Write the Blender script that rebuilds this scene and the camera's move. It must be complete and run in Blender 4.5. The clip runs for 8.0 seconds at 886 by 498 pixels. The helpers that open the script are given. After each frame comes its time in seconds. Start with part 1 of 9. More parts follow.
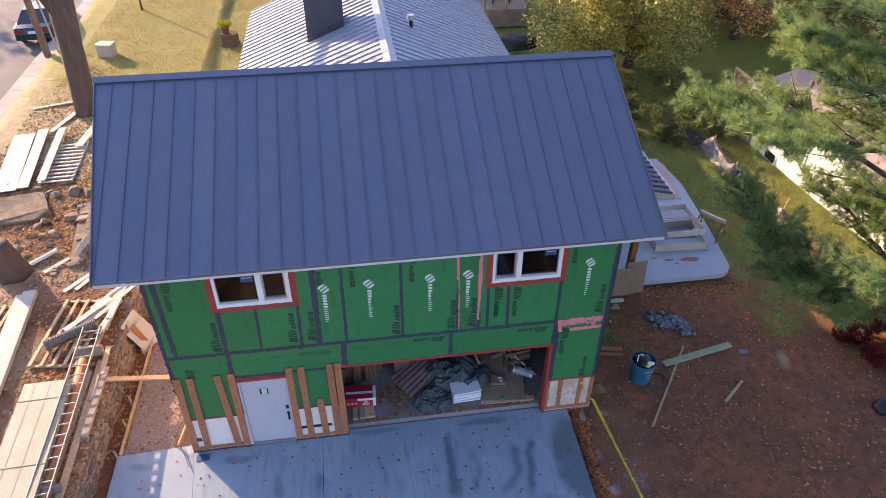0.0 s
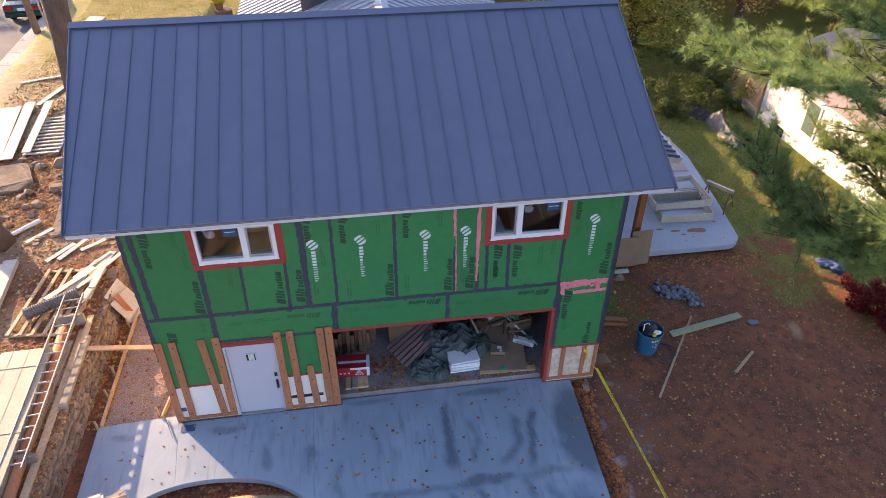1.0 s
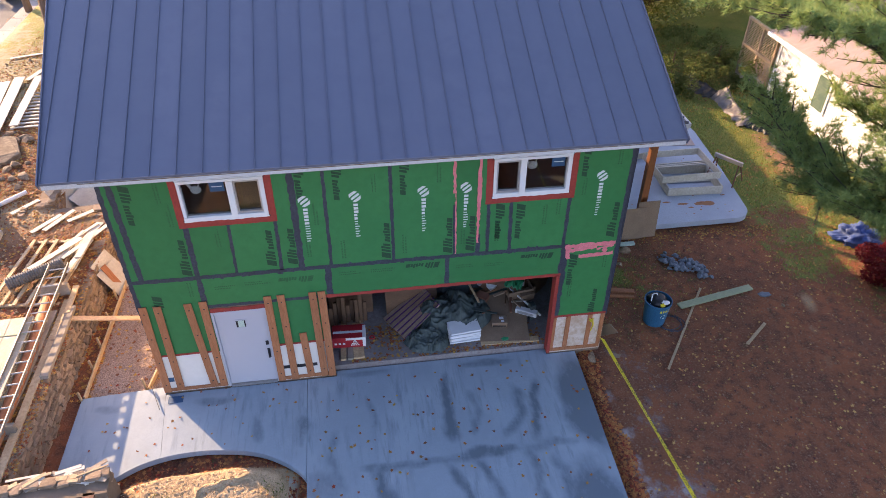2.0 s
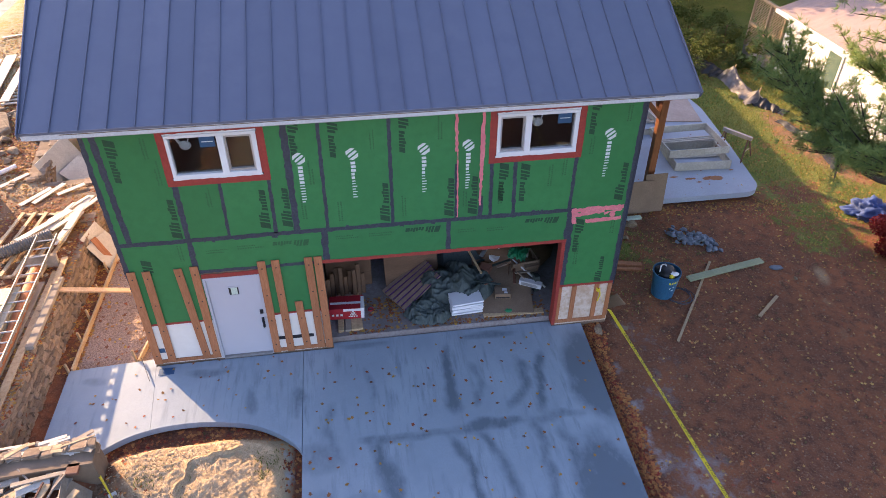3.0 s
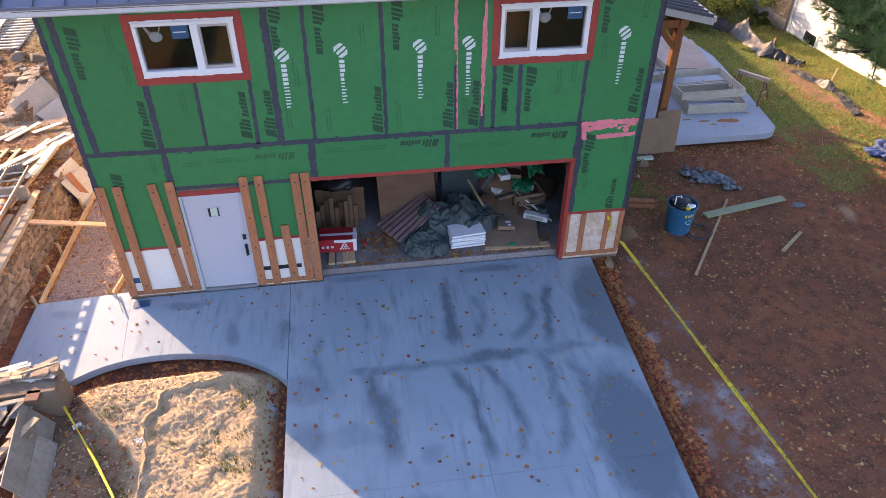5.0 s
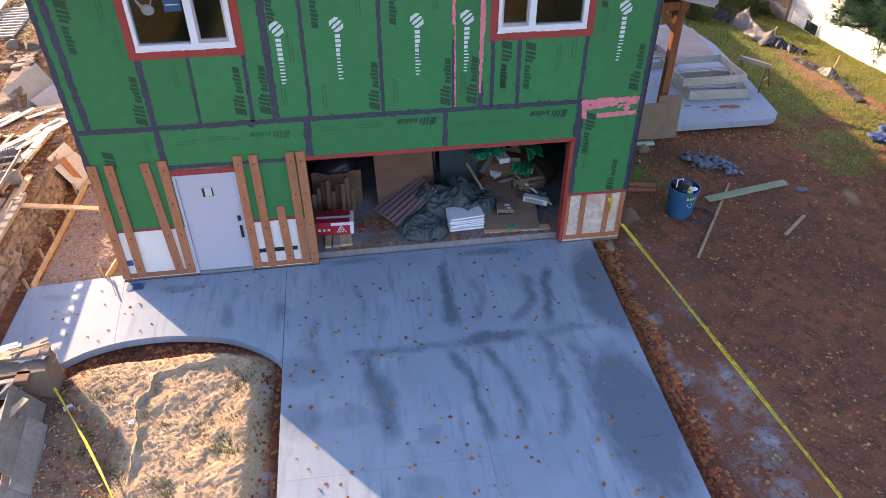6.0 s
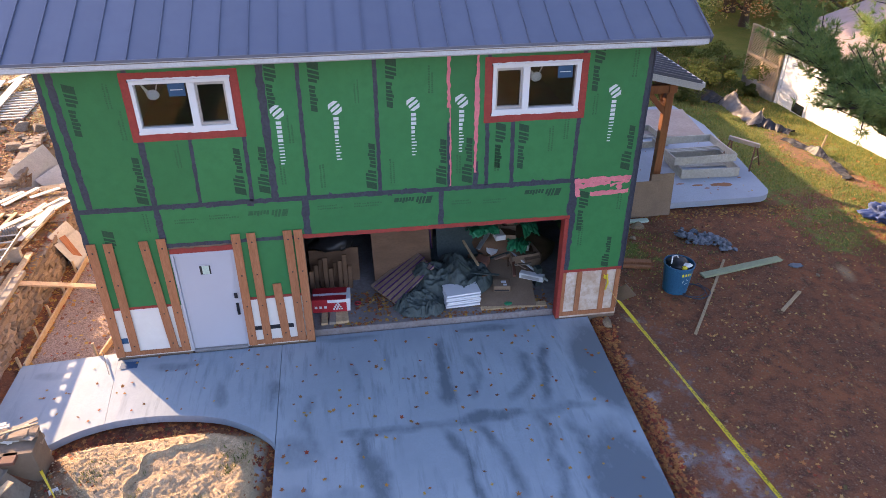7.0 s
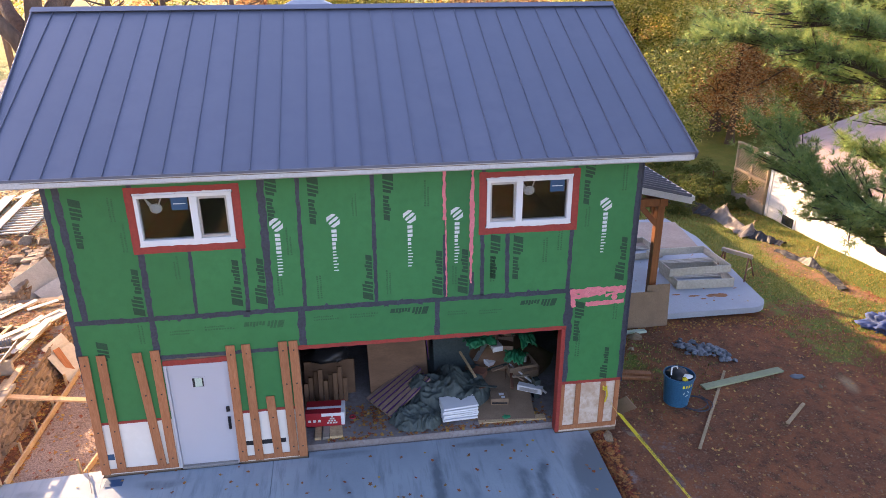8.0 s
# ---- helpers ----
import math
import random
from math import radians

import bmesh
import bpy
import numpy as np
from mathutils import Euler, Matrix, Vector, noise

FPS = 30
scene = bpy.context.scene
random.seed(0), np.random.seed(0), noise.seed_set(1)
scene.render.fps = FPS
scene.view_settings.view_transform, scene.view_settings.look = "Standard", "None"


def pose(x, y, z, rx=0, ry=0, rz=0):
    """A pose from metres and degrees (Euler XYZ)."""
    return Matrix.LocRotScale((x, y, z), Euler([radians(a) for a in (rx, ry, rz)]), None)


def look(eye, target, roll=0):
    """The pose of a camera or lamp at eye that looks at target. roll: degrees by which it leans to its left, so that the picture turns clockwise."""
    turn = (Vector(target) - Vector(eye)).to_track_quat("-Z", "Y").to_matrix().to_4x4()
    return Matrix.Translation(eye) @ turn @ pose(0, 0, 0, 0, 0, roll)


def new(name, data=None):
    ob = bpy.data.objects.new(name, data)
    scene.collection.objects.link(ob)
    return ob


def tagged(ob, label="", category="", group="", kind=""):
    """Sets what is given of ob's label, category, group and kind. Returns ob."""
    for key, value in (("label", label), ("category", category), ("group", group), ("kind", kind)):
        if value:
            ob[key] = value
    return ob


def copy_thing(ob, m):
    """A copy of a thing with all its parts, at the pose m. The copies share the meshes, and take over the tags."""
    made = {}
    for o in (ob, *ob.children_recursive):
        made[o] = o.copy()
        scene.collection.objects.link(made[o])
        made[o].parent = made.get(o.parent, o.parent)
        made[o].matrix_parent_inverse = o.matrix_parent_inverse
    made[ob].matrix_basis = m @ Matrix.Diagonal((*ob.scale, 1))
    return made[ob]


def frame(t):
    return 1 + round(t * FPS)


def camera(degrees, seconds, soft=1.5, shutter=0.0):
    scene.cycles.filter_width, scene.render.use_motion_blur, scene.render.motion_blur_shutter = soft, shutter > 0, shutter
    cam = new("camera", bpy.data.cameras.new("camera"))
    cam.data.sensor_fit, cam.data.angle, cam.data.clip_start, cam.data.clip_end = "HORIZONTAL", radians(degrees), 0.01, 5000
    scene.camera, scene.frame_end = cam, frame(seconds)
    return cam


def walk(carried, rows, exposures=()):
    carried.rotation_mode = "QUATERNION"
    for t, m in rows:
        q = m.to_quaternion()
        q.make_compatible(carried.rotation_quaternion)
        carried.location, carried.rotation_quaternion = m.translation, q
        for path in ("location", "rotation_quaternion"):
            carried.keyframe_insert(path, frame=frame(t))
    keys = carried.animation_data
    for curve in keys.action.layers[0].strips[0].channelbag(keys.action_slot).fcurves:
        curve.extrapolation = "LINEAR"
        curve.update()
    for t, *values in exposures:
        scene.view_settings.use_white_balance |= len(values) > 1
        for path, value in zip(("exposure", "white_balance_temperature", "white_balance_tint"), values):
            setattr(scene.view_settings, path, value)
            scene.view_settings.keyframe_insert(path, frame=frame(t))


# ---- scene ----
cam = camera(65.2, 8.0, soft=0.85)
PATH = [
    (0, (2.785, -10.47, 13.171), (3.026, -8.895, 11.963), 0.4),
    (0.5, (2.846, -10.428, 12.621), (3.086, -8.854, 11.411), 0.4),
    (1, (2.9, -10.363, 12.068), (3.138, -8.791, 10.854), 0.3),
    (1.5, (2.941, -10.314, 11.546), (3.178, -8.744, 10.33), 0.3),
    (3, (2.937, -10.268, 10.231), (3.171, -8.699, 9.014), 0.2),
    (3.5, (2.935, -10.274, 9.743), (3.168, -8.703, 8.527), 0.2),
    (4, (2.957, -10.281, 9.225), (3.189, -8.709, 8.01), 0.1),
    (4.5, (2.976, -10.278, 8.814), (3.207, -8.708, 7.597), 0.1),
    (6, (3.011, -10.352, 8.05), (3.242, -8.78, 6.835), -0.0),
    (6.5, (3.035, -10.36, 8.085), (3.27, -8.763, 6.906), -0.1),
    (7, (3.062, -10.387, 8.089), (3.313, -8.693, 7.055), -0.1),
    (7.5, (3.093, -10.417, 8.085), (3.357, -8.64, 7.206), -0.2),
    (8, (3.107, -10.447, 8.082), (3.382, -8.612, 7.338), -0.2),
]
walk(cam, [(t, look(eye, target, roll)) for t, eye, target, roll in PATH], exposures=[(0, 1.62, 5950, 32), (1.5, 1.74, 6250, 32), (3, 1.87, 6250, 32), (6, 1.92, 6080, 32), (7, 1.93, 6200, 33), (8, 2.04, 6450, 34)])

# ---- world and light ----
SUN_AZ = Vector((-0.647, 0.763))
SUN_EL = radians(16.7)
world = bpy.data.worlds.new("sky")
scene.world = world
world.use_nodes = True
wn = world.node_tree.nodes
sky = wn.new("ShaderNodeTexSky")
sky.sky_type, sky.sun_disc = "NISHITA", False
sky.sun_elevation, sky.sun_rotation = SUN_EL, math.atan2(SUN_AZ.x, SUN_AZ.y)
world.node_tree.links.new(sky.outputs[0], wn["Background"].inputs[0])
wn["Background"].inputs[1].default_value = 0.15
sun = new("sun", bpy.data.lights.new("sun", "SUN"))
sun.data.energy, sun.data.angle, sun.data.color = 4.3, radians(0.5), (1.0, 0.73, 0.36)
sun_to = Vector((SUN_AZ.x * math.cos(SUN_EL), SUN_AZ.y * math.cos(SUN_EL), math.sin(SUN_EL)))
sun.matrix_world = sun_to.to_track_quat("Z", "Y").to_matrix().to_4x4()

# ---- materials ----
def mat(name, a, b=None, rough=0.7, metal=0.0, scale=3.0, fine=40.0, bump=0.15, spec=0.4, c=None, stretch=(1, 1, 1), per=0.0, mid=0.5, dist=0.01):
    """Two-scale procedural surface: a and b mix by broad noise, c by fine grain; per: variation from piece to piece."""
    m = bpy.data.materials.new(name)
    m.use_nodes = True
    n, l = m.node_tree.nodes, m.node_tree.links
    bs = n["Principled BSDF"]
    bs.inputs["Roughness"].default_value, bs.inputs["Metallic"].default_value = rough, metal
    bs.inputs["Specular IOR Level"].default_value = spec
    b = b or tuple(v * 0.75 for v in a)
    tc, mp, oi = n.new("ShaderNodeTexCoord"), n.new("ShaderNodeMapping"), n.new("ShaderNodeObjectInfo")
    add = n.new("ShaderNodeVectorMath")
    add.operation = "MULTIPLY_ADD"
    l.new(oi.outputs["Random"], add.inputs[0])
    add.inputs[1].default_value = (37.0, 17.0, 23.0)
    l.new(tc.outputs["Object"], add.inputs[2])
    mp.inputs["Scale"].default_value = stretch
    l.new(add.outputs[0], mp.inputs["Vector"])
    n1, n2 = n.new("ShaderNodeTexNoise"), n.new("ShaderNodeTexNoise")
    for nn, s, d in ((n1, scale, 5.0), (n2, fine, 6.0)):
        nn.inputs["Scale"].default_value, nn.inputs["Detail"].default_value = s, d
        nn.inputs["Roughness"].default_value = 0.62
        l.new(mp.outputs[0], nn.inputs["Vector"])
    r1 = n.new("ShaderNodeMapRange")
    r1.inputs["From Min"].default_value, r1.inputs["From Max"].default_value = mid - 0.16, mid + 0.16
    l.new(n1.outputs[0], r1.inputs["Value"])
    x1 = n.new("ShaderNodeMix")
    x1.data_type = "RGBA"
    l.new(r1.outputs[0], x1.inputs["Factor"])
    x1.inputs["A"].default_value, x1.inputs["B"].default_value = (*a, 1), (*b, 1)
    r2 = n.new("ShaderNodeMapRange")
    r2.inputs["From Min"].default_value, r2.inputs["From Max"].default_value = 0.42, 0.75
    l.new(n2.outputs[0], r2.inputs["Value"])
    x2 = n.new("ShaderNodeMix")
    x2.data_type = "RGBA"
    l.new(r2.outputs[0], x2.inputs["Factor"])
    l.new(x1.outputs["Result"], x2.inputs["A"])
    x2.inputs["B"].default_value = (*(c or tuple(v * 0.7 for v in a)), 1)
    hs = n.new("ShaderNodeHueSaturation")
    l.new(x2.outputs["Result"], hs.inputs["Color"])
    rv = n.new("ShaderNodeMapRange")
    rv.inputs["To Min"].default_value, rv.inputs["To Max"].default_value = 1 - per, 1 + per
    l.new(oi.outputs["Random"], rv.inputs["Value"])
    l.new(rv.outputs[0], hs.inputs["Value"])
    l.new(hs.outputs[0], bs.inputs["Base Color"])
    if bump:
        bp = n.new("ShaderNodeBump")
        bp.inputs["Strength"].default_value, bp.inputs["Distance"].default_value = bump, dist
        l.new(n2.outputs[0], bp.inputs["Height"])
        l.new(bp.outputs[0], bs.inputs["Normal"])
    rr = n.new("ShaderNodeMapRange")
    rr.inputs["To Min"].default_value, rr.inputs["To Max"].default_value = max(0.02, rough - 0.1), min(1, rough + 0.1)
    l.new(n1.outputs[0], rr.inputs["Value"])
    l.new(rr.outputs[0], bs.inputs["Roughness"])
    return m


def leaf_mat(name, cols, trans=0.35, rough=0.6):
    """Foliage: a colour per leaf from a ramp by island, with light passing through."""
    m = bpy.data.materials.new(name)
    m.use_nodes = True
    n, l = m.node_tree.nodes, m.node_tree.links
    bs, out = n["Principled BSDF"], n["Material Output"]
    g, rp = n.new("ShaderNodeNewGeometry"), n.new("ShaderNodeValToRGB")
    l.new(g.outputs["Random Per Island"], rp.inputs[0])
    el = rp.color_ramp.elements
    for i, col in enumerate(cols):
        e = el[i] if i < 2 else el.new(0.5)
        e.color = (*col, 1)
    for i, e in enumerate(el):
        e.position = i / (len(cols) - 1)
    bs.inputs["Roughness"].default_value = rough
    bs.inputs["Specular IOR Level"].default_value = 0.25
    l.new(rp.outputs[0], bs.inputs["Base Color"])
    tr, mx = n.new("ShaderNodeBsdfTranslucent"), n.new("ShaderNodeMixShader")
    l.new(rp.outputs[0], tr.inputs["Color"])
    mx.inputs[0].default_value = trans
    l.new(bs.outputs[0], mx.inputs[1])
    l.new(tr.outputs[0], mx.inputs[2])
    l.new(mx.outputs[0], out.inputs["Surface"])
    return m


M = {}
M["zip"] = mat("green_sheathing", (0.020, 0.158, 0.046), (0.027, 0.178, 0.053), rough=0.55, scale=0.9, fine=6, bump=0.02, c=(0.019, 0.146, 0.043), per=0.06)
M["tape"] = mat("dark_tape", (0.035, 0.040, 0.055), (0.05, 0.055, 0.075), rough=0.5, scale=4, fine=25, bump=0.2)
M["red"] = mat("red_flashing", (0.33, 0.045, 0.03), (0.27, 0.035, 0.028), rough=0.6, scale=5, fine=30, bump=0.15)
M["pink"] = mat("pink_sealant", (0.72, 0.22, 0.24), (0.62, 0.15, 0.18), rough=0.6, scale=7, fine=40, bump=0.4)
M["print"] = mat("dark_print", (0.012, 0.055, 0.025), (0.016, 0.07, 0.03), rough=0.6, bump=0)
M["faint"] = mat("faint_print", (0.020, 0.105, 0.036), (0.024, 0.12, 0.042), rough=0.6, bump=0)
M["white_print"] = mat("white_print", (0.62, 0.66, 0.64), (0.55, 0.6, 0.57), rough=0.6, bump=0)
M["roof"] = mat("blue_grey_metal", (0.112, 0.125, 0.170), (0.128, 0.137, 0.180), rough=0.42, metal=0.25, scale=0.5, fine=3.0, bump=0.02, per=0.05, c=(0.11, 0.12, 0.165), spec=0.5)
M["old_roof"] = mat("grey_blue_metal", (0.36, 0.37, 0.405), (0.41, 0.415, 0.45), rough=0.55, metal=0.35, scale=0.6, fine=6, bump=0.03, per=0.05, c=(0.28, 0.29, 0.33), spec=0.5)
M["fascia"] = mat("white_fascia", (0.55, 0.55, 0.56), (0.48, 0.48, 0.5), rough=0.5, bump=0.02)
M["soffit"] = mat("soffit", (0.4, 0.38, 0.36), rough=0.7)
M["vinyl"] = mat("white_vinyl", (0.68, 0.68, 0.68), (0.64, 0.64, 0.65), rough=0.35, bump=0.01, c=(0.65, 0.65, 0.65))
M["black"] = mat("black_plastic", (0.012, 0.012, 0.014), (0.02, 0.02, 0.022), rough=0.45, bump=0.05)
M["cedar"] = mat("cedar_furring", (0.42, 0.17, 0.075), (0.33, 0.125, 0.05), rough=0.7, scale=3, fine=14, bump=0.12, stretch=(6, 6, 0.6), per=0.12, c=(0.25, 0.09, 0.035))
M["lumber"] = mat("pale_lumber", (0.52, 0.38, 0.22), (0.42, 0.29, 0.16), rough=0.75, scale=2, fine=18, bump=0.12, per=0.15, c=(0.33, 0.21, 0.11))
M["ltreat"] = mat("green_lumber", (0.34, 0.36, 0.22), (0.28, 0.30, 0.17), rough=0.75, scale=2, fine=18, bump=0.12, per=0.15)
M["greywood"] = mat("weathered_wood", (0.33, 0.28, 0.22), (0.22, 0.18, 0.14), rough=0.85, scale=2.5, fine=22, bump=0.25, per=0.2)
M["paintwood"] = mat("white_painted_wood", (0.58, 0.53, 0.45), (0.46, 0.41, 0.34), rough=0.7, scale=3, fine=20, bump=0.1, per=0.08)
M["plywood"] = mat("plywood", (0.17, 0.092, 0.05), (0.12, 0.065, 0.036), rough=0.8, scale=1.6, fine=14, bump=0.08, per=0.15, stretch=(1, 1, 3))
M["foam"] = mat("white_foundation_board", (0.70, 0.66, 0.60), (0.64, 0.60, 0.54), rough=0.8, scale=2, fine=8, bump=0.05, c=(0.66, 0.62, 0.56))
# tan darker than the white boards: the panels' shade put into the colour
M["oldpanel"] = mat("shade_tan_panel", (0.36, 0.30, 0.235), (0.25, 0.20, 0.15), rough=0.7, scale=1.6, fine=14, bump=0.08, c=(0.22, 0.17, 0.12), per=0.15)
M["scuffed"] = mat("mud_scuffed_board", (0.62, 0.53, 0.44), (0.46, 0.33, 0.23), rough=0.8, scale=2.2, fine=9, bump=0.05, c=(0.40, 0.26, 0.16), mid=0.56)
M["gfloor"] = mat("dusty_garage_floor", (0.27, 0.25, 0.25), (0.19, 0.165, 0.155), rough=0.8, scale=1.4, fine=18, bump=0.1, c=(0.17, 0.13, 0.115))
M["boardbrown"] = mat("brown_panel_board", (0.33, 0.225, 0.16), (0.26, 0.17, 0.115), rough=0.8, scale=2.0, fine=14, bump=0.08, per=0.12)
M["door"] = mat("grey_white_door", (0.44, 0.435, 0.47), (0.42, 0.415, 0.45), rough=0.45, scale=1, fine=8, bump=0.01, c=(0.43, 0.425, 0.46))
M["concrete"] = mat("concrete", (0.345, 0.38, 0.43), (0.28, 0.31, 0.35), rough=0.72, scale=0.8, fine=30, bump=0.08, c=(0.30, 0.315, 0.33), mid=0.55)
M["dconcrete"] = mat("old_concrete", (0.25, 0.205, 0.17), (0.17, 0.135, 0.11), rough=0.85, scale=1.5, fine=30, bump=0.2)
M["stone"] = mat("limestone", (0.30, 0.215, 0.145), (0.20, 0.14, 0.095), rough=0.9, scale=4, fine=18, bump=0.5, per=0.28, c=(0.23, 0.16, 0.105))
M["mortar"] = mat("earthy_mortar", (0.22, 0.155, 0.105), (0.15, 0.105, 0.07), rough=0.95, scale=3, fine=22, bump=0.5, c=(0.2, 0.14, 0.09))
M["cream"] = mat("cream_wall_board", (0.62, 0.52, 0.38), (0.56, 0.46, 0.33), rough=0.8, bump=0.05)
M["lumber_warm"] = mat("fresh_lumber", (0.62, 0.40, 0.21), (0.52, 0.32, 0.16), rough=0.75, scale=2, fine=18, bump=0.1, per=0.1, c=(0.42, 0.25, 0.12))
M["polewood"] = mat("weathered_pole_wood", (0.26, 0.15, 0.085), (0.17, 0.10, 0.06), rough=0.9, scale=4, fine=20, bump=0.4, stretch=(1, 1, 0.2))
# dark blue-grey that puts the upper room's dimness into its colour
M["room"] = mat("dim_room_tone", (0.072, 0.088, 0.108), (0.048, 0.058, 0.072), rough=0.9, scale=1.5, fine=10, bump=0.1)
M["pinebark"] = mat("dark_pine_bark", (0.075, 0.055, 0.045), (0.045, 0.034, 0.028), rough=0.95, scale=6, fine=20, bump=0.8)
M["bark"] = mat("bark", (0.16, 0.105, 0.075), (0.085, 0.058, 0.043), rough=0.95, scale=5, fine=14, bump=0.9, stretch=(1, 1, 0.25), dist=0.05)
M["interior"] = mat("bare_interior", (0.30, 0.24, 0.18), (0.24, 0.19, 0.145), rough=0.9)
M["rockm"] = mat("earthy_rock", (0.30, 0.225, 0.145), (0.17, 0.12, 0.075), rough=0.95, scale=4, fine=16, bump=0.6, per=0.3, c=(0.14, 0.095, 0.065))
M["burlap"] = mat("sandy_root", (0.40, 0.29, 0.17), (0.28, 0.20, 0.12), rough=0.95, scale=8, fine=30, bump=0.5)
M["stud"] = mat("interior_studs", (0.24, 0.165, 0.105), (0.17, 0.115, 0.075), rough=0.9)
M["asphalt"] = mat("asphalt", (0.16, 0.15, 0.145), (0.12, 0.115, 0.11), rough=0.85, scale=0.7, fine=50, bump=0.2)
M["walkway"] = mat("sidewalk_concrete", (0.42, 0.38, 0.33), (0.34, 0.31, 0.27), rough=0.85, scale=1, fine=40, bump=0.1)
M["white"] = mat("white_siding", (0.78, 0.76, 0.72), (0.70, 0.68, 0.64), rough=0.7, scale=1, fine=20, bump=0.05)
M["shingle"] = mat("brown_shingles", (0.42, 0.30, 0.25), (0.34, 0.24, 0.20), rough=0.9, scale=1.5, fine=25, bump=0.3, stretch=(1, 3, 1))
M["cardboard"] = mat("cardboard", (0.25, 0.17, 0.11), (0.21, 0.14, 0.09), rough=0.85, bump=0.05, per=0.15)
M["oakpost"] = mat("stained_timber", (0.28, 0.10, 0.03), (0.20, 0.065, 0.02), rough=0.6, scale=2, fine=12, bump=0.1, stretch=(5, 5, 0.5))
M["cladding"] = mat("dark_chimney_metal", (0.075, 0.07, 0.085), (0.06, 0.055, 0.07), rough=0.6, bump=0.03)
M["steel"] = mat("galvanised_steel", (0.5, 0.5, 0.5), (0.4, 0.4, 0.41), rough=0.4, metal=0.7, bump=0.05)
M["rungalu"] = mat("worn_aluminium", (0.5, 0.48, 0.45), (0.42, 0.40, 0.37), rough=0.5, metal=0.4, bump=0.05)
M["alu"] = mat("aluminium", (0.40, 0.38, 0.35), (0.30, 0.28, 0.26), rough=0.42, metal=0.6, bump=0.05)
M["blue"] = mat("blue_plastic", (0.018, 0.10, 0.19), (0.022, 0.12, 0.22), rough=0.45, bump=0.03)
M["yellow"] = mat("yellow_tape", (0.75, 0.58, 0.02), (0.68, 0.5, 0.015), rough=0.5, bump=0.02)
M["tarp"] = mat("grey_green_tarp", (0.045, 0.065, 0.06), (0.06, 0.08, 0.075), rough=0.6, scale=3, fine=20, bump=0.1)
M["gtarp"] = mat("green_plastic", (0.01, 0.22, 0.09), (0.01, 0.16, 0.07), rough=0.4, bump=0.1)
M["silt"] = mat("black_silt_fabric", (0.02, 0.02, 0.022), (0.035, 0.033, 0.032), rough=0.5, scale=3, fine=20, bump=0.2)
M["psilt"] = mat("pale_plastic_sheet", (0.23, 0.20, 0.18), (0.07, 0.062, 0.06), rough=0.5, scale=2.5, fine=14, bump=0.3)
M["purple"] = mat("purple_edge", (0.11, 0.03, 0.16), (0.09, 0.025, 0.13), rough=0.6)
M["redbox"] = mat("red_carton", (0.42, 0.02, 0.03), (0.36, 0.018, 0.025), rough=0.5, bump=0.02)
M["rubble"] = mat("grey_rubble", (0.21, 0.23, 0.265), (0.11, 0.12, 0.145), rough=0.9, scale=5, fine=25, bump=0.4, per=0.2)
M["rust"] = mat("rust_brown", (0.20, 0.09, 0.055), (0.14, 0.06, 0.04), rough=0.8)
M["lblue"] = mat("blue_sticker", (0.02, 0.08, 0.17), (0.02, 0.07, 0.15), rough=0.5, bump=0)
M["pale"] = mat("pale_plastic", (0.5, 0.6, 0.5), (0.45, 0.55, 0.46), rough=0.4)
M["carpaint"] = mat("dark_green_car_paint", (0.015, 0.045, 0.04), (0.018, 0.05, 0.045), rough=0.25, metal=0.3, bump=0, spec=0.6)
M["oldpane"] = mat("green_tinted_window", (0.10, 0.15, 0.12), (0.14, 0.18, 0.14), rough=0.15, bump=0, spec=0.6)
M["pipegrey"] = mat("dusty_grey_pipe", (0.16, 0.15, 0.145), (0.10, 0.095, 0.09), rough=0.6, scale=3, fine=20, bump=0.1)
M["carglass"] = mat("car_window_glass", (0.02, 0.025, 0.03), (0.03, 0.035, 0.04), rough=0.08, bump=0, spec=0.8)
M["rubber"] = mat("tyre_rubber", (0.012, 0.012, 0.012), (0.02, 0.02, 0.02), rough=0.8)
M["lumber_pale"] = mat("pale_ribbed_sheet", (0.38, 0.335, 0.25), (0.31, 0.27, 0.195), rough=0.6, scale=1.2, fine=20, bump=0.05, per=0.05)
M["greywood_pale"] = mat("grey_timber", (0.50, 0.46, 0.38), (0.40, 0.36, 0.29), rough=0.8, scale=2, fine=16, bump=0.15, per=0.1)
M["plywood_pale"] = mat("weathered_plywood", (0.47, 0.36, 0.29), (0.38, 0.28, 0.22), rough=0.8, scale=1.5, fine=16, bump=0.1)
M["clay"] = mat("orange_clay", (0.36, 0.16, 0.07), (0.30, 0.13, 0.06), rough=0.9)
M["tarp_blue"] = mat("blue_tarp", (0.025, 0.06, 0.21), (0.07, 0.10, 0.20), rough=0.75, scale=3, fine=20, bump=0.1)
M["beige"] = mat("beige_metal", (0.52, 0.44, 0.33), (0.46, 0.39, 0.29), rough=0.5, bump=0.03)
M["clod"] = mat("sandy_clod", (0.44, 0.33, 0.20), (0.35, 0.25, 0.15), rough=0.95, scale=6, fine=30, bump=0.3)
M["moundsoil"] = mat("straw_soil", (0.54, 0.385, 0.23), (0.42, 0.29, 0.165), rough=0.95, scale=6, fine=50, bump=0.8, c=(0.26, 0.175, 0.095), dist=0.03)
M["gravelm"] = mat("gravel_stone", (0.42, 0.31, 0.25), (0.27, 0.20, 0.16), rough=0.95, scale=14, fine=60, bump=0.2)
M["dirtm"] = mat("dirt_crumb", (0.20, 0.10, 0.055), (0.29, 0.17, 0.105), rough=0.95, scale=9, fine=40, bump=0.2)
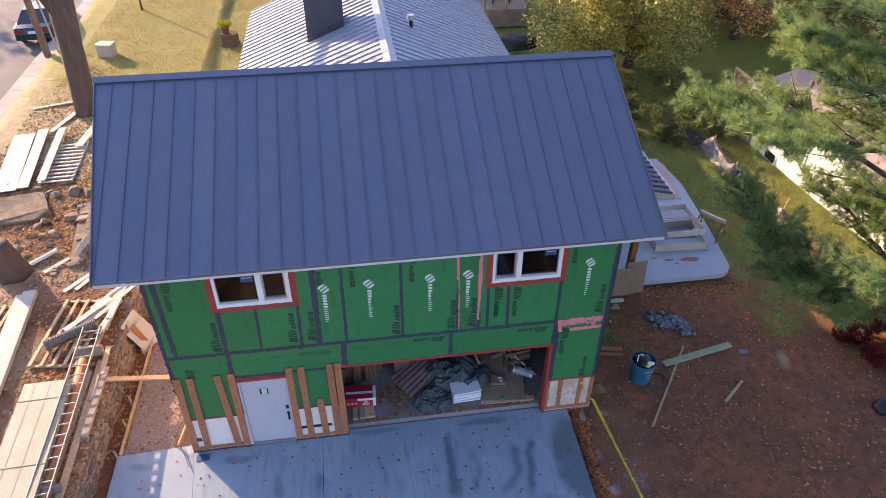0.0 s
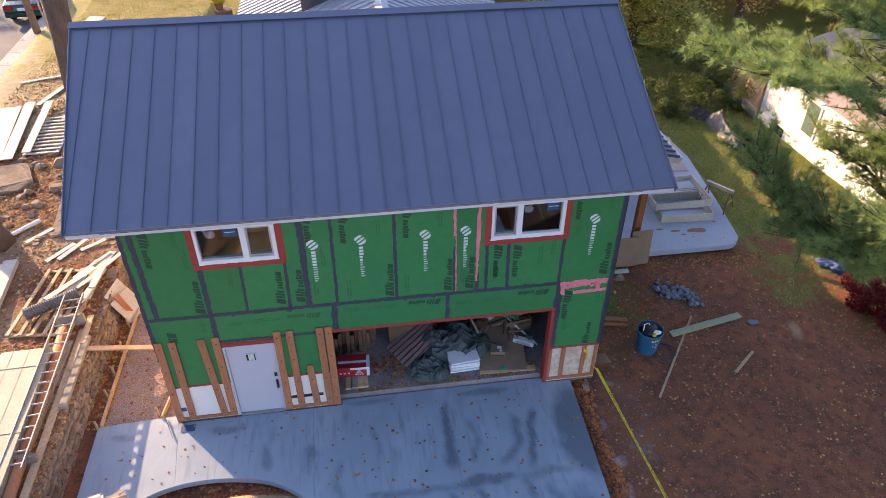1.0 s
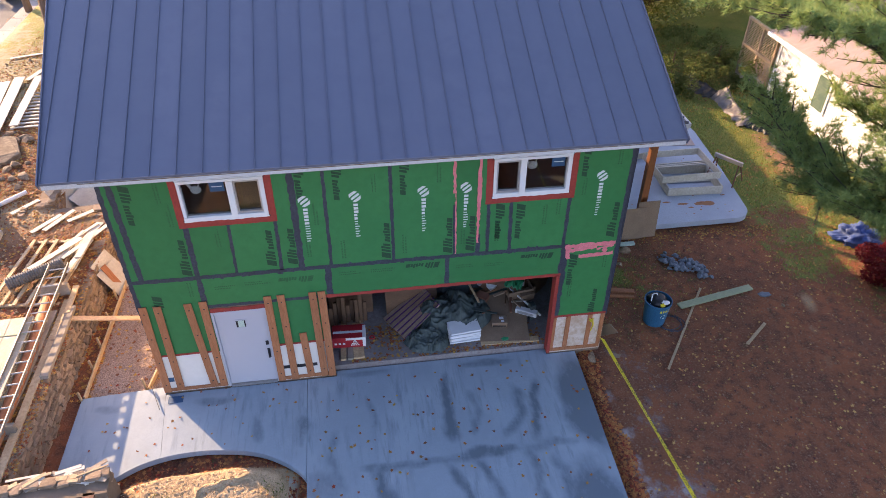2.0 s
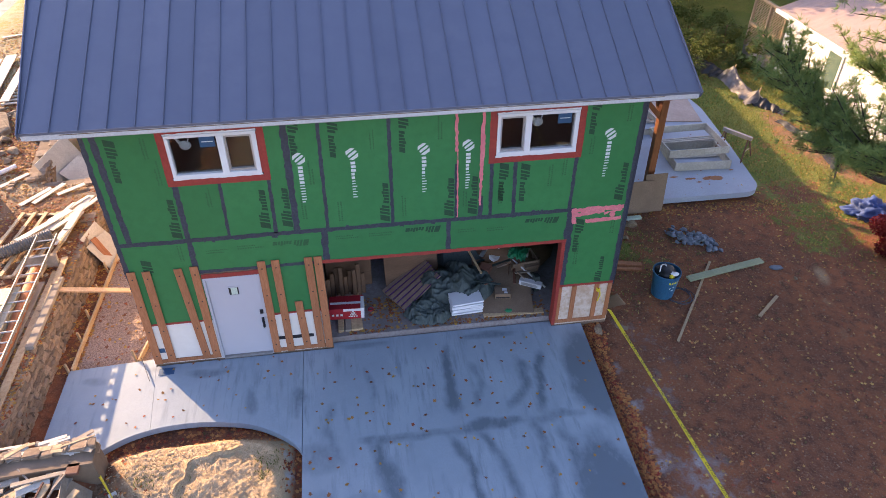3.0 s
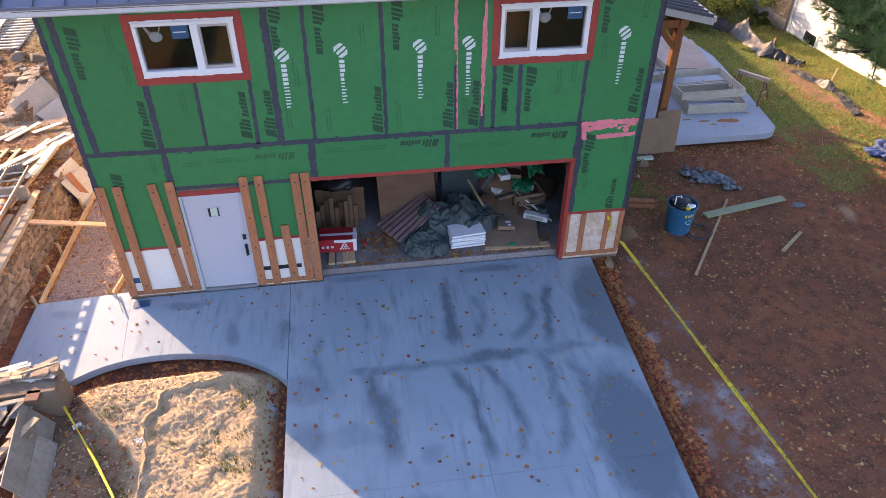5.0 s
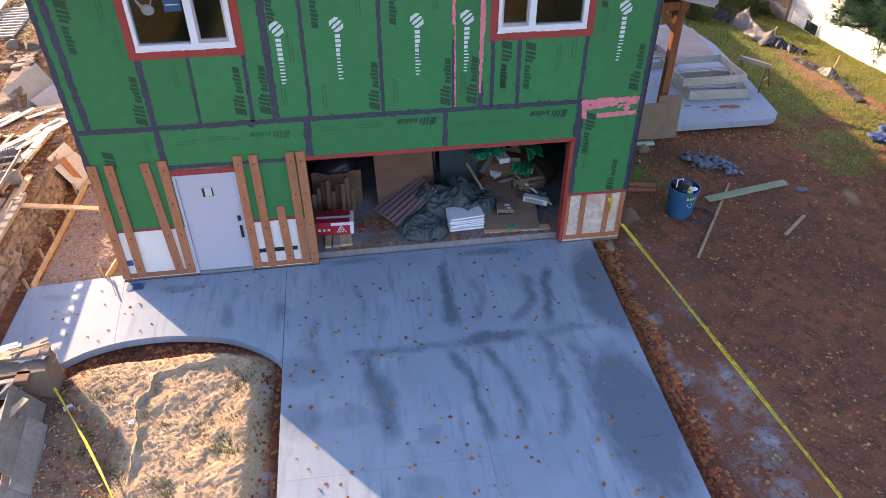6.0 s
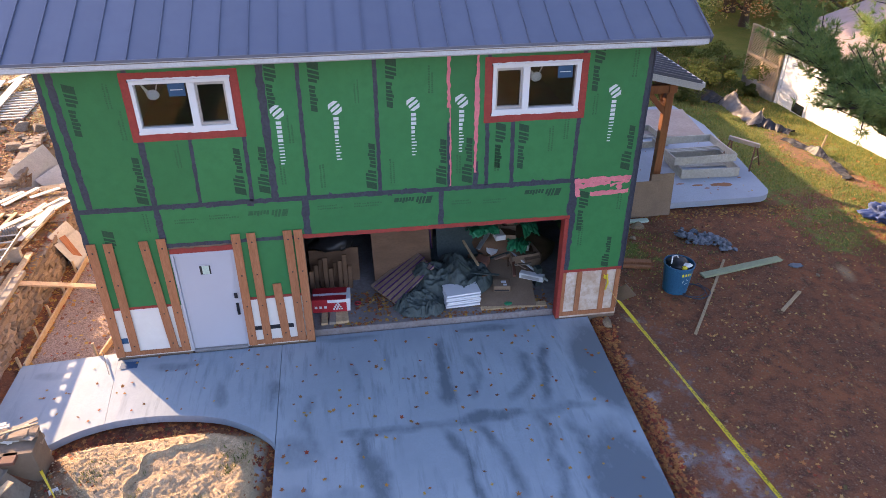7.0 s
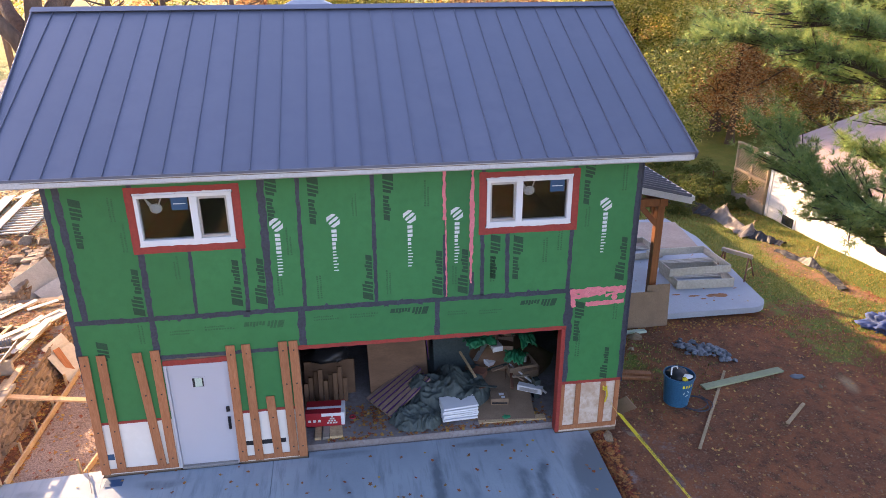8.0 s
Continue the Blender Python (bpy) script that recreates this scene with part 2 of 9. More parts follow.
M["lamp_red"] = mat("red_lens", (0.4, 0.01, 0.01), (0.3, 0.01, 0.01), rough=0.2, bump=0)


def glass(name):
    m = bpy.data.materials.new(name)
    m.use_nodes = True
    n, l = m.node_tree.nodes, m.node_tree.links
    fr, gl, tr, mx = n.new("ShaderNodeFresnel"), n.new("ShaderNodeBsdfGlossy"), n.new("ShaderNodeBsdfTransparent"), n.new("ShaderNodeMixShader")
    fr.inputs[0].default_value = 1.6
    gl.inputs["Roughness"].default_value = 0.02
    tr.inputs["Color"].default_value = (0.8, 0.82, 0.82, 1)
    l.new(fr.outputs[0], mx.inputs[0])
    l.new(tr.outputs[0], mx.inputs[1])
    l.new(gl.outputs[0], mx.inputs[2])
    l.new(mx.outputs[0], n["Material Output"].inputs["Surface"])
    return m


M["glass"] = glass("window_glass")

# ---- mesh helpers ----
def link_bm(name, bm, material, parent=None, label="", smooth=False):
    me = bpy.data.meshes.new(name)
    bmesh.ops.recalc_face_normals(bm, faces=bm.faces)
    bm.to_mesh(me)
    bm.free()
    for mm in material if isinstance(material, (list, tuple)) else (material,):
        me.materials.append(mm)
    if smooth:
        me.polygons.foreach_set("use_smooth", [True] * len(me.polygons))
    ob = new(name, me)
    if parent is not None:
        ob.parent = parent
    if label:
        ob["label"] = label
    return ob


def part(name, bm, material, parent, label="", smooth=False):
    return link_bm(name, bm, material, parent, label, smooth)


def thing(name, label, category, group="", kind="", at=(0, 0, 0), rz=0.0):
    ob = new(name)
    ob.matrix_basis = pose(*at, 0, 0, rz)
    return tagged(ob, label, category, group, kind)


def box(bm, x0, x1, y0, y1, z0, z1, m=None, bevel=0.0, mi=0):
    vs = [bm.verts.new((x, y, z)) for z in (z0, z1) for x, y in ((x0, y0), (x1, y0), (x1, y1), (x0, y1))]
    if m is not None:
        for v in vs:
            v.co = m @ v.co
    fs = [bm.faces.new([vs[i] for i in q]) for q in ((3, 2, 1, 0), (4, 5, 6, 7), (0, 1, 5, 4), (1, 2, 6, 5), (2, 3, 7, 6), (3, 0, 4, 7))]
    for f in fs:
        f.material_index = mi
    if bevel:
        es = list({e for f in fs for e in f.edges})
        bmesh.ops.bevel(bm, geom=es, offset=bevel, segments=1, affect="EDGES", profile=0.5)
    return vs


def boxed(*a, **k):
    bm = bmesh.new()
    box(bm, *a, **k)
    return bm


def beam(bm, p, q, w, h, up=(0, 0, 1), bevel=0.004):
    """A board from p to q: w across, h thick along up."""
    p, q = Vector(p), Vector(q)
    d = q - p
    ln = d.length
    d.normalize()
    u = Vector(up)
    u = (u - d * u.dot(d))
    u = u.normalized() if u.length > 1e-4 else Vector((1, 0, 0))
    s = d.cross(u)
    m = Matrix((( d.x, s.x, u.x, p.x), (d.y, s.y, u.y, p.y), (d.z, s.z, u.z, p.z), (0, 0, 0, 1)))
    box(bm, 0, ln, -w / 2, w / 2, 0, h, m, bevel)


def tube(bm, pts, rads, n=8, cap=True, wob=0.0, seed=0):
    rng = random.Random(seed)
    pts = [Vector(p) for p in pts]
    rings = []
    for i, p in enumerate(pts):
        d = (pts[min(i + 1, len(pts) - 1)] - pts[max(i - 1, 0)]).normalized()
        a = d.cross(Vector((0, 0, 1)) if abs(d.z) < 0.9 else Vector((1, 0, 0))).normalized()
        b = d.cross(a)
        r = rads[i] if isinstance(rads, (list, tuple)) else rads
        rings.append([bm.verts.new(p + (a * math.cos(t) + b * math.sin(t)) * r * (1 + rng.uniform(-wob, wob))) for t in [2 * math.pi * k / n for k in range(n)]])
    for r0, r1 in zip(rings, rings[1:]):
        for k in range(n):
            bm.faces.new((r0[k], r0[(k + 1) % n], r1[(k + 1) % n], r1[k]))
    if cap:
        bm.faces.new(rings[0][::-1])
        bm.faces.new(rings[-1])


def cyl(bm, c, r0, r1, z0, z1, n=24, cap=True):
    tube(bm, [(c[0], c[1], z0), (c[0], c[1], z1)], [r0, r1], n, cap)


def grid_wall(holes, x0, x1, z0, z1, y0, y1):
    """An upright wall from x0 to x1 with rectangular openings right through it."""
    bm = bmesh.new()
    xs = sorted({x0, x1, *[v for h in holes for v in h[:2] if x0 < v < x1]})
    zs = sorted({z0, z1, *[v for h in holes for v in h[2:] if z0 < v < z1]})
    full = {}
    for i in range(len(xs) - 1):
        for j in range(len(zs) - 1):
            cx, cz = (xs[i] + xs[i + 1]) / 2, (zs[j] + zs[j + 1]) / 2
            full[i, j] = not any(h[0] < cx < h[1] and h[2] < cz < h[3] for h in holes)
    vert = {}

    def v(i, y, j):
        if (i, y, j) not in vert:
            vert[i, y, j] = bm.verts.new((xs[i], y, zs[j]))
        return vert[i, y, j]

    for (i, j), f in full.items():
        if not f:
            continue
        for y in (y0, y1):
            bm.faces.new((v(i, y, j), v(i + 1, y, j), v(i + 1, y, j + 1), v(i, y, j + 1)))
        for (di, dj), q in (((-1, 0), ((i, j), (i, j + 1))), ((1, 0), ((i + 1, j), (i + 1, j + 1))), ((0, -1), ((i, j), (i + 1, j))), ((0, 1), ((i, j + 1), (i + 1, j + 1)))):
            if not full.get((i + di, j + dj), False):
                (a, b), (c, d) = q
                bm.faces.new((v(a, y0, b), v(c, y0, d), v(c, y1, d), v(a, y1, b)))
    return bm


def rough_strip(bm, p, q, w, y, depth=0.004, jag=0.15, step=0.07, seed=0, wv=None):
    """A hand-brushed strip on the front wall from p to q (x, z), with an uneven edge."""
    rng = random.Random(seed)
    p, q = Vector(p), Vector(q)
    d = q - p
    n = max(2, int(d.length / step))
    d.normalize()
    s = Vector((-d.y, d.x))
    L, R = [], []
    for k in range(n + 1):
        c = p + (q - p) * (k / n)
        ww = w * (wv(k / n) if wv else 1)
        a = c + s * (ww / 2 + rng.uniform(-1, 1) * w * jag)
        b = c - s * (ww / 2 + rng.uniform(-1, 1) * w * jag)
        L.append(a)
        R.append(b)
    f = [(bm.verts.new((a.x, y, a.y)), bm.verts.new((b.x, y, b.y))) for a, b in zip(L, R)]
    g = [(bm.verts.new((a.x, y + depth, a.y)), bm.verts.new((b.x, y + depth, b.y))) for a, b in zip(L, R)]
    for k in range(n):
        bm.faces.new((f[k][0], f[k + 1][0], f[k + 1][1], f[k][1]))
        bm.faces.new((f[k][0], f[k + 1][0], g[k + 1][0], g[k][0]))
        bm.faces.new((f[k][1], f[k + 1][1], g[k + 1][1], g[k][1]))
    for k in (0, n):
        bm.faces.new((f[k][0], f[k][1], g[k][1], g[k][0]))


def ss(a, b, x):
    t = np.clip((x - a) / (b - a), 0, 1)
    return t * t * (3 - 2 * t)


def drive_z(x, y):
    return -0.035 - 0.022 * max(0.0, -y) - 0.055 * max(0.0, -1.0 - x)


# ---- ground ----
def lumps(x, y, s):
    return np.sin(x * s + 1.3 * np.sin(y * s * 0.7)) * np.sin(y * s * 1.13 + 0.9 * np.sin(x * s * 0.8 + 1.0))


def height(x, y):
    x, y = np.asarray(x, float), np.asarray(y, float)
    z = -0.10 - 0.028 * np.clip(x - 8, 0, 14) - 0.05 * np.clip(y - 2, 0, 12) * ss(7.5, 11, x)
    front = ss(-0.5, -3.0, y)
    z = z - 0.06 * front * ss(6, 9, x)
    left = ss(-1.1, -1.6, x)
    z = z * (1 - left) + left * (-0.22)
    back = ss(7.4, 9.5, y) * ss(10.0, 8.0, x)
    z = z * (1 - back) + back * 0.15
    drive = ss(0.35, 0.1, y) * ss(-3.4, -3.1, x) * ss(7.7, 7.3, x)
    z = z * (1 - drive) + drive * (-0.27 - 0.022 * np.clip(-y, 0, 12))
    terr = ss(-3.42, -3.62, x) * ss(-2.4, -2.1, y)
    z = z * (1 - terr) + terr * 0.40
    pit = ss(-5.25, -5.05, x) * ss(-1.2, -1.5, x) * ss(6.55, 6.75, y) * ss(9.6, 9.2, y)
    z = z * (1 - pit) + pit * (-0.28)
    deb = ss(-1.75, -2.3, x) * ss(-2.1, -2.35, y)
    z = z * (1 - deb) + deb * 0.16
    rim = -1.62 - 0.16 * np.clip(np.abs(x + 0.35) - 0.3, 0, 3) ** 2
    mound = ss(-2.2, -1.5, x) * ss(1.52, 1.1, x) * ss(rim - 0.1, rim - 0.5, y)
    z = z + mound * (0.24 + 0.03 * lumps(x, y, 2.3) + 0.010 * lumps(x + 2, y, 7.3))
    road = ss(-10.9, -11.6, x)
    z = z * (1 - road) + road * (-0.12)
    n = 0.012 * lumps(x, y, 2.3) + 0.008 * lumps(x + 5, y - 3, 5.7) + 0.03 * lumps(x, y, 0.45) * ss(10, 16, np.hypot(x - 3, y))
    return z + n * (1 - road)


def zones(x, y):
    """grass, gravel, pale soil, litter: 0 to 1."""
    w = 0.9 * lumps(x, y, 0.9) + 0.5 * lumps(x, y, 2.1)
    g = ss(13.3, 15.4, x + 0.9 * w + 0.25 * (y - 4)) * (1 - 0.35 * ss(0.1, 0.7, lumps(x + 9, y, 1.4))) * (1 - 0.85 * np.exp(-((x - 17.45 + 0.25 * np.sin(y)) / 0.5) ** 2) * ss(4, 5.5, y) * ss(12.5, 11, y)) * (0.22 * ss(-2.5, 0.5, y + 1.6 * w) + 0.78 * ss(1.6, 5.2, y + 1.3 * w))
    g = np.maximum(g, 0.62 * np.exp(-((x - 9.3) / 1.3) ** 2 - ((y - 2.2) / 1.2) ** 2) * (0.6 + 0.5 * lumps(x, y, 3.0)))
    g = np.maximum(g, ss(8.5, 12, y + w) * ss(-7.5, -5.5, x))
    g = np.maximum(g, (0.35 + 0.6 * ss(18, 21.5, y + w)) * ss(11.5, 14, y + w) * ss(-11.4, -10.4, x + w))
    # the unseen grass beyond y -9.5 is added to tint the window reflections
    g = np.maximum(g, np.maximum(ss(28, 34, y), 0.5 * ss(-9.5, -11.5, y)))
    gr = ss(-3.05, -2.9, x) * ss(-1.2, -1.4, x) * ss(0.1, 0.3, y) * ss(6.5, 5.5, y)
    # mound's pale soil stops at the cast-shadow line; darker soil deepens the shaded side
    pale = ss(-0.3, 0.2, x + 0.12 * w - np.minimum(-1.48 - 0.7 * (y + 2.3), -0.62)) * ss(1.5, 1.3, x + 0.05 * w) * ss(-1.85, -2.1, y) + ss(-3.4, -3.8, x) * (0.42 + 0.25 * lumps(x, y, 1.3)) + ss(11, 14, y) * ss(3, 0, x) * 0.75
    lit = np.zeros_like(x)
    for cx, cy, rx, ry in ((7.85, -1.4, 0.08, 0.25), (7.82, -2.33, 0.16, 0.22), (7.77, -2.95, 0.1, 0.3), (7.82, -3.45, 0.2, 0.3), (7.8, -4.48, 0.2, 0.28), (8.5, -3.6, 0.2, 0.12), (1.27, -2.35, 0.14, 0.2), (1.34, -2.9, 0.1, 0.22), (1.42, -4.4, 0.1, 0.4), (8.6, -4.9, 0.35, 0.2)):
        lit = np.maximum(lit, np.exp(-((x - cx) / rx) ** 2 - ((y - cy) / ry) ** 2) * (0.75 + 0.25 * lumps(x, y, 9.0)))
    lit = np.maximum(lit, 0.42 * np.exp(-((x - 8.5) / 0.8) ** 2) * ss(1.0, -0.5, y) * (0.7 + 0.4 * lumps(x, y, 1.9)))
    trench = np.exp(-((x - 13.75 - 0.33 * (y - 1.2) + 0.12 * lumps(x, y, 2.5)) / 0.16) ** 2) * ss(-1.6, -0.6, y) * ss(4.2, 3.2, y)
    # some pale colour lifts the shaded dirt left of the mound
    pale = np.maximum(pale, 0.38 * ss(-2.1, -1.8, x) * ss(0.2, -0.2, x) * ss(-2.3, -2.6, y))
    pale = pale + 0.55 * trench * (0.5 + 0.6 * lumps(x, y, 3.5)) + 0.35 * ss(16.2, 16.9, x) * ss(18.3, 17.6, x) * ss(3, 5, y) * ss(13, 11.5, y)
    return np.stack([np.clip(g, 0, 1), gr, np.clip(pale, 0, 1), np.clip(lit, 0, 1)], -1)


def axis(lo, a, b, hi, d):
    mid = np.arange(a, b, d)
    left, right, s = [], [], d
    p = a
    while p > lo:
        s *= 1.25
        p -= s
        left.append(p)
    p, s = mid[-1], d
    while p < hi:
        s *= 1.25
        p += s
        right.append(p)
    return np.concatenate([left[::-1], mid, right])


def ground_material():
    m = bpy.data.materials.new("ground_soil")
    m.use_nodes = True
    n, l = m.node_tree.nodes, m.node_tree.links
    bs = n["Principled BSDF"]
    bs.inputs["Roughness"].default_value = 0.95
    bs.inputs["Specular IOR Level"].default_value = 0.15
    at, sep, tc = n.new("ShaderNodeVertexColor"), n.new("ShaderNodeSeparateColor"), n.new("ShaderNodeTexCoord")
    at.layer_name = "zone"
    l.new(at.outputs["Color"], sep.inputs[0])

    def noise_node(scale, detail=6.0):
        t = n.new("ShaderNodeTexNoise")
        t.inputs["Scale"].default_value, t.inputs["Detail"].default_value, t.inputs["Roughness"].default_value = scale, detail, 0.65
        l.new(tc.outputs["Object"], t.inputs["Vector"])
        return t

    def ramp(src, lo, hi, a, b):
        r, x = n.new("ShaderNodeMapRange"), n.new("ShaderNodeMix")
        r.inputs["From Min"].default_value, r.inputs["From Max"].default_value = lo, hi
        l.new(src, r.inputs["Value"])
        x.data_type = "RGBA"
        l.new(r.outputs[0], x.inputs["Factor"])
        for key, val in (("A", a), ("B", b)):
            if isinstance(val, tuple):
                x.inputs[key].default_value = (*val, 1)
            else:
                l.new(val, x.inputs[key])
        return x.outputs["Result"]

    big, mid_, fine = noise_node(0.7), noise_node(4.0), noise_node(28.0, 8.0)
    dirt = ramp(big.outputs[0], 0.38, 0.62, (0.275, 0.099, 0.043), (0.178, 0.072, 0.039))
    dirt = ramp(mid_.outputs[0], 0.45, 0.66, dirt, (0.105, 0.046, 0.030))
    dirt = ramp(fine.outputs[0], 0.5, 0.75, dirt, (0.27, 0.15, 0.09))
    pale = ramp(mid_.outputs[0], 0.4, 0.65, (0.45, 0.36, 0.215), (0.35, 0.275, 0.16))
    pale = ramp(fine.outputs[0], 0.5, 0.72, pale, (0.47, 0.36, 0.225))
    grass = ramp(big.outputs[0], 0.35, 0.65, (0.125, 0.190, 0.035), (0.23, 0.245, 0.060))
    grass = ramp(fine.outputs[0], 0.42, 0.7, grass, (0.10, 0.098, 0.03))
    gold = ramp(big.outputs[0], 0.35, 0.65, (0.42, 0.36, 0.14), (0.30, 0.30, 0.085))
    gold = ramp(fine.outputs[0], 0.42, 0.7, gold, (0.24, 0.18, 0.06))
    grass = ramp(sep.outputs["Blue"], 0.3, 0.8, grass, gold)
    gravel = ramp(fine.outputs[0], 0.4, 0.62, (0.42, 0.30, 0.23), (0.19, 0.13, 0.10))
    col = ramp(sep.outputs["Blue"], 0.2, 0.8, dirt, pale)
    ed, es = n.new("ShaderNodeMath"), n.new("ShaderNodeMath")
    ed.operation, es.operation = "MULTIPLY_ADD", "ADD"
    l.new(mid_.outputs[0], ed.inputs[0])
    ed.inputs[1].default_value, ed.inputs[2].default_value = 2.2, -1.1
    l.new(ed.outputs[0], es.inputs[0])
    l.new(sep.outputs["Red"], es.inputs[1])
    col = ramp(es.outputs[0], 0.3, 0.7, col, grass)
    col = ramp(sep.outputs["Green"], 0.3, 0.7, col, gravel)
    dust = n.new("ShaderNodeMath")
    dust.operation = "MULTIPLY"
    l.new(at.outputs["Alpha"], dust.inputs[0])
    dn = n.new("ShaderNodeMapRange")
    dn.inputs["From Min"].default_value, dn.inputs["From Max"].default_value = 0.3, 0.6
    l.new(mid_.outputs[0], dn.inputs["Value"])
    l.new(dn.outputs[0], dust.inputs[1])
    col = ramp(dust.outputs[0], 0.15, 0.75, col, (0.42, 0.40, 0.40))
    l.new(col, bs.inputs["Base Color"])
    bp, sm = n.new("ShaderNodeBump"), n.new("ShaderNodeMath")
    sm.operation = "ADD"
    l.new(mid_.outputs[0], sm.inputs[0])
    l.new(fine.outputs[0], sm.inputs[1])
    bp.inputs["Strength"].default_value, bp.inputs["Distance"].default_value = 0.7, 0.05
    l.new(sm.outputs[0], bp.inputs["Height"])
    l.new(bp.outputs[0], bs.inputs["Normal"])
    return m


def build_ground():
    xs, ys = axis(-420, -9, 20, 420, 0.14), axis(-300, -7, 16, 600, 0.14)
    X, Y = np.meshgrid(xs, ys)
    Z = height(X, Y)
    co = np.stack([X, Y, Z], -1).reshape(-1, 3)
    nx, ny = len(xs), len(ys)
    i = np.arange(nx * ny).reshape(ny, nx)
    quads = np.stack([i[:-1, :-1], i[:-1, 1:], i[1:, 1:], i[1:, :-1]], -1).reshape(-1, 4)
    me = bpy.data.meshes.new("ground")
    me.from_pydata(co, [], quads)
    ca = me.color_attributes.new("zone", "FLOAT_COLOR", "POINT")
    ca.data.foreach_set("color", zones(X, Y).reshape(-1).astype(np.float32))
    me.materials.append(ground_material())
    me.polygons.foreach_set("use_smooth", [True] * len(me.polygons))
    return tagged(new("ground", me), "bare reddish dirt yard with patchy autumn lawn and leaf litter", "ground", kind="structure")


ground = build_ground()

# ---- driveway ----
# damp arcs left by the broom and tyres: three points, width, strength
ARCS = [(4.49, -0.41, 4.43, -1.28, 4.41, -1.85, 0.12, 0.9), (4.32, -2.63, 4.53, -3.38, 4.62, -4.24, 0.09, 0.8), (2.87, -2.48, 3.13, -3.28, 3.19, -4.03, 0.17, 0.75),
        (2.16, -1.52, 2.08, -2.17, 2.26, -2.69, 0.1, 0.5), (4.81, -2.45, 5.11, -3.24, 5.16, -4.12, 0.12, 0.65), (5.8, -2.34, 5.88, -3.23, 5.7, -4.3, 0.12, 0.65),
        (6.28, -2.67, 6.41, -3.43, 6.18, -4.37, 0.14, 0.65), (6.35, -0.77, 6.16, -1.53, 6.07, -2.03, 0.1, 0.85), (5.86, -0.86, 5.86, -1.49, 5.55, -1.96, 0.13, 0.6),
        (4.91, -0.88, 4.97, -1.36, 4.83, -1.85, 0.12, 0.5), (2.81, -0.72, 2.9, -1.12, 2.92, -1.49, 0.08, 0.5)]
# damp patches: centre, half sizes, strength
PATCHES = [(5.03, -2.33, 0.55, 0.12, 0.85), (3.61, -2.4, 0.9, 0.1, 0.55), (2.97, -2.37, 0.35, 0.12, 0.6), (7.25, -1.40, 0.40, 0.95, 1.2), (6.85, -4.24, 0.5, 1.2, 1.1), (6.29, -2.3, 0.5, 0.12, 0.5),
           (5.39, -0.1, 0.5, 0.1, 0.7), (2.79, -0.02, 0.5, 0.08, 0.5), (1.8, -2.63, 0.5, 0.3, 0.45), (1.91, -3.63, 0.3, 0.3, 0.5), (2.65, -3.64, 0.4, 0.2, 0.4), (0.62, -1.15, 0.13, 0.25, 0.6),
           (1.53, -1.28, 0.1, 0.35, 0.65), (-0.25, -0.34, 0.4, 0.1, 0.6), (-2.4, -0.25, 0.3, 0.1, 0.5), (3.75, -4.11, 0.2, 0.15, 0.35), (-1.19, -0.12, 0.25, 0.12, 0.5)]


def dampness(x, y):
    """How wet the concrete is at a place, 0 to 1."""
    wx = x + 0.10 * noise.noise(Vector((x * 2.3, y * 2.3, 4.0))) + 0.05 * noise.noise(Vector((x * 6, y * 6, 1.0)))
    wy = y + 0.12 * noise.noise(Vector((x * 2.1, y * 2.1, 9.0)))
    d = 0.0
    for x0, y0, x1, y1, x2, y2, w, k in ARCS:
        if min(y0, y1, y2) - 0.5 < wy < max(y0, y1, y2) + 0.5:
            t = (wy - y0) / (y2 - y0)
            t1 = (y1 - y0) / (y2 - y0)
            cx = x0 * (t - t1) * (t - 1) / t1 + x1 * t * (t - 1) / (t1 * (t1 - 1)) + x2 * t * (t - t1) / (1 - t1)
            end = max(0.0, min(1.0, (t + 0.2) * 3.5)) * max(0.0, min(1.0, (1.2 - t) * 3.5))
            d = max(d, k * end * math.exp(-((wx - cx) / w) ** 2))
    for cx, cy, rx, ry, k in PATCHES:
        q = ((wx - cx) / rx) ** 2 + ((wy - cy) / ry) ** 2
        if q < 6:
            d = max(d, k * math.exp(-q * q * 0.5))
    if y < -4.7:
        d = max(d, 0.7 * max(0.0, noise.noise(Vector((wx * 1.6, wy * 0.5, 3.0)))))
    return d


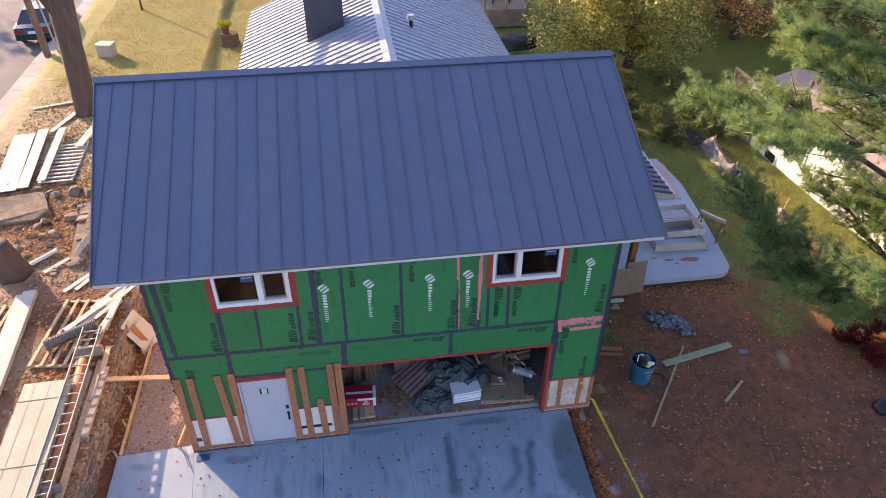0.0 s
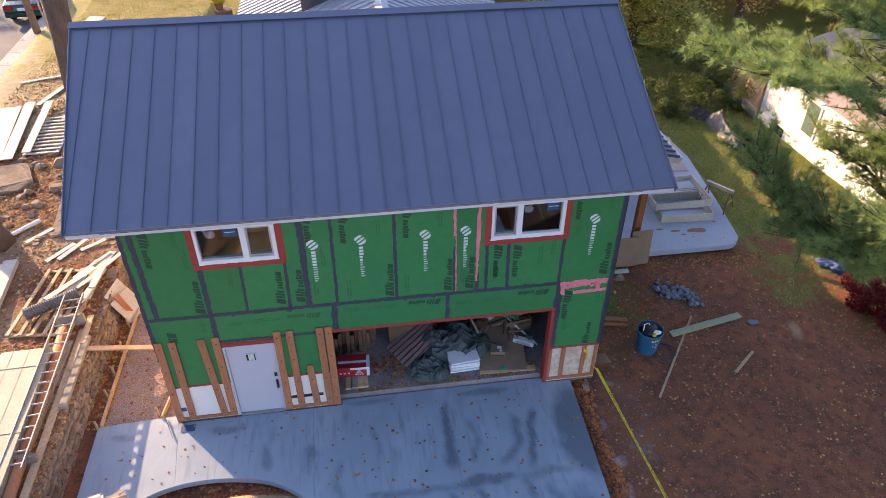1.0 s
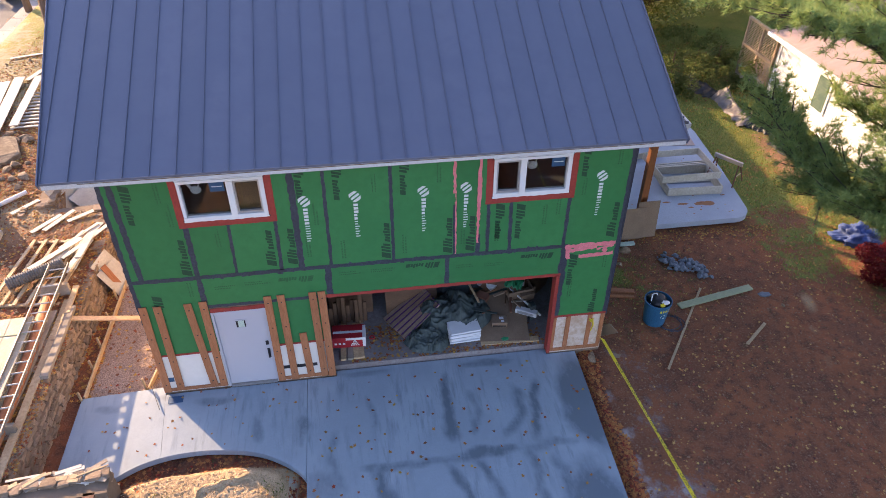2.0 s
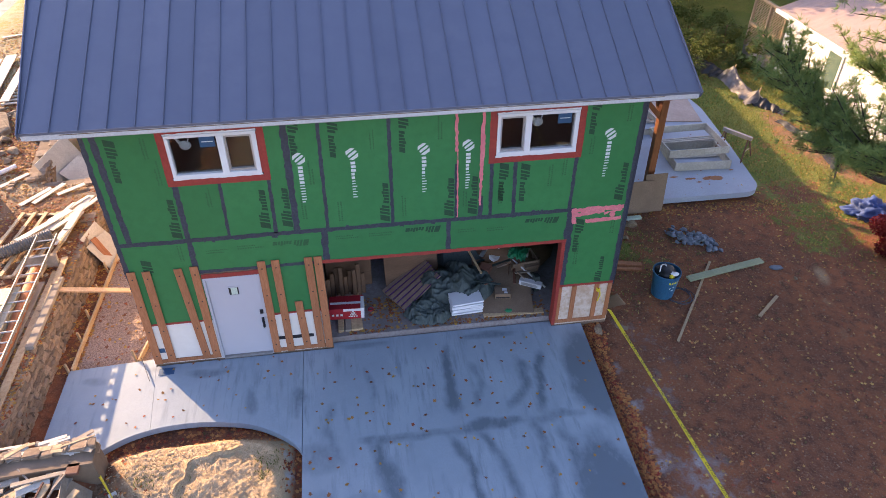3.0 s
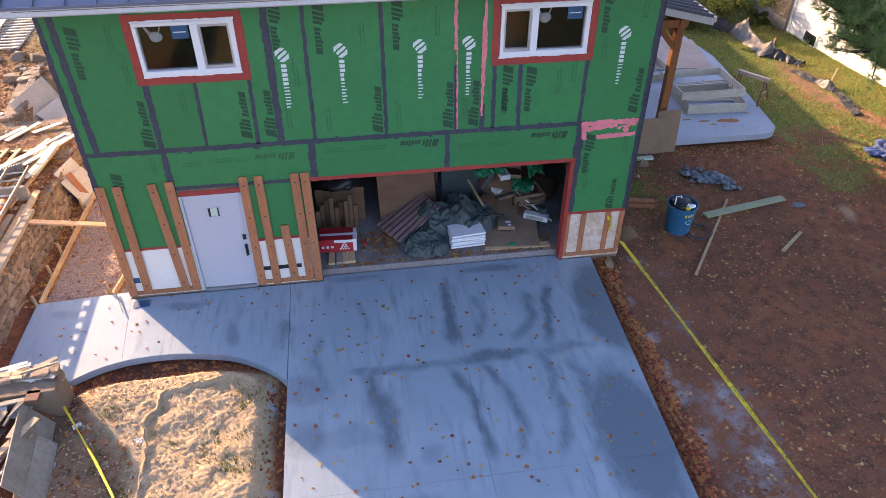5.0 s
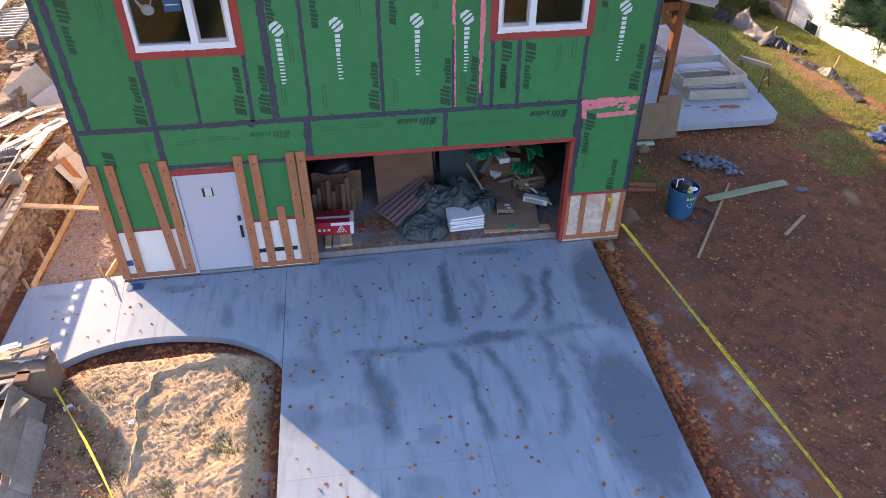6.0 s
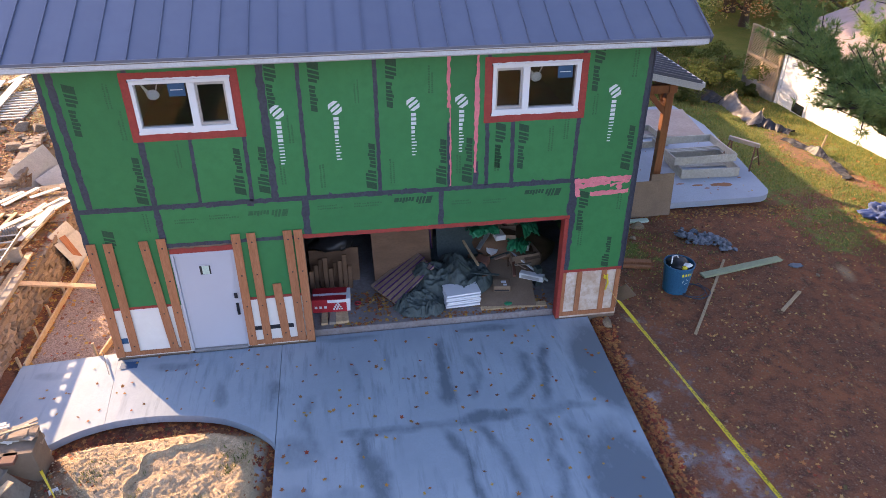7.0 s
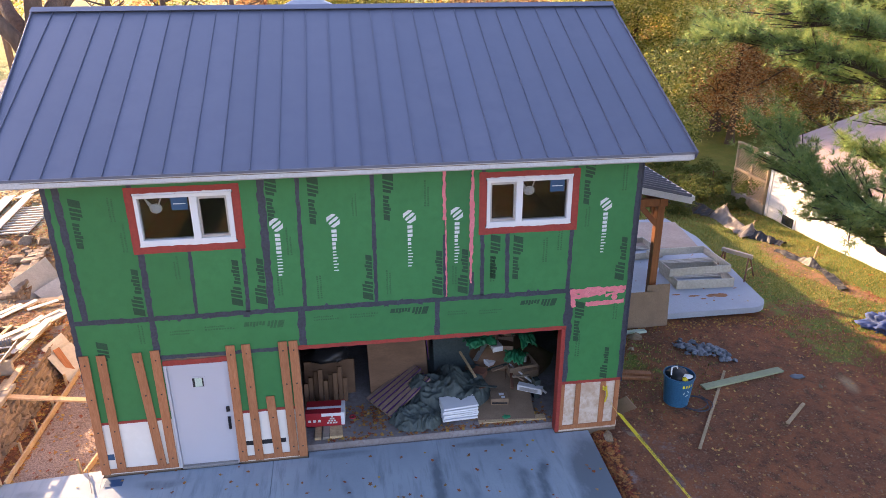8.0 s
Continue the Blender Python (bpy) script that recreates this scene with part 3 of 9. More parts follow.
def slab_piece(outline, thick=0.14, name="concrete_slab", parent=None, material=None, zf=drive_z, cut=0.0):
    """A cast slab; cut: the spacing of the points that carry its dampness."""
    bm = bmesh.new()
    f = bm.faces.new([bm.verts.new((x, y, zf(x, y))) for x, y in outline])
    k = len(outline)
    top = list(f.verts)
    bot = [bm.verts.new((x, y, zf(x, y) - thick)) for x, y in outline]
    bm.faces.new(bot[::-1])
    for a in range(k):
        bm.faces.new((top[a], bot[a], bot[(a + 1) % k], top[(a + 1) % k]))
    if cut:
        xs, ys = [p[0] for p in outline], [p[1] for p in outline]
        for n3, lo, hi in (((1, 0, 0), min(xs), max(xs)), ((0, 1, 0), min(ys), max(ys))):
            c = lo + cut
            while c < hi - 0.01:
                co = (c, 0, 0) if n3[0] else (0, c, 0)
                live = [g for g in bm.faces if g.normal.z > 0.5 or len(g.verts) > 4]
                es = {e for g in live for e in g.edges}
                vs = {v for g in live for v in g.verts}
                bmesh.ops.bisect_plane(bm, geom=[*live, *es, *vs], plane_co=co, plane_no=n3)
                bm.normal_update()
                c += cut
        for v in bm.verts:
            if v.co.z > zf(v.co.x, v.co.y) - 0.6 * thick:
                v.co.z = zf(v.co.x, v.co.y)
    bmesh.ops.triangulate(bm, faces=[g for g in bm.faces if len(g.verts) > 4])
    o = part(name, bm, material or M["concrete_wet"], parent)
    if cut:
        ca = o.data.color_attributes.new("damp", "FLOAT_COLOR", "POINT")
        for v, c in zip(o.data.vertices, ca.data):
            w = dampness(v.co.x, v.co.y)
            c.color = (w, w, w, 1)
    return o


def damp_concrete():
    """Young concrete: pale cloudy cement skin, damp stains from the slab's own marks, fine broom lines."""
    m = mat("damp_concrete", (0.250, 0.306, 0.354), (0.222, 0.272, 0.315), rough=0.6, scale=1.3, fine=26, bump=0.08, c=(0.225, 0.272, 0.315))
    n, l = m.node_tree.nodes, m.node_tree.links
    hs = next(k for k in n if k.bl_idname == "ShaderNodeHueSaturation")
    tc, at = n.new("ShaderNodeTexCoord"), n.new("ShaderNodeVertexColor")
    at.layer_name = "damp"

    def noise_node(scale, detail, stretch):
        mp, t = n.new("ShaderNodeMapping"), n.new("ShaderNodeTexNoise")
        mp.inputs["Scale"].default_value = stretch
        l.new(tc.outputs["Object"], mp.inputs[0])
        t.inputs["Scale"].default_value, t.inputs["Detail"].default_value, t.inputs["Roughness"].default_value = scale, detail, 0.65
        l.new(mp.outputs[0], t.inputs["Vector"])
        return t

    def maths(op, a, b):
        k = n.new("ShaderNodeMath")
        k.operation = op
        for i, v in enumerate((a, b)):
            if isinstance(v, float):
                k.inputs[i].default_value = v
            else:
                l.new(v, k.inputs[i])
        return k.outputs[0]

    def blend(fac, a, b):
        x = n.new("ShaderNodeMix")
        x.data_type = "RGBA"
        l.new(fac, x.inputs["Factor"])
        l.new(a, x.inputs["A"])
        x.inputs["B"].default_value = (*b, 1)
        return x.outputs["Result"]

    def span(src, lo, hi, top=1.0):
        r = n.new("ShaderNodeMapRange")
        r.inputs["From Min"].default_value, r.inputs["From Max"].default_value, r.inputs["To Max"].default_value = lo, hi, top
        l.new(src, r.inputs["Value"])
        return r.outputs[0]

    cloud, ragged, streak = noise_node(0.8, 4.0, (1, 0.6, 1)), noise_node(7.0, 6.0, (1.0, 0.5, 1)), noise_node(3.0, 5.0, (3.0, 0.35, 1))
    wet = maths("MULTIPLY", at.outputs["Color"], maths("ADD", maths("MULTIPLY", ragged.outputs[0], 1.7), 0.15))
    wet = span(wet, 0.12, 0.75)
    faint = maths("MULTIPLY", span(streak.outputs[0], 0.5, 0.68, 0.6), span(cloud.outputs[0], 0.42, 0.6))
    col = blend(span(cloud.outputs[0], 0.48, 0.68, 0.5), hs.outputs[0], (0.305, 0.362, 0.404))
    col = blend(maths("MAXIMUM", wet, faint), col, (0.112, 0.142, 0.170))
    bs = n["Principled BSDF"]
    l.new(col, bs.inputs["Base Color"])
    rr = n.new("ShaderNodeMapRange")
    rr.inputs["To Min"].default_value, rr.inputs["To Max"].default_value = 0.66, 0.45
    l.new(wet, rr.inputs["Value"])
    l.new(rr.outputs[0], bs.inputs["Roughness"])
    return m


M["concrete_wet"] = damp_concrete()
driveway = thing("driveway", "new broom-finished concrete driveway with damp patches and joints", "driveway", kind="structure")
curve = [(1.59, -2.44), (1.45, -2.24), (1.14, -1.98), (0.66, -1.72), (0.0, -1.57), (-0.56, -1.53), (-1.15, -1.58), (-1.62, -1.71), (-2.1, -1.98)]


def smooth_line(pts, n=4):
    """Points of a smooth curve through pts."""
    out = []
    for k in range(len(pts) - 1):
        p = [Vector(pts[max(0, min(len(pts) - 1, k + d))]) for d in (-1, 0, 1, 2)]
        for t in (i / n for i in range(n)):
            q = 0.5 * (2 * p[1] + (p[2] - p[0]) * t + (2 * p[0] - 5 * p[1] + 4 * p[2] - p[3]) * t * t + (3 * p[1] - p[0] - 3 * p[2] + p[3]) * t ** 3)
            out.append((q.x, q.y))
    return out + [tuple(pts[-1])]


inner = smooth_line(curve[::-1])
cut_at = min(range(len(inner)), key=lambda k: abs(inner[k][0] + 1.15))
slab_piece([(-3.03, 0.2), (-3.06, -2.3), (-2.35, -2.2), *inner[:cut_at + 1], (-1.304, -0.02), (-1.3, 0.2)], parent=driveway, cut=0.075)
slab_piece([(inner[cut_at][0] + 0.004, inner[cut_at][1]), *inner[cut_at + 1:], (1.592, -0.02), (-1.3, -0.02)], parent=driveway, cut=0.075)
slab_piece([(1.6, -0.02), (1.6, -4.5725), (4.5375, -4.5725), (4.5375, 0.13), (2.21, 0.13), (2.21, -0.02)], parent=driveway, cut=0.075)
slab_piece([(4.5405, 0.13), (4.5405, -4.5725), (7.33, -4.5725), (7.45, -0.02), (6.80, -0.02), (6.80, 0.13)], parent=driveway, cut=0.075)
slab_piece([(1.6, -4.5755), (1.6, -16), (4.5375, -16), (4.5375, -4.5755)], parent=driveway, cut=0.16)
slab_piece([(4.5405, -4.5755), (4.5405, -16), (7.05, -16), (7.33, -4.5755)], parent=driveway, cut=0.16)

# ---- the garage building ----
XL, XR, YB, ZE = -1.27, 8.0, 6.98, 5.42
WIN = ((0.0, 1.42, 4.20, 5.0), (5.39, 6.81, 4.20, 5.0))
house = thing("garage_building", "two-storey garage under construction in green sheathing with blue-grey metal roof", "building")
holes = [(0.0, 1.03, -0.3, 2.06), (2.2, 6.80, -0.3, 2.18), *[(a, b, c, d) for a, b, c, d in WIN]]
part("front_wall", grid_wall(holes, XL, XR, -0.3, ZE + 0.05, 0.016, 0.16), M["stud"], house, "wall framing behind the sheathing")
# unseen opening, added to let some daylight into the upper room
unseen_back_holes = [(3.45, 3.85, 4.65, 4.95)]
part("back_wall", grid_wall(unseen_back_holes, XL, XR, -0.3, ZE + 0.05, YB - 0.15, YB), M["zip"], house)
for a, b, c, d in unseen_back_holes:
    bp = part("back_pane", boxed(a, b, YB - 0.08, YB - 0.074, c, d), M["glass"], house)
    bp.visible_shadow = False
part("side_wall", boxed(XL, XL + 0.15, 0.162, YB - 0.152, -0.3, ZE + 0.05), M["cream"], house)
part("side_wall", boxed(XR - 0.15, XR, 0.162, YB - 0.152, -0.3, ZE + 0.05), M["zip"], house)
for x0 in (XL, XR - 0.15):
    bm = bmesh.new()
    a = [bm.verts.new((x0, y, z)) for y, z in ((0.0, ZE + 0.06), (YB, ZE + 0.06), (YB / 2, 7.16))]
    b = [bm.verts.new((x0 + 0.15, v.co.y, v.co.z)) for v in a]
    bm.faces.new(a), bm.faces.new(b[::-1])
    for k in range(3):
        bm.faces.new((a[k], a[(k + 1) % 3], b[(k + 1) % 3], b[k]))
    part("gable_wall", bm, M["zip"], house)
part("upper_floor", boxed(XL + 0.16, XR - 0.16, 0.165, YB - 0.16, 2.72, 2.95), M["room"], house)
part("garage_floor", boxed(XL + 0.16, XR - 0.16, 0.17, YB - 0.16, -0.3, 0.09), M["gfloor"], house, "dusty concrete garage floor")
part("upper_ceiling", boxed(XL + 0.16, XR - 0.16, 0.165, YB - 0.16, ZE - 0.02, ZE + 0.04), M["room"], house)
# added dark sheets over the inner walls, so the panes look dim
part("room_lining", boxed(XL + 0.2, XR - 0.2, YB - 0.19, YB - 0.165, 2.952, 4.55), M["room"], house, "dark sheet added before the back wall to keep the upper room dim")
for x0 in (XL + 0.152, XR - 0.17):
    part("room_lining", boxed(x0, x0 + 0.018, 0.17, YB - 0.195, 2.952, ZE - 0.022), M["room"], house, "dark sheet added over the side wall to keep the upper room dim")

# sheathing panels, each a board of its own
ups = [XL, -1.05, -0.03, 1.49, 1.85, 2.40, 3.555, 4.70, 5.155, 5.335, 6.855, XR]
panels = []
for a, b in zip(ups, ups[1:]):
    if a == -0.03:
        panels += [(-0.03, 0.68, 2.93, 4.08), (0.68, 1.49, 2.93, 4.08), (-0.03, 1.49, 5.08, ZE)]
    elif a == 5.335:
        panels += [(5.335, 5.76, 2.93, 4.08), (5.76, 6.855, 2.93, 4.08), (5.335, 6.855, 5.08, ZE)]
    else:
        panels.append((a, b, 2.93, ZE))
panels += [(XL, -0.03, 1.03, 2.93), (-0.03, 2.30, 2.22, 2.93), (1.03, 2.2, 1.03, 2.22), (2.30, 4.57, 2.18, 2.93), (4.57, 6.87, 2.18, 2.93), (6.87, XR, 1.03, 2.93)]
for a, b, c, d in panels:
    part("sheathing_panel", boxed(a + 0.002, b - 0.002, 0.0, 0.016, c + 0.002, d - 0.002), M["zip"], house)
part("sheathing_panel", boxed(-0.03, 0.0, 0.0, 0.016, 1.03, 2.218), M["zip"], house)
for a, b in ((-0.12, 0.0), (1.42, 1.56), (5.26, 5.39), (6.81, 6.93)):
    part("sheathing_panel", boxed(a, b, 0.001, 0.0155, 4.06, 5.1), M["zip"], house)

# brushed tape over every joint
tapes = [((-1.07, ZE), (-1.03, 2.95), 0.085), ((-0.03, 4.08), (-0.05, 2.2), 0.085), ((0.69, 4.08), (0.66, 2.95), 0.05), ((1.5, 4.08), (1.47, 2.95), 0.055),
         ((1.86, ZE), (1.84, 2.95), 0.10), ((2.41, ZE), (2.385, 2.95), 0.055), ((3.56, ZE), (3.55, 2.95), 0.055), ((4.70, 4.1), (4.71, 2.95), 0.06),
         ((5.16, 3.4), (5.15, 2.95), 0.075), ((5.33, 4.08), (5.34, 2.95), 0.06), ((5.75, 4.08), (5.775, 2.95), 0.06), ((6.86, 4.08), (6.85, 2.95), 0.06),
         ((-0.03, ZE), (-0.03, 5.09), 0.06), ((5.33, ZE), (5.33, 5.09), 0.06), ((6.86, ZE), (6.86, 5.09), 0.06),
         ((2.30, 2.93), (2.29, 2.2), 0.10), ((4.575, 2.93), (4.565, 2.2), 0.075), ((6.90, 2.95), (6.885, 1.05), 0.13),
         ((XL, 2.94), (2.3, 2.935), 0.075), ((2.3, 2.935), (6.95, 2.925), 0.075), ((-0.03, 2.225), (2.2, 2.22), 0.06),
         ((XL + 0.035, ZE), (XL + 0.035, 1.05), 0.07), ((XR - 0.035, ZE), (XR - 0.035, 1.05), 0.07)]
for k, (p, q, w) in enumerate(tapes):
    bm = bmesh.new()
    rough_strip(bm, p, q, w * 1.15, -0.0028 - 0.0004 * (k % 5), 0.003, 0.13, seed=k)
    part("tape_strip", bm, M["tape"], house)
rng = random.Random(4)
for k in range(16):
    x, z = rng.uniform(-1, 6.8), 2.94
    bm = bmesh.new()
    rough_strip(bm, (x, z - 0.05), (x + rng.uniform(0.04, 0.12), z - 0.05 + rng.uniform(-0.02, 0.12)), 0.045, -0.0052, 0.002, 0.35, 0.03, seed=60 + k)
    part("tape_smear", bm, M["tape"], house)
# red liquid flashing
for k, (p, q, w) in enumerate([((-0.0, 2.105), (1.03, 2.11), 0.10), ((2.2, 2.215), (6.88, 2.21), 0.075), ((6.835, 2.2), (6.835, 1.05), 0.075), ((6.84, 1.05), (XR, 1.045), 0.06), ((XL, 1.04), (-0.05, 1.045), 0.05), ((1.1, 1.04), (2.2, 1.045), 0.05)]):
    bm = bmesh.new()
    rough_strip(bm, p, q, w, -0.0050, 0.004, 0.10, seed=100 + k)
    part("red_flashing", bm, M["red"], house)
for k, (a, b, c, d) in enumerate(WIN):
    for j, (p, q, w) in enumerate((((a - 0.06, d + 0.12), (a - 0.06, c - 0.14), 0.13), ((b + 0.06, d + 0.12), (b + 0.06, c - 0.14), 0.13), ((a - 0.124, c - 0.07), (b + 0.124, c - 0.07), 0.145), ((a - 0.124, d + 0.05), (b + 0.124, d + 0.05), 0.13))):
        bm = bmesh.new()
        rough_strip(bm, p, q, w, -0.0060 - 0.0006 * j, 0.005, 0.03, seed=120 + k * 4 + j)
        part("window_flashing", bm, M["red"], house)
# pink sealant
for k, (p, q, w, jag, wv) in enumerate([((6.96, 2.90), (7.92, 2.915), 0.10, 0.2, None), ((6.96, 2.80), (7.55, 2.85), 0.07, 0.35, None), ((6.94, 2.95), (6.99, 2.6), 0.075, 0.2, None), ((7.2, 2.64), (7.9, 2.66), 0.075, 0.2, None), ((7.55, 2.80), (7.9, 2.84), 0.045, 0.5, None), ((7.68, 2.72), (7.76, 2.78), 0.07, 0.4, None),
                                       ((4.69, ZE - 0.05), (4.70, 4.35), 0.055, 0.2, None), ((4.72, 4.4), (4.73, 2.98), 0.022, 0.4, None), ((5.155, ZE - 0.05), (5.14, 3.2), 0.062, 0.18, lambda t: 0.6 + 0.9 * math.sin(math.pi * t) ** 2 * (1 - 0.5 * t))]):
    bm = bmesh.new()
    rough_strip(bm, p, q, w, -0.0078 - 0.0004 * k, 0.004, jag, 0.05, seed=150 + k, wv=wv)
    part("pink_sealant", bm, M["pink"], house)


def bars(bm, x, z, length, h, up, n, seed, slant=0.0, y=-0.0022, gap=0.35):
    """A printed mark whose lettering is left as slanted bars. up: +1 reads upward, -1 downward, 0 level."""
    rng = random.Random(seed)
    pitch = length / n
    for k in range(n):
        a, w = k * pitch, pitch * (1 - gap)
        hh = h if rng.random() < 0.6 else h * 0.7
        pts = [(a, 0), (a + w, 0), (a + w + slant * hh, hh), (a + slant * hh, hh)]
        vs = []
        for u, v in pts:
            px, pz = (x + u, z + v) if up == 0 else (x - v * up, z + u * up)
            vs.append(bm.verts.new((px, y, pz)))
        bm.faces.new(vs)


def blocks(bm, x, z, up, spec, slant, y=-0.0022):
    """Slanted print blocks: (start, width, height) along the line of a mark."""
    for u0, w, h in spec:
        vs = []
        for u, v in ((u0, 0), (u0 + w, 0), (u0 + w + slant * h, h), (u0 + slant * h, h)):
            px, pz = (x + 0.68 - u, z + 0.14 - v) if up == 0 else (x - v * up, z + u * up)
            vs.append(bm.verts.new((px, y, pz)))
        bm.faces.new(vs)


def zip_mark(x, z, up, size=1.0, m="print", seed=0):
    """A dark maker's mark, as plain blocks: three tall ones, then six low ones."""
    bm = bmesh.new()
    k = size
    blocks(bm, x, z, up, [(0.0, 0.12 * k, 0.17 * k)], 0.3)
    blocks(bm, x, z, up, [(0.145 * k, 0.05 * k, 0.17 * k), (0.215 * k, 0.05 * k, 0.17 * k)], 0.3)
    low = [(0.285, 0.05, 0.13), (0.39, 0.052, 0.10), (0.455, 0.052, 0.085), (0.52, 0.048, 0.10), (0.58, 0.05, 0.12), (0.642, 0.052, 0.10), (0.706, 0.10, 0.10)]
    blocks(bm, x, z, up, [(a * k, w * k, h * k) for a, w, h in low], 0.25)
    part("printed_mark", bm, M[m], house)["kind"] = "stuff"


# dark marks: lower ends reading upward, upper ends reading downward
for k, (x, z) in enumerate([(-0.12, 2.99), (1.40, 3.05), (1.78, 3.05), (3.50, 3.0), (4.66, 3.0), (5.09, 3.0), (7.86, 3.05)]):
    zip_mark(x, z, 1, 1.0, seed=k)
for k, (x, z) in enumerate([(-0.92, 5.0), (1.93, 5.25), (2.56, 5.2), (3.72, 5.2), (5.47, 4.06), (5.86, 4.02), (7.02, 5.3), (7.02, 2.72), (-0.95, 2.6)]):
    zip_mark(x, z, -1, 0.98, seed=20 + k)
zip_mark(7.72, 1.08, 1, 0.8, seed=40)
for k, (x, z) in enumerate([(1.35, 2.62), (3.75, 2.68), (6.0, 2.66)]):
    zip_mark(x, z, 0, 0.8, "print" if k else "faint", seed=50 + k)
rng = random.Random(9)
for k, (x, z) in enumerate([(-0.35, 4.6), (-0.25, 4.1), (0.45, 3.6), (2.2, 3.9), (2.62, 3.1), (3.25, 4.5), (3.75, 3.1), (4.4, 4.6), (4.85, 3.2), (5.5, 3.2), (6.4, 3.5), (6.65, 3.7), (7.1, 4.1), (7.7, 4.7), (-0.35, 1.9), (-0.25, 2.5), (7.1, 1.6), (7.75, 2.3), (2.0, 3.2), (6.9, 4.5)]):
    bm = bmesh.new()
    for r in range(2):
        bars(bm, x + 0.05 * r, z, rng.uniform(0.3, 0.5), 0.028, 1, 11, k, 0.1)
    part("fine_print", bm, M["faint"], house)["kind"] = "stuff"
for k, (x, z) in enumerate([(0.2, 2.62), (0.75, 2.66), (2.5, 2.7), (3.1, 2.7), (4.75, 2.62), (5.3, 2.6)]):
    bm = bmesh.new()
    for r in range(2):
        bars(bm, x, z + 0.05 * r, rng.uniform(0.3, 0.5), 0.028, 0, 11, k, 0.1)
    part("fine_print", bm, M["faint"], house)["kind"] = "stuff"


def white_logo(x, z):
    """A white folded-ribbon diamond with a line of lettering bars reading down the wall."""
    bm = bmesh.new()
    y = -0.0024
    for pts in (((-0.10, 0.03), (-0.06, 0.10), (0.05, 0.105), (0.095, 0.06), (0.02, 0.05), (-0.04, 0.045)), ((-0.085, 0.0), (-0.05, 0.015), (0.085, 0.03), (0.10, -0.005), (0.05, -0.02), (-0.085, -0.035)), ((0.10, -0.035), (0.06, -0.105), (-0.05, -0.11), (-0.095, -0.065), (-0.02, -0.055), (0.04, -0.05))):
        bm.faces.new([bm.verts.new((x + a * 0.85 - b * 0.5, y, z + b * 0.85 + a * 0.5)) for a, b in pts])
    bars(bm, x - 0.035, z - 0.15, 0.36, 0.080, -1, 5, int(z * 100), 0.0, y, 0.28)
    bars(bm, x - 0.035, z - 0.52, 0.38, 0.080, -1, 7, int(x * 100), 0.0, y, 0.62)
    part("white_logo", bm, M["white_print"], house)["kind"] = "stuff"


for x, z in ((2.04, 4.42), (2.92, 4.44), (4.13, 4.44), (4.90, 4.45), (7.42, 4.48)):
    white_logo(x, z)

# foundation boards and cedar furring strips
part("foundation_board", boxed(XL + 0.002, 0.0, -0.001, 0.016, 0.0, 1.028), M["foam"], house, "white insulation board on the foundation")
part("foundation_board", boxed(1.03, 2.2, -0.001, 0.016, 0.0, 1.028), M["foam"], house)
part("foundation_board", boxed(6.87, XR, -0.001, 0.016, -0.02, 1.028), M["scuffed"], house, "white board scuffed with orange mud")
furr = [(-1.17, -1.22, 0.03, 2.37), (-0.91, -0.95, 0.10, 2.36), (-0.36, -0.28, 0.09, 2.36), (-0.08, -0.09, 0.06, 2.38), (1.11, 1.09, 0.03, 2.37), (1.36, 1.365, 0.03, 2.37), (1.66, 1.70, 0.05, 1.33), (1.955, 1.975, 0.04, 2.37), (2.13, 2.135, 0.02, 2.37)]
for xt, xb, zb, zt in furr:
    bm = bmesh.new()
    beam(bm, (xb, -0.022, zb), (xt, -0.022, zt), 0.145, 0.018, (0, -1, 0), 0.003)
    part("furring_strip", bm, M["cedar"], house, "reddish cedar furring strip")
    for zz in (0.25, 0.9, 1.55, 2.2):
        if zb < zz < zt:
            f = (zz - zb) / (zt - zb)
            part("screw", boxed(xb + (xt - xb) * f - 0.012, xb + (xt - xb) * f + 0.012, -0.0435, -0.038, zz - 0.012, zz + 0.012), M["black"], house)
for a, b in ((-1.26, -0.02), (1.05, 2.2), (6.86, 7.98)):
    part("base_strip", boxed(a, b, -0.021, -0.002, 0.03, 0.12, bevel=0.003), M["cedar"], house)
for a, b in ((7.14, 7.24), (7.62, 7.72), (7.90, 7.99), (6.86, 6.93)):
    part("furring_strip", boxed(a, b, -0.021, -0.002, 0.122, 1.02, bevel=0.003), M["cedar"], house)
part("black_patch", boxed(1.08, 1.85, -0.003, -0.0012, 0.34, 0.43), M["black"], house)
part("blue_patch", boxed(-1.16, -1.04, -0.003, -0.0012, 0.30, 0.42), M["lblue"], house)
part("jamb", boxed(6.79, 6.862, -0.03, 0.17, 0.0, 2.2, bevel=0.004), M["red"], house, "red-painted garage opening jamb")
part("corner_board", boxed(XR, XR + 0.02, -0.02, 0.1, 1.0, ZE), M["tape"], house)


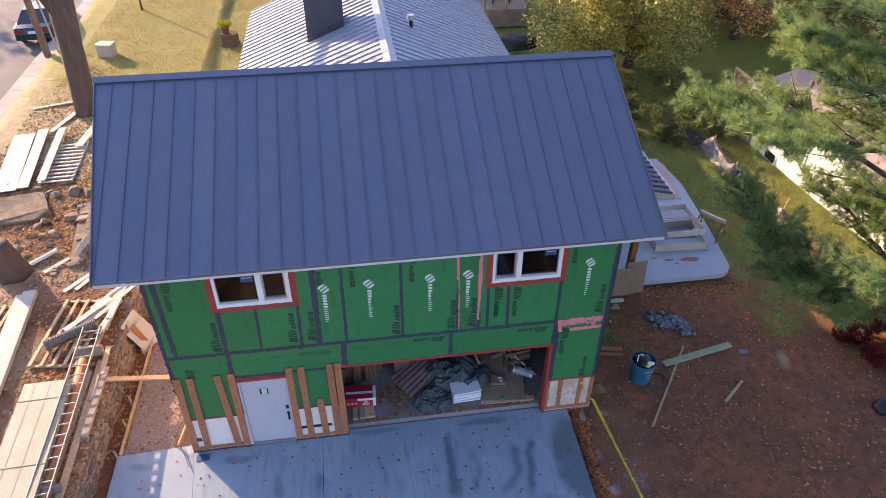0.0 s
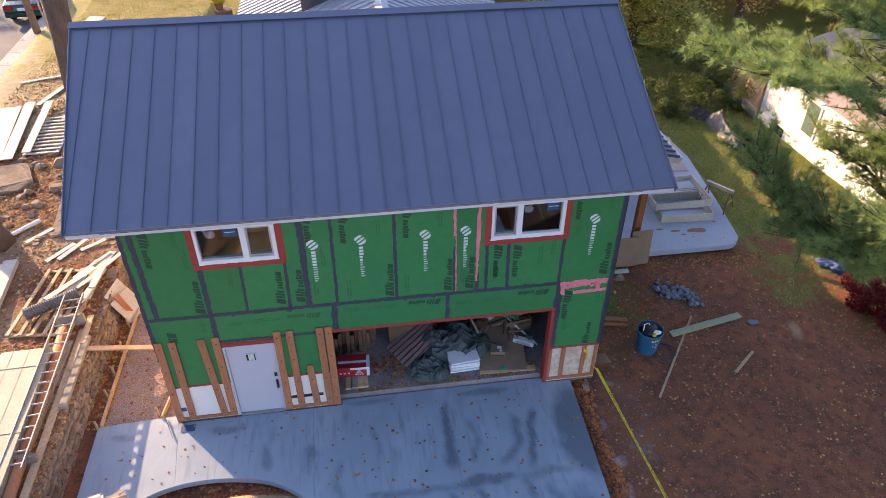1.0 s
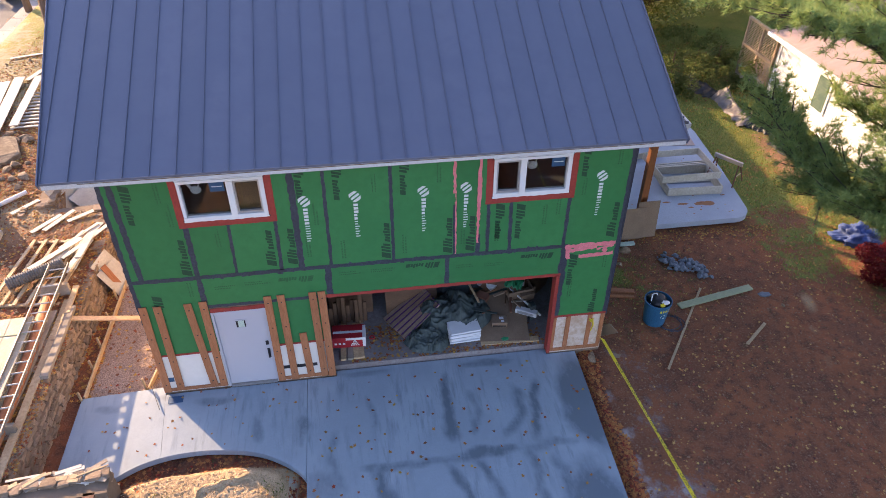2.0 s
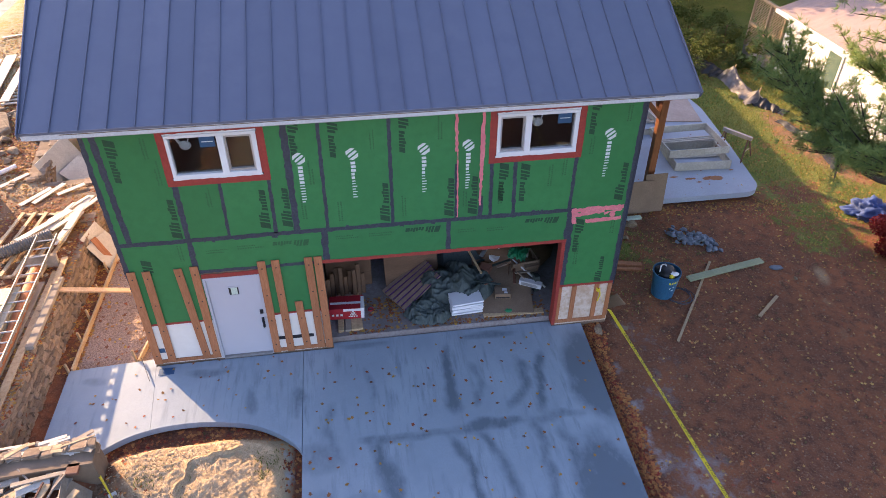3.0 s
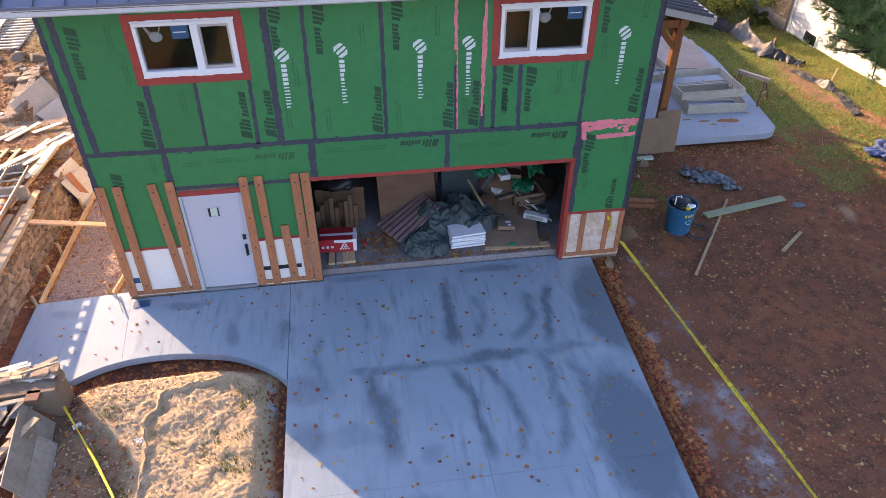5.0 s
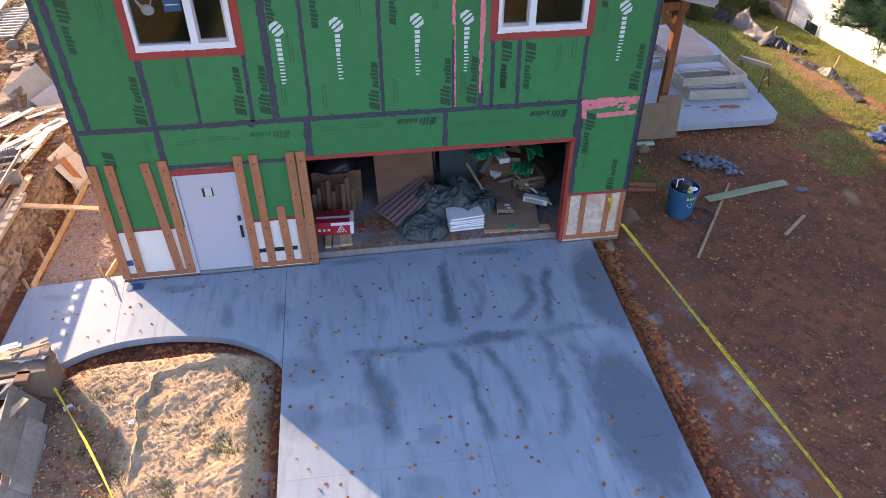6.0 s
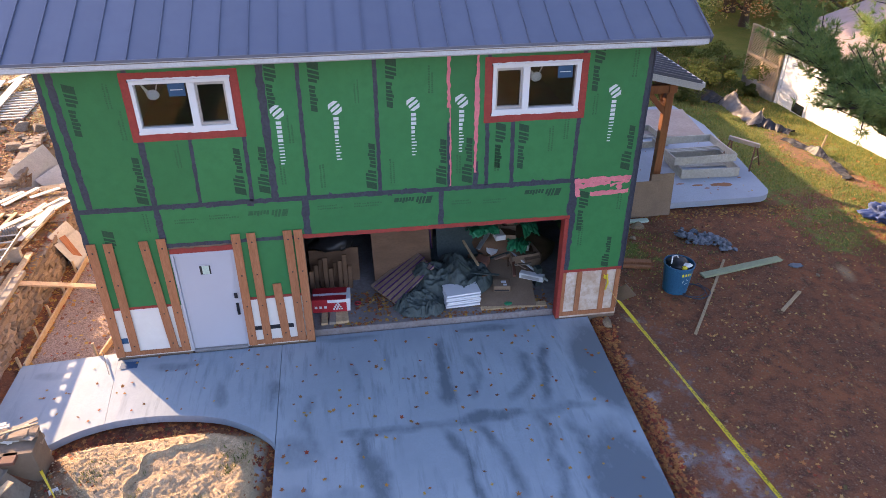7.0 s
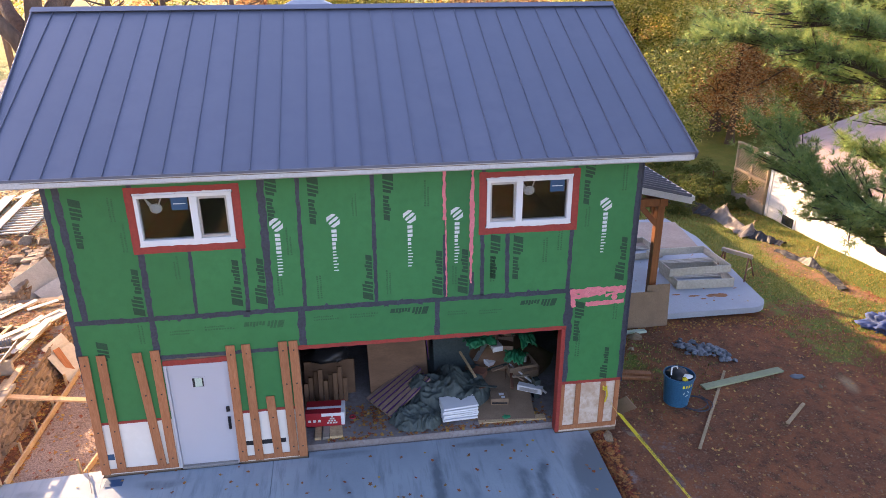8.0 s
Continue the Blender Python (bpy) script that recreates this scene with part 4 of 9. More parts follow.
def window(x0, x1, z0, z1, sash_left):
    """White vinyl slider: outer frame, one fixed pane, one framed sash."""
    w = part("window", boxed(x0, x1, -0.030, 0.10, z1 - 0.055, z1, bevel=0.004), M["vinyl"], house, "white vinyl sliding window")
    part("frame", boxed(x0, x1, -0.030, 0.10, z0, z0 + 0.075, bevel=0.004), M["vinyl"], w)
    part("frame", boxed(x0, x0 + 0.055, -0.0295, 0.10, z0 + 0.076, z1 - 0.056, bevel=0.004), M["vinyl"], w)
    part("frame", boxed(x1 - 0.075, x1, -0.0295, 0.10, z0 + 0.076, z1 - 0.056, bevel=0.004), M["vinyl"], w)
    xm = x0 + (0.53 if sash_left else 0.85)
    part("mullion", boxed(xm - 0.05, xm + 0.06, -0.034, 0.09, z0 + 0.07, z1 - 0.055, bevel=0.004), M["vinyl"], w)
    sa, sb = (x0 + 0.056, xm - 0.051) if sash_left else (xm + 0.061, x1 - 0.076)
    bm = bmesh.new()
    for a, b, c, d in ((sa, sb, z1 - 0.1, z1 - 0.057), (sa, sb, z0 + 0.077, z0 + 0.12), (sa, sa + 0.03, z0 + 0.12, z1 - 0.1), (sb - 0.03, sb, z0 + 0.12, z1 - 0.1)):
        box(bm, a, b, 0.0, 0.05, c, d)
    part("sash", bm, M["steel"], w, "grey insect-screen sash")
    for a, b in ((x0 + 0.055, xm - 0.05), (xm + 0.06, x1 - 0.075)):
        g = part("pane", boxed(a, b, 0.040, 0.046, z0 + 0.075, z1 - 0.055), M["glass"], w)
        g.visible_shadow = False
    st = (x0 + 0.52, x0 + 0.76) if not sash_left else (x1 - 0.36, x1 - 0.12)
    part("sticker", boxed(st[0], st[1], 0.034, 0.038, z1 - 0.27, z1 - 0.075), M["lblue"], w, "blue glass label")
    part("sticker", boxed(st[0] + 0.03, st[1] - 0.03, 0.032, 0.0335, z1 - 0.18, z1 - 0.165), M["white_print"], w)
    for cx, cz in ((x0, z0), (x1, z0), (x0, z1), (x1, z1)):
        part("corner_clip", boxed(cx - 0.022, cx + 0.022, -0.012, -0.0085, cz - 0.02, cz + 0.02), M["black"], w)
    for zz, sd in ((z1 + 0.012, 3), (z0 - 0.012, 5)):
        bm = bmesh.new()
        rough_strip(bm, (x0 - 0.012, zz), (x1 + 0.012, zz), 0.028, -0.013, 0.003, 0.25, 0.05, seed=sd)
        part("nail_fin", bm, M["vinyl"], w)
    return w


window(*WIN[0], False)
window(*WIN[1], True)


def door():
    d = part("door", boxed(0.05, 0.985, 0.03, 0.075, 0.03, 2.01, bevel=0.003), M["door"], house, "white entry door with a small square light")
    for a, b, c, e in ((0.0, 0.046, 0.0, 2.06), (0.989, 1.03, 0.0, 2.06)):
        part("door_frame", boxed(a, b, -0.012, 0.15, c, e, bevel=0.003), M["door"], d)
    part("door_frame", boxed(0.0465, 0.9885, -0.012, 0.15, 2.015, 2.06, bevel=0.003), M["door"], d)
    part("threshold", boxed(0.0465, 0.9885, -0.03, 0.15, -0.02, 0.026, bevel=0.004), M["alu"], d)
    bm = bmesh.new()
    for a, b, c, e in ((0.395, 0.625, 1.775, 1.80), (0.395, 0.625, 1.575, 1.60), (0.395, 0.42, 1.6, 1.775), (0.60, 0.625, 1.6, 1.775)):
        box(bm, a, b, 0.018, 0.029, c, e)
    part("light_frame", bm, M["door"], d)
    part("light_pane", boxed(0.42, 0.60, 0.022, 0.027, 1.6, 1.775), M["black"], d)
    part("notice", boxed(0.46, 0.575, 0.0185, 0.0205, 1.605, 1.77), M["pale"], d, "pale paper notice behind the glass")
    part("lock_plate", boxed(0.90, 0.96, 0.010, 0.029, 1.06, 1.17, bevel=0.006), M["black"], d, "black keypad lock")
    bm = bmesh.new()
    box(bm, 0.905, 0.955, 0.015, 0.029, 0.70, 0.96, bevel=0.006)
    tube(bm, [(0.93, 0.02, 0.93), (0.93, -0.04, 0.91), (0.93, -0.045, 0.80), (0.93, -0.03, 0.74), (0.93, 0.02, 0.73)], 0.011, 8)
    part("handle", bm, M["black"], d, "black door handle")


door()

# ---- roof ----
RY, RZ, EY, EZ = 3.50, 7.47, -0.55, 5.45
RIDGE_L, EAVE_L, ROOF_R = -2.15, -1.83, 8.60
slope = (RZ - EZ) / (RY - EY)
roof = part("roof", bmesh.new(), M["stud"], house, "blue-grey standing seam metal roof")


def slope_panel(name, xa0, xa1, xb0, xb1, side, parent, material, rib=True):
    """One metal pan: xa at the eave, xb at the ridge. side 1 front, -1 back."""
    bm = bmesh.new()

    def p(x, t, up):
        y = EY + (RY - EY) * t
        y = y if side == 1 else 2 * RY - y
        return bm.verts.new((x, y, EZ + (RZ - EZ) * t + up))
    th = 0.02
    prof = [(0.0, 0.026), (0.010, 0.026), (0.010, 0.0), (0.5, 0.002), (1.0, 0.0)] if rib else [(0, 0), (1, 0)]
    ra, rb = [], []
    for u, h in prof:
        xa = xa0 + (u if u < 0.1 else 0) + (xa1 - xa0) * (u if u >= 0.1 else 0)
        xb = xb0 + (u if u < 0.1 else 0) + (xb1 - xb0) * (u if u >= 0.1 else 0)
        ra.append(p(xa, 0, h))
        rb.append(p(xb, 1, h))
    for k in range(len(prof) - 1):
        bm.faces.new((ra[k], ra[k + 1], rb[k + 1], rb[k]))
    lo = [p(xa0, 0, -th), p(xa1, 0, -th), p(xb1, 1, -th), p(xb0, 1, -th)]
    bm.faces.new(lo[::-1])
    bm.faces.new((*ra, lo[1], lo[0]))
    bm.faces.new((ra[0], rb[0], lo[3], lo[0]))
    bm.faces.new((ra[-1], rb[-1], lo[2], lo[1]))
    return part(name, bm, material, parent)


PITCH = 0.40
for side in (1, -1):
    x = ROOF_R
    while x - PITCH > RIDGE_L + 0.1:
        lo = x - PITCH
        slope_panel("roof_panel", max(lo, EAVE_L), x, lo, x, side, roof, M["roof"])
        x = lo
    slope_panel("roof_panel", EAVE_L, max(x, EAVE_L + 0.02), RIDGE_L, x, side, roof, M["roof"])
bm = bmesh.new()
for s in (1, -1):
    m = Matrix.Translation((0, RY, RZ + 0.045)) @ Matrix.Rotation(s * math.atan(slope), 4, "X")
    box(bm, RIDGE_L - 0.02, ROOF_R + 0.02, -0.16 if s == 1 else 0.0, 0.0 if s == 1 else 0.16, -0.004, 0.004, m)
part("ridge_cap", bm, M["roof"], roof)
for side in (1, -1):
    yy = EY if side == 1 else 2 * RY - EY
    part("fascia", boxed(EAVE_L + 0.02, ROOF_R - 0.01, min(yy, yy + side * 0.03) + side * 0.012, max(yy, yy + side * 0.03) + side * 0.012, EZ - 0.125, EZ - 0.022, bevel=0.003), M["fascia"], roof, "white eave fascia")
    part("drip_edge", boxed(EAVE_L, ROOF_R, yy - 0.012, yy + 0.012, EZ - 0.035, EZ + 0.004), M["roof"], roof)
    y0, y1 = sorted((yy + side * 0.05, 0.0 if side == 1 else YB))
    part("soffit", boxed(EAVE_L + 0.05, ROOF_R - 0.05, y0, y1, EZ - 0.15, EZ - 0.135), M["soffit"], roof)
for xe, xr in ((EAVE_L, RIDGE_L), (ROOF_R, ROOF_R)):
    bm = bmesh.new()
    for s in (1, -1):
        ye = EY if s == 1 else 2 * RY - EY
        beam(bm, (xe, ye, EZ - 0.10), (xr, RY, RZ - 0.10), 0.02, 0.13, (0, 0, 1), 0.002)
    part("rake_board", bm, M["roof"], roof)
bm = bmesh.new()
for s in (1, -1):
    a = [bm.verts.new(v) for v in ((XL, EY if s == 1 else 2 * RY - EY, EZ - 0.06), (XR, EY if s == 1 else 2 * RY - EY, EZ - 0.06), (XR, RY, RZ - 0.06), (XL, RY, RZ - 0.06))]
    bm.faces.new(a)
part("roof_deck", bm, M["stud"], roof)

# ---- porch on the right ----
porch = thing("porch", "open timber porch with grey metal roof beside the garage", "porch")
PX, PZ, PY0, PY1 = 11.3, 3.1, 4.25, 8.3
ps = 0.24
bm = bmesh.new()
vs = [bm.verts.new((x, y, PZ + (PX - x) * ps + dz)) for dz in (0, -0.03) for x, y in ((XR + 0.02, PY0), (PX, PY0), (PX, PY1), (XR + 0.02, PY1))]
for q in ((0, 1, 2, 3), (7, 6, 5, 4), (0, 4, 5, 1), (1, 5, 6, 2), (2, 6, 7, 3), (3, 7, 4, 0)):
    bm.faces.new([vs[k] for k in q])
proof = part("roof", bm, M["roof"], porch, "grey-blue standing seam porch roof")
y = PY0 + 0.02
while y < PY1:
    bm = bmesh.new()
    beam(bm, (PX, y, PZ), (XR + 0.03, y, PZ + (PX - XR - 0.03) * ps), 0.035, 0.045)
    part("seam", bm, M["roof"], proof)
    y += 0.27
bm = bmesh.new()
beam(bm, (PX + 0.01, PY0 - 0.01, PZ - 0.19), (XR + 0.03, PY0 - 0.01, PZ + (PX - XR) * ps - 0.19), 0.03, 0.15)
part("fascia", bm, M["fascia"], porch)
part("gutter", boxed(PX + 0.002, PX + 0.09, PY0, PY1, PZ - 0.13, PZ - 0.01, bevel=0.01), M["fascia"], porch)
part("beam", boxed(PX - 0.75, PX - 0.55, PY0 + 0.06, PY1 - 0.1, 2.86, 3.05, bevel=0.006), M["oakpost"], porch)
part("beam", boxed(XR + 0.03, PX - 0.76, PY0 + 0.07, PY0 + 0.23, 2.86, 3.05, bevel=0.006), M["oakpost"], porch)
part("post", boxed(10.57, 10.75, 4.43, 4.61, -0.06, 2.858, bevel=0.006), M["oakpost"], porch, "stained square timber post")
bm = bmesh.new()
beam(bm, (10.66, 4.6, 2.25), (10.66, 5.15, 2.85), 0.12, 0.12)
beam(bm, (10.60, 4.5, 2.25), (10.05, 4.5, 2.85), 0.12, 0.12)
part("brace", bm, M["oakpost"], porch)
part("post_base", boxed(10.55, 10.77, 4.41, 4.63, -0.109, -0.06), M["black"], porch, "black steel post bracket")
patio = thing("patio", "new concrete patio slab with rounded corner", "patio", kind="structure")
r, cx, cy = 0.55, 13.55, 4.97
arc = [(cx + r * math.cos(t), cy + r * math.sin(t)) for t in [radians(-90 + 15 * k) for k in range(7)]]
slab_piece([(8.02, 4.42), *arc, (14.35, 6.9), (14.6, 9.5), (14.4, 11.4), (8.02, 11.4)], 0.16, "concrete_slab", patio, M["concrete"], lambda x, y: -0.11)

# ---- main house behind ----
mh = thing("main_house", "single-storey house with grey standing seam metal gable roof", "house")
part("wall", boxed(-0.6, 9.0, 9.2, 22.6, -0.2, 2.5), M["white"], mh)
HRX, HRZ, HEZ, HX0, HX1, HY0, HY1 = 4.30, 4.62, 2.42, -1.25, 9.55, 8.6, 23.0
mroof = part("roof", bmesh.new(), M["old_roof"], mh, "grey-blue standing seam metal roof")
for xe in (HX0, HX1):
    bm = bmesh.new()
    q = [bm.verts.new(v) for v in ((xe, HY0, HEZ), (xe, HY1, HEZ), (HRX, HY1, HRZ), (HRX, HY0, HRZ))]
    q2 = [bm.verts.new(v.co - Vector((0, 0, 0.06))) for v in q]
    bm.faces.new(q), bm.faces.new(q2[::-1])
    for k in range(4):
        bm.faces.new((q[k], q[(k + 1) % 4], q2[(k + 1) % 4], q2[k]))
    part("slope", bm, M["old_roof"], mroof)
    y = HY0 + 0.05
    rib = None
    while y < HY1:
        if rib is None:
            bm = bmesh.new()
            beam(bm, (xe, 0, HEZ), (HRX, 0, HRZ), 0.025, 0.045, (0, 0, 1), 0)
            rib = part("seam", bm, M["old_roof"], mroof)
            rib.location = (0, y, 0)
        else:
            o = rib.copy()
            scene.collection.objects.link(o)
            o.location = (0, y, 0)
        y += 0.42
bm = bmesh.new()
for s in (1, -1):
    m = Matrix.Translation((HRX, 0, HRZ + 0.05)) @ Matrix.Rotation(s * 0.40, 4, "Y")
    box(bm, 0 if s == 1 else -0.24, 0.24 if s == 1 else 0, HY0, HY1, -0.01, 0.01, m)
part("ridge_cap", bm, M["old_roof"], mroof)
ch = part("chimney", boxed(1.55, 2.95, 15.6, 16.7, 2.8, 6.75), M["cladding"], mh, "dark metal-clad chimney box")
part("chimney_cap", boxed(1.40, 3.10, 15.45, 16.85, 6.75, 6.85), M["fascia"], ch)
bm = bmesh.new()
a = [bm.verts.new(v) for v in ((1.4, 15.45, 7.0), (3.1, 15.45, 7.0), (3.1, 16.85, 7.0), (1.4, 16.85, 7.0), (2.25, 16.15, 7.38))]
for q in ((0, 1, 4), (1, 2, 4), (2, 3, 4), (3, 0, 4), (3, 2, 1, 0)):
    bm.faces.new([a[k] for k in q])
part("chimney_hood", bm, M["old_roof"], ch)
for k in (0, 1):
    for j in (0, 1):
        part("hood_post", boxed(1.5 + 1.4 * k, 1.55 + 1.4 * k, 15.55 + 1.15 * j, 15.6 + 1.15 * j, 6.85, 7.0), M["black"], ch)
bm = bmesh.new()
cyl(bm, (5.42, 15.0), 0.07, 0.07, 3.9, 4.45, 12)
part("vent_pipe", bm, M["black"], mh, "roof vent pipe with metal cap")
bm = bmesh.new()
cyl(bm, (5.42, 15.0), 0.15, 0.13, 4.45, 4.62, 14)
part("vent_cap", bm, M["steel"], mh)
bm = bmesh.new()
cyl(bm, (8.2, 13.5), 0.18, 0.14, 2.9, 3.25, 14)
part("roof_vent", bm, M["steel"], mh)

# ---- street ----
road = link_bm("road", boxed(-24, -12.05, -120, 300, -0.6, -0.09), M["asphalt"])
tagged(road, "sunlit grey asphalt street", "road", kind="structure")
kerb = link_bm("kerb", boxed(-12.05, -11.85, -120, 300, -0.6, 0.06, bevel=0.02), M["walkway"])
tagged(kerb, "concrete street kerb", "kerb", kind="structure")
walkw = thing("sidewalk", "pale concrete sidewalk along the street", "sidewalk", kind="structure")
sq = None
for k in range(60):
    if sq is None:
        sq = part("sidewalk_slab", boxed(-11.84, -9.95, 0.0, 1.48, -0.1, 0.20, bevel=0.012), M["walkway"], walkw)
        sq.location = (0, -20, 0)
    else:
        o = sq.copy()
        scene.collection.objects.link(o)
        o.location = (0, -20 + 1.5 * k, 0)

# ---- neighbour's house ----
nb = thing("neighbour_house", "white one-storey house with brown shingle roof and lattice porch", "house")
NX = 19.6
part("wall", boxed(NX, NX + 8, 2.0, 13.4, -1.4, 1.62), M["white"], nb)
nroof = part("roof", bmesh.new(), M["shingle"], nb, "faded brown asphalt shingle roof")
bm = bmesh.new()
q = [bm.verts.new(v) for v in ((NX - 0.35, 1.5, 1.62), (NX - 0.35, 13.8, 1.62), (NX + 4.2, 13.8, 3.1), (NX + 4.2, 1.5, 3.1), (NX + 9, 13.8, 1.62), (NX + 9, 1.5, 1.62))]
q2 = [bm.verts.new(v.co + Vector((0, 0, -0.1))) for v in q]
for f in ((0, 1, 2, 3), (3, 2, 4, 5)):
    bm.faces.new([q[k] for k in f])
    bm.faces.new([q2[k] for k in f][::-1])
for a, b in ((0, 1), (1, 2), (2, 4), (4, 5), (5, 3), (3, 0)):
    bm.faces.new((q[a], q[b], q2[b], q2[a]))
part("slope", bm, M["shingle"], nroof)
part("gutter", boxed(NX - 0.45, NX - 0.352, 1.5, 13.8, 1.46, 1.6, bevel=0.01), M["white"], nb)
part("corner_trim", boxed(NX - 0.03, NX - 0.002, 13.25, 13.42, -1.3, 1.5), M["white"], nb)
w = part("window", boxed(NX - 0.03, NX - 0.004, 11.5, 12.35, -0.95, -0.45), M["white"], nb, "basement window")
part("pane", boxed(NX - 0.034, NX - 0.031, 11.58, 12.27, -0.88, -0.52), M["carglass"], w)
w = part("window", boxed(NX - 0.05, NX - 0.004, 9.9, 10.75, -0.1, 1.25), M["white"], nb, "tall side window")
part("pane", boxed(NX - 0.054, NX - 0.051, 9.98, 10.67, -0.02, 1.17), M["oldpane"], w)
z = -1.25
while z < 1.4:
    part("siding_lap", boxed(NX - 0.016, NX - 0.002, 2.0, 13.24, z, z + 0.008), M["white"], nb)
    z += 0.2
# lattice porch at the far end
part("porch_base", boxed(NX - 0.1, NX + 3, 13.45, 15.8, -1.5, -0.55, bevel=0.01), M["greywood"], nb, "weathered board porch skirt")
for y in (13.5, 14.6, 15.75):
    part("porch_post", boxed(NX - 0.12, NX - 0.02, y - 0.05, y + 0.05, -0.55, 1.4, bevel=0.004), M["lumber"], nb)
part("porch_rail", boxed(NX - 0.13, NX - 0.02, 13.45, 15.8, 0.32, 0.42, bevel=0.004), M["lumber"], nb)
part("porch_rail", boxed(NX - 0.13, NX - 0.02, 13.45, 15.8, 1.40, 1.5, bevel=0.004), M["lumber"], nb)


def lattice(parent, x, y0, y1, z0, z1, d=0.13, material="lumber"):
    for s in (1, -1):
        bm = bmesh.new()
        c = y0 - (z1 - z0)
        while c < y1 + (z1 - z0):
            pts = []
            for t in (0, 1):
                yy = c + (z1 - z0) * t * s
                pts.append((yy, z0 + (z1 - z0) * t))
            (ya, za), (yb, zb) = pts
            lo, hi = max(min(ya, yb), y0), min(max(ya, yb), y1)
            if hi - lo > 0.03:
                f = lambda yv: za + (zb - za) * (yv - ya) / (yb - ya)
                beam(bm, (x + 0.008 * s, lo, f(lo)), (x + 0.008 * s, hi, f(hi)), 0.006, 0.035, (0, 0, 1), 0)
            c += d
        part("lattice_slats", bm, M[material], parent)


for a, b in ((13.55, 14.55), (14.65, 15.7)):
    lattice(nb, NX - 0.06, a, b, -0.52, 0.32)
    lattice(nb, NX - 0.06, a, b, 0.42, 1.4)

# ---- trees ----
# extreme tones in these two ramps add sunlit sparkle and dark gaps as colour
M["leaf_yg"] = leaf_mat("yellow_green_leaves", [(0.20, 0.24, 0.045), (0.48, 0.44, 0.11), (0.86, 0.74, 0.30), (0.13, 0.17, 0.035), (0.42, 0.42, 0.10)], 0.66)
M["leaf_or"] = leaf_mat("orange_leaves", [(0.82, 0.44, 0.17), (0.88, 0.64, 0.32), (0.40, 0.17, 0.06), (0.90, 0.74, 0.44), (0.24, 0.11, 0.04)], 0.68)
M["leaf_gr"] = leaf_mat("green_leaves", [(0.19, 0.21, 0.03), (0.32, 0.30, 0.05), (0.46, 0.38, 0.08), (0.14, 0.16, 0.025)], 0.55)
M["leaf_dk"] = leaf_mat("dark_green_leaves", [(0.05, 0.09, 0.02), (0.09, 0.13, 0.03), (0.16, 0.17, 0.05)], 0.35)
M["leaf_rd"] = leaf_mat("crimson_leaves", [(0.16, 0.014, 0.02), (0.21, 0.024, 0.026), (0.10, 0.01, 0.014)], 0.5)
M["leaf_yl"] = leaf_mat("yellow_flowers", [(0.6, 0.45, 0.02), (0.7, 0.55, 0.04), (0.2, 0.25, 0.03)])
M["needle"] = leaf_mat("pine_needles", [(0.095, 0.20, 0.075), (0.17, 0.28, 0.09), (0.33, 0.38, 0.12)], 0.55, 0.5)
M["litter"] = leaf_mat("fallen_leaves", [(0.30, 0.11, 0.04), (0.45, 0.22, 0.055), (0.18, 0.075, 0.04), (0.52, 0.32, 0.07), (0.27, 0.05, 0.03)], 0.15, 0.8)
M["drift"] = leaf_mat("rust_leaves", [(0.26, 0.065, 0.03), (0.42, 0.13, 0.045), (0.14, 0.045, 0.03), (0.55, 0.26, 0.08), (0.28, 0.035, 0.025), (0.48, 0.20, 0.06)], 0.15, 0.8)
M["yardleaf"] = leaf_mat("tan_leaves", [(0.42, 0.24, 0.08), (0.58, 0.40, 0.12), (0.20, 0.08, 0.04), (0.50, 0.30, 0.10), (0.07, 0.035, 0.03), (0.36, 0.10, 0.05)], 0.15, 0.8)
M["weedblade"] = leaf_mat("weed_blades", [(0.06, 0.10, 0.015), (0.10, 0.13, 0.02), (0.16, 0.16, 0.04)], 0.3, 0.8)
M["grassblade"] = leaf_mat("grass_blades", [(0.18, 0.21, 0.035), (0.32, 0.29, 0.06), (0.12, 0.155, 0.025), (0.42, 0.33, 0.11)], 0.4, 0.8)
M["goldblade"] = leaf_mat("golden_grass_blades", [(0.42, 0.32, 0.11), (0.50, 0.39, 0.15), (0.30, 0.25, 0.07)], 0.35, 0.8)


def quads_object(name, co, material, parent=None, per=4):
    n = len(co) // per
    me = bpy.data.meshes.new(name)
    me.vertices.add(len(co))
    me.vertices.foreach_set("co", np.asarray(co, np.float32).reshape(-1))
    me.loops.add(n * per)
    me.loops.foreach_set("vertex_index", np.arange(n * per, dtype=np.int32))
    me.polygons.add(n)
    me.polygons.foreach_set("loop_start", np.arange(0, n * per, per, dtype=np.int32))
    me.update()
    me.validate()
    me.materials.append(material)
    ob = new(name, me)
    if parent is not None:
        ob.parent = parent
    return ob


def leaf_cloud(rg, centres, radii, n, size, flat=0.5):
    """n leaf quads over the clumps, denser towards each clump's shell."""
    k = rg.integers(0, len(centres), n)
    d = rg.normal(size=(n, 3))
    d /= np.linalg.norm(d, axis=1)[:, None]
    r = radii[k] * rg.uniform(0.35, 1.05, n) ** 0.6
    p = centres[k] + d * r[:, None] * np.array([1, 1, 0.8])
    u = rg.normal(size=(n, 3))
    u[:, 2] *= flat
    u /= np.linalg.norm(u, axis=1)[:, None]
    v = np.cross(u, rg.normal(size=(n, 3)))
    v /= np.linalg.norm(v, axis=1)[:, None] + 1e-6
    s = size * rg.uniform(0.6, 1.3, n)[:, None]
    u, v = u * s, v * s * 0.62
    tip = u * 1.0
    return np.stack([p - u, p + v * 0.9, p + tip, p - v * 0.9], 1).reshape(-1, 3)


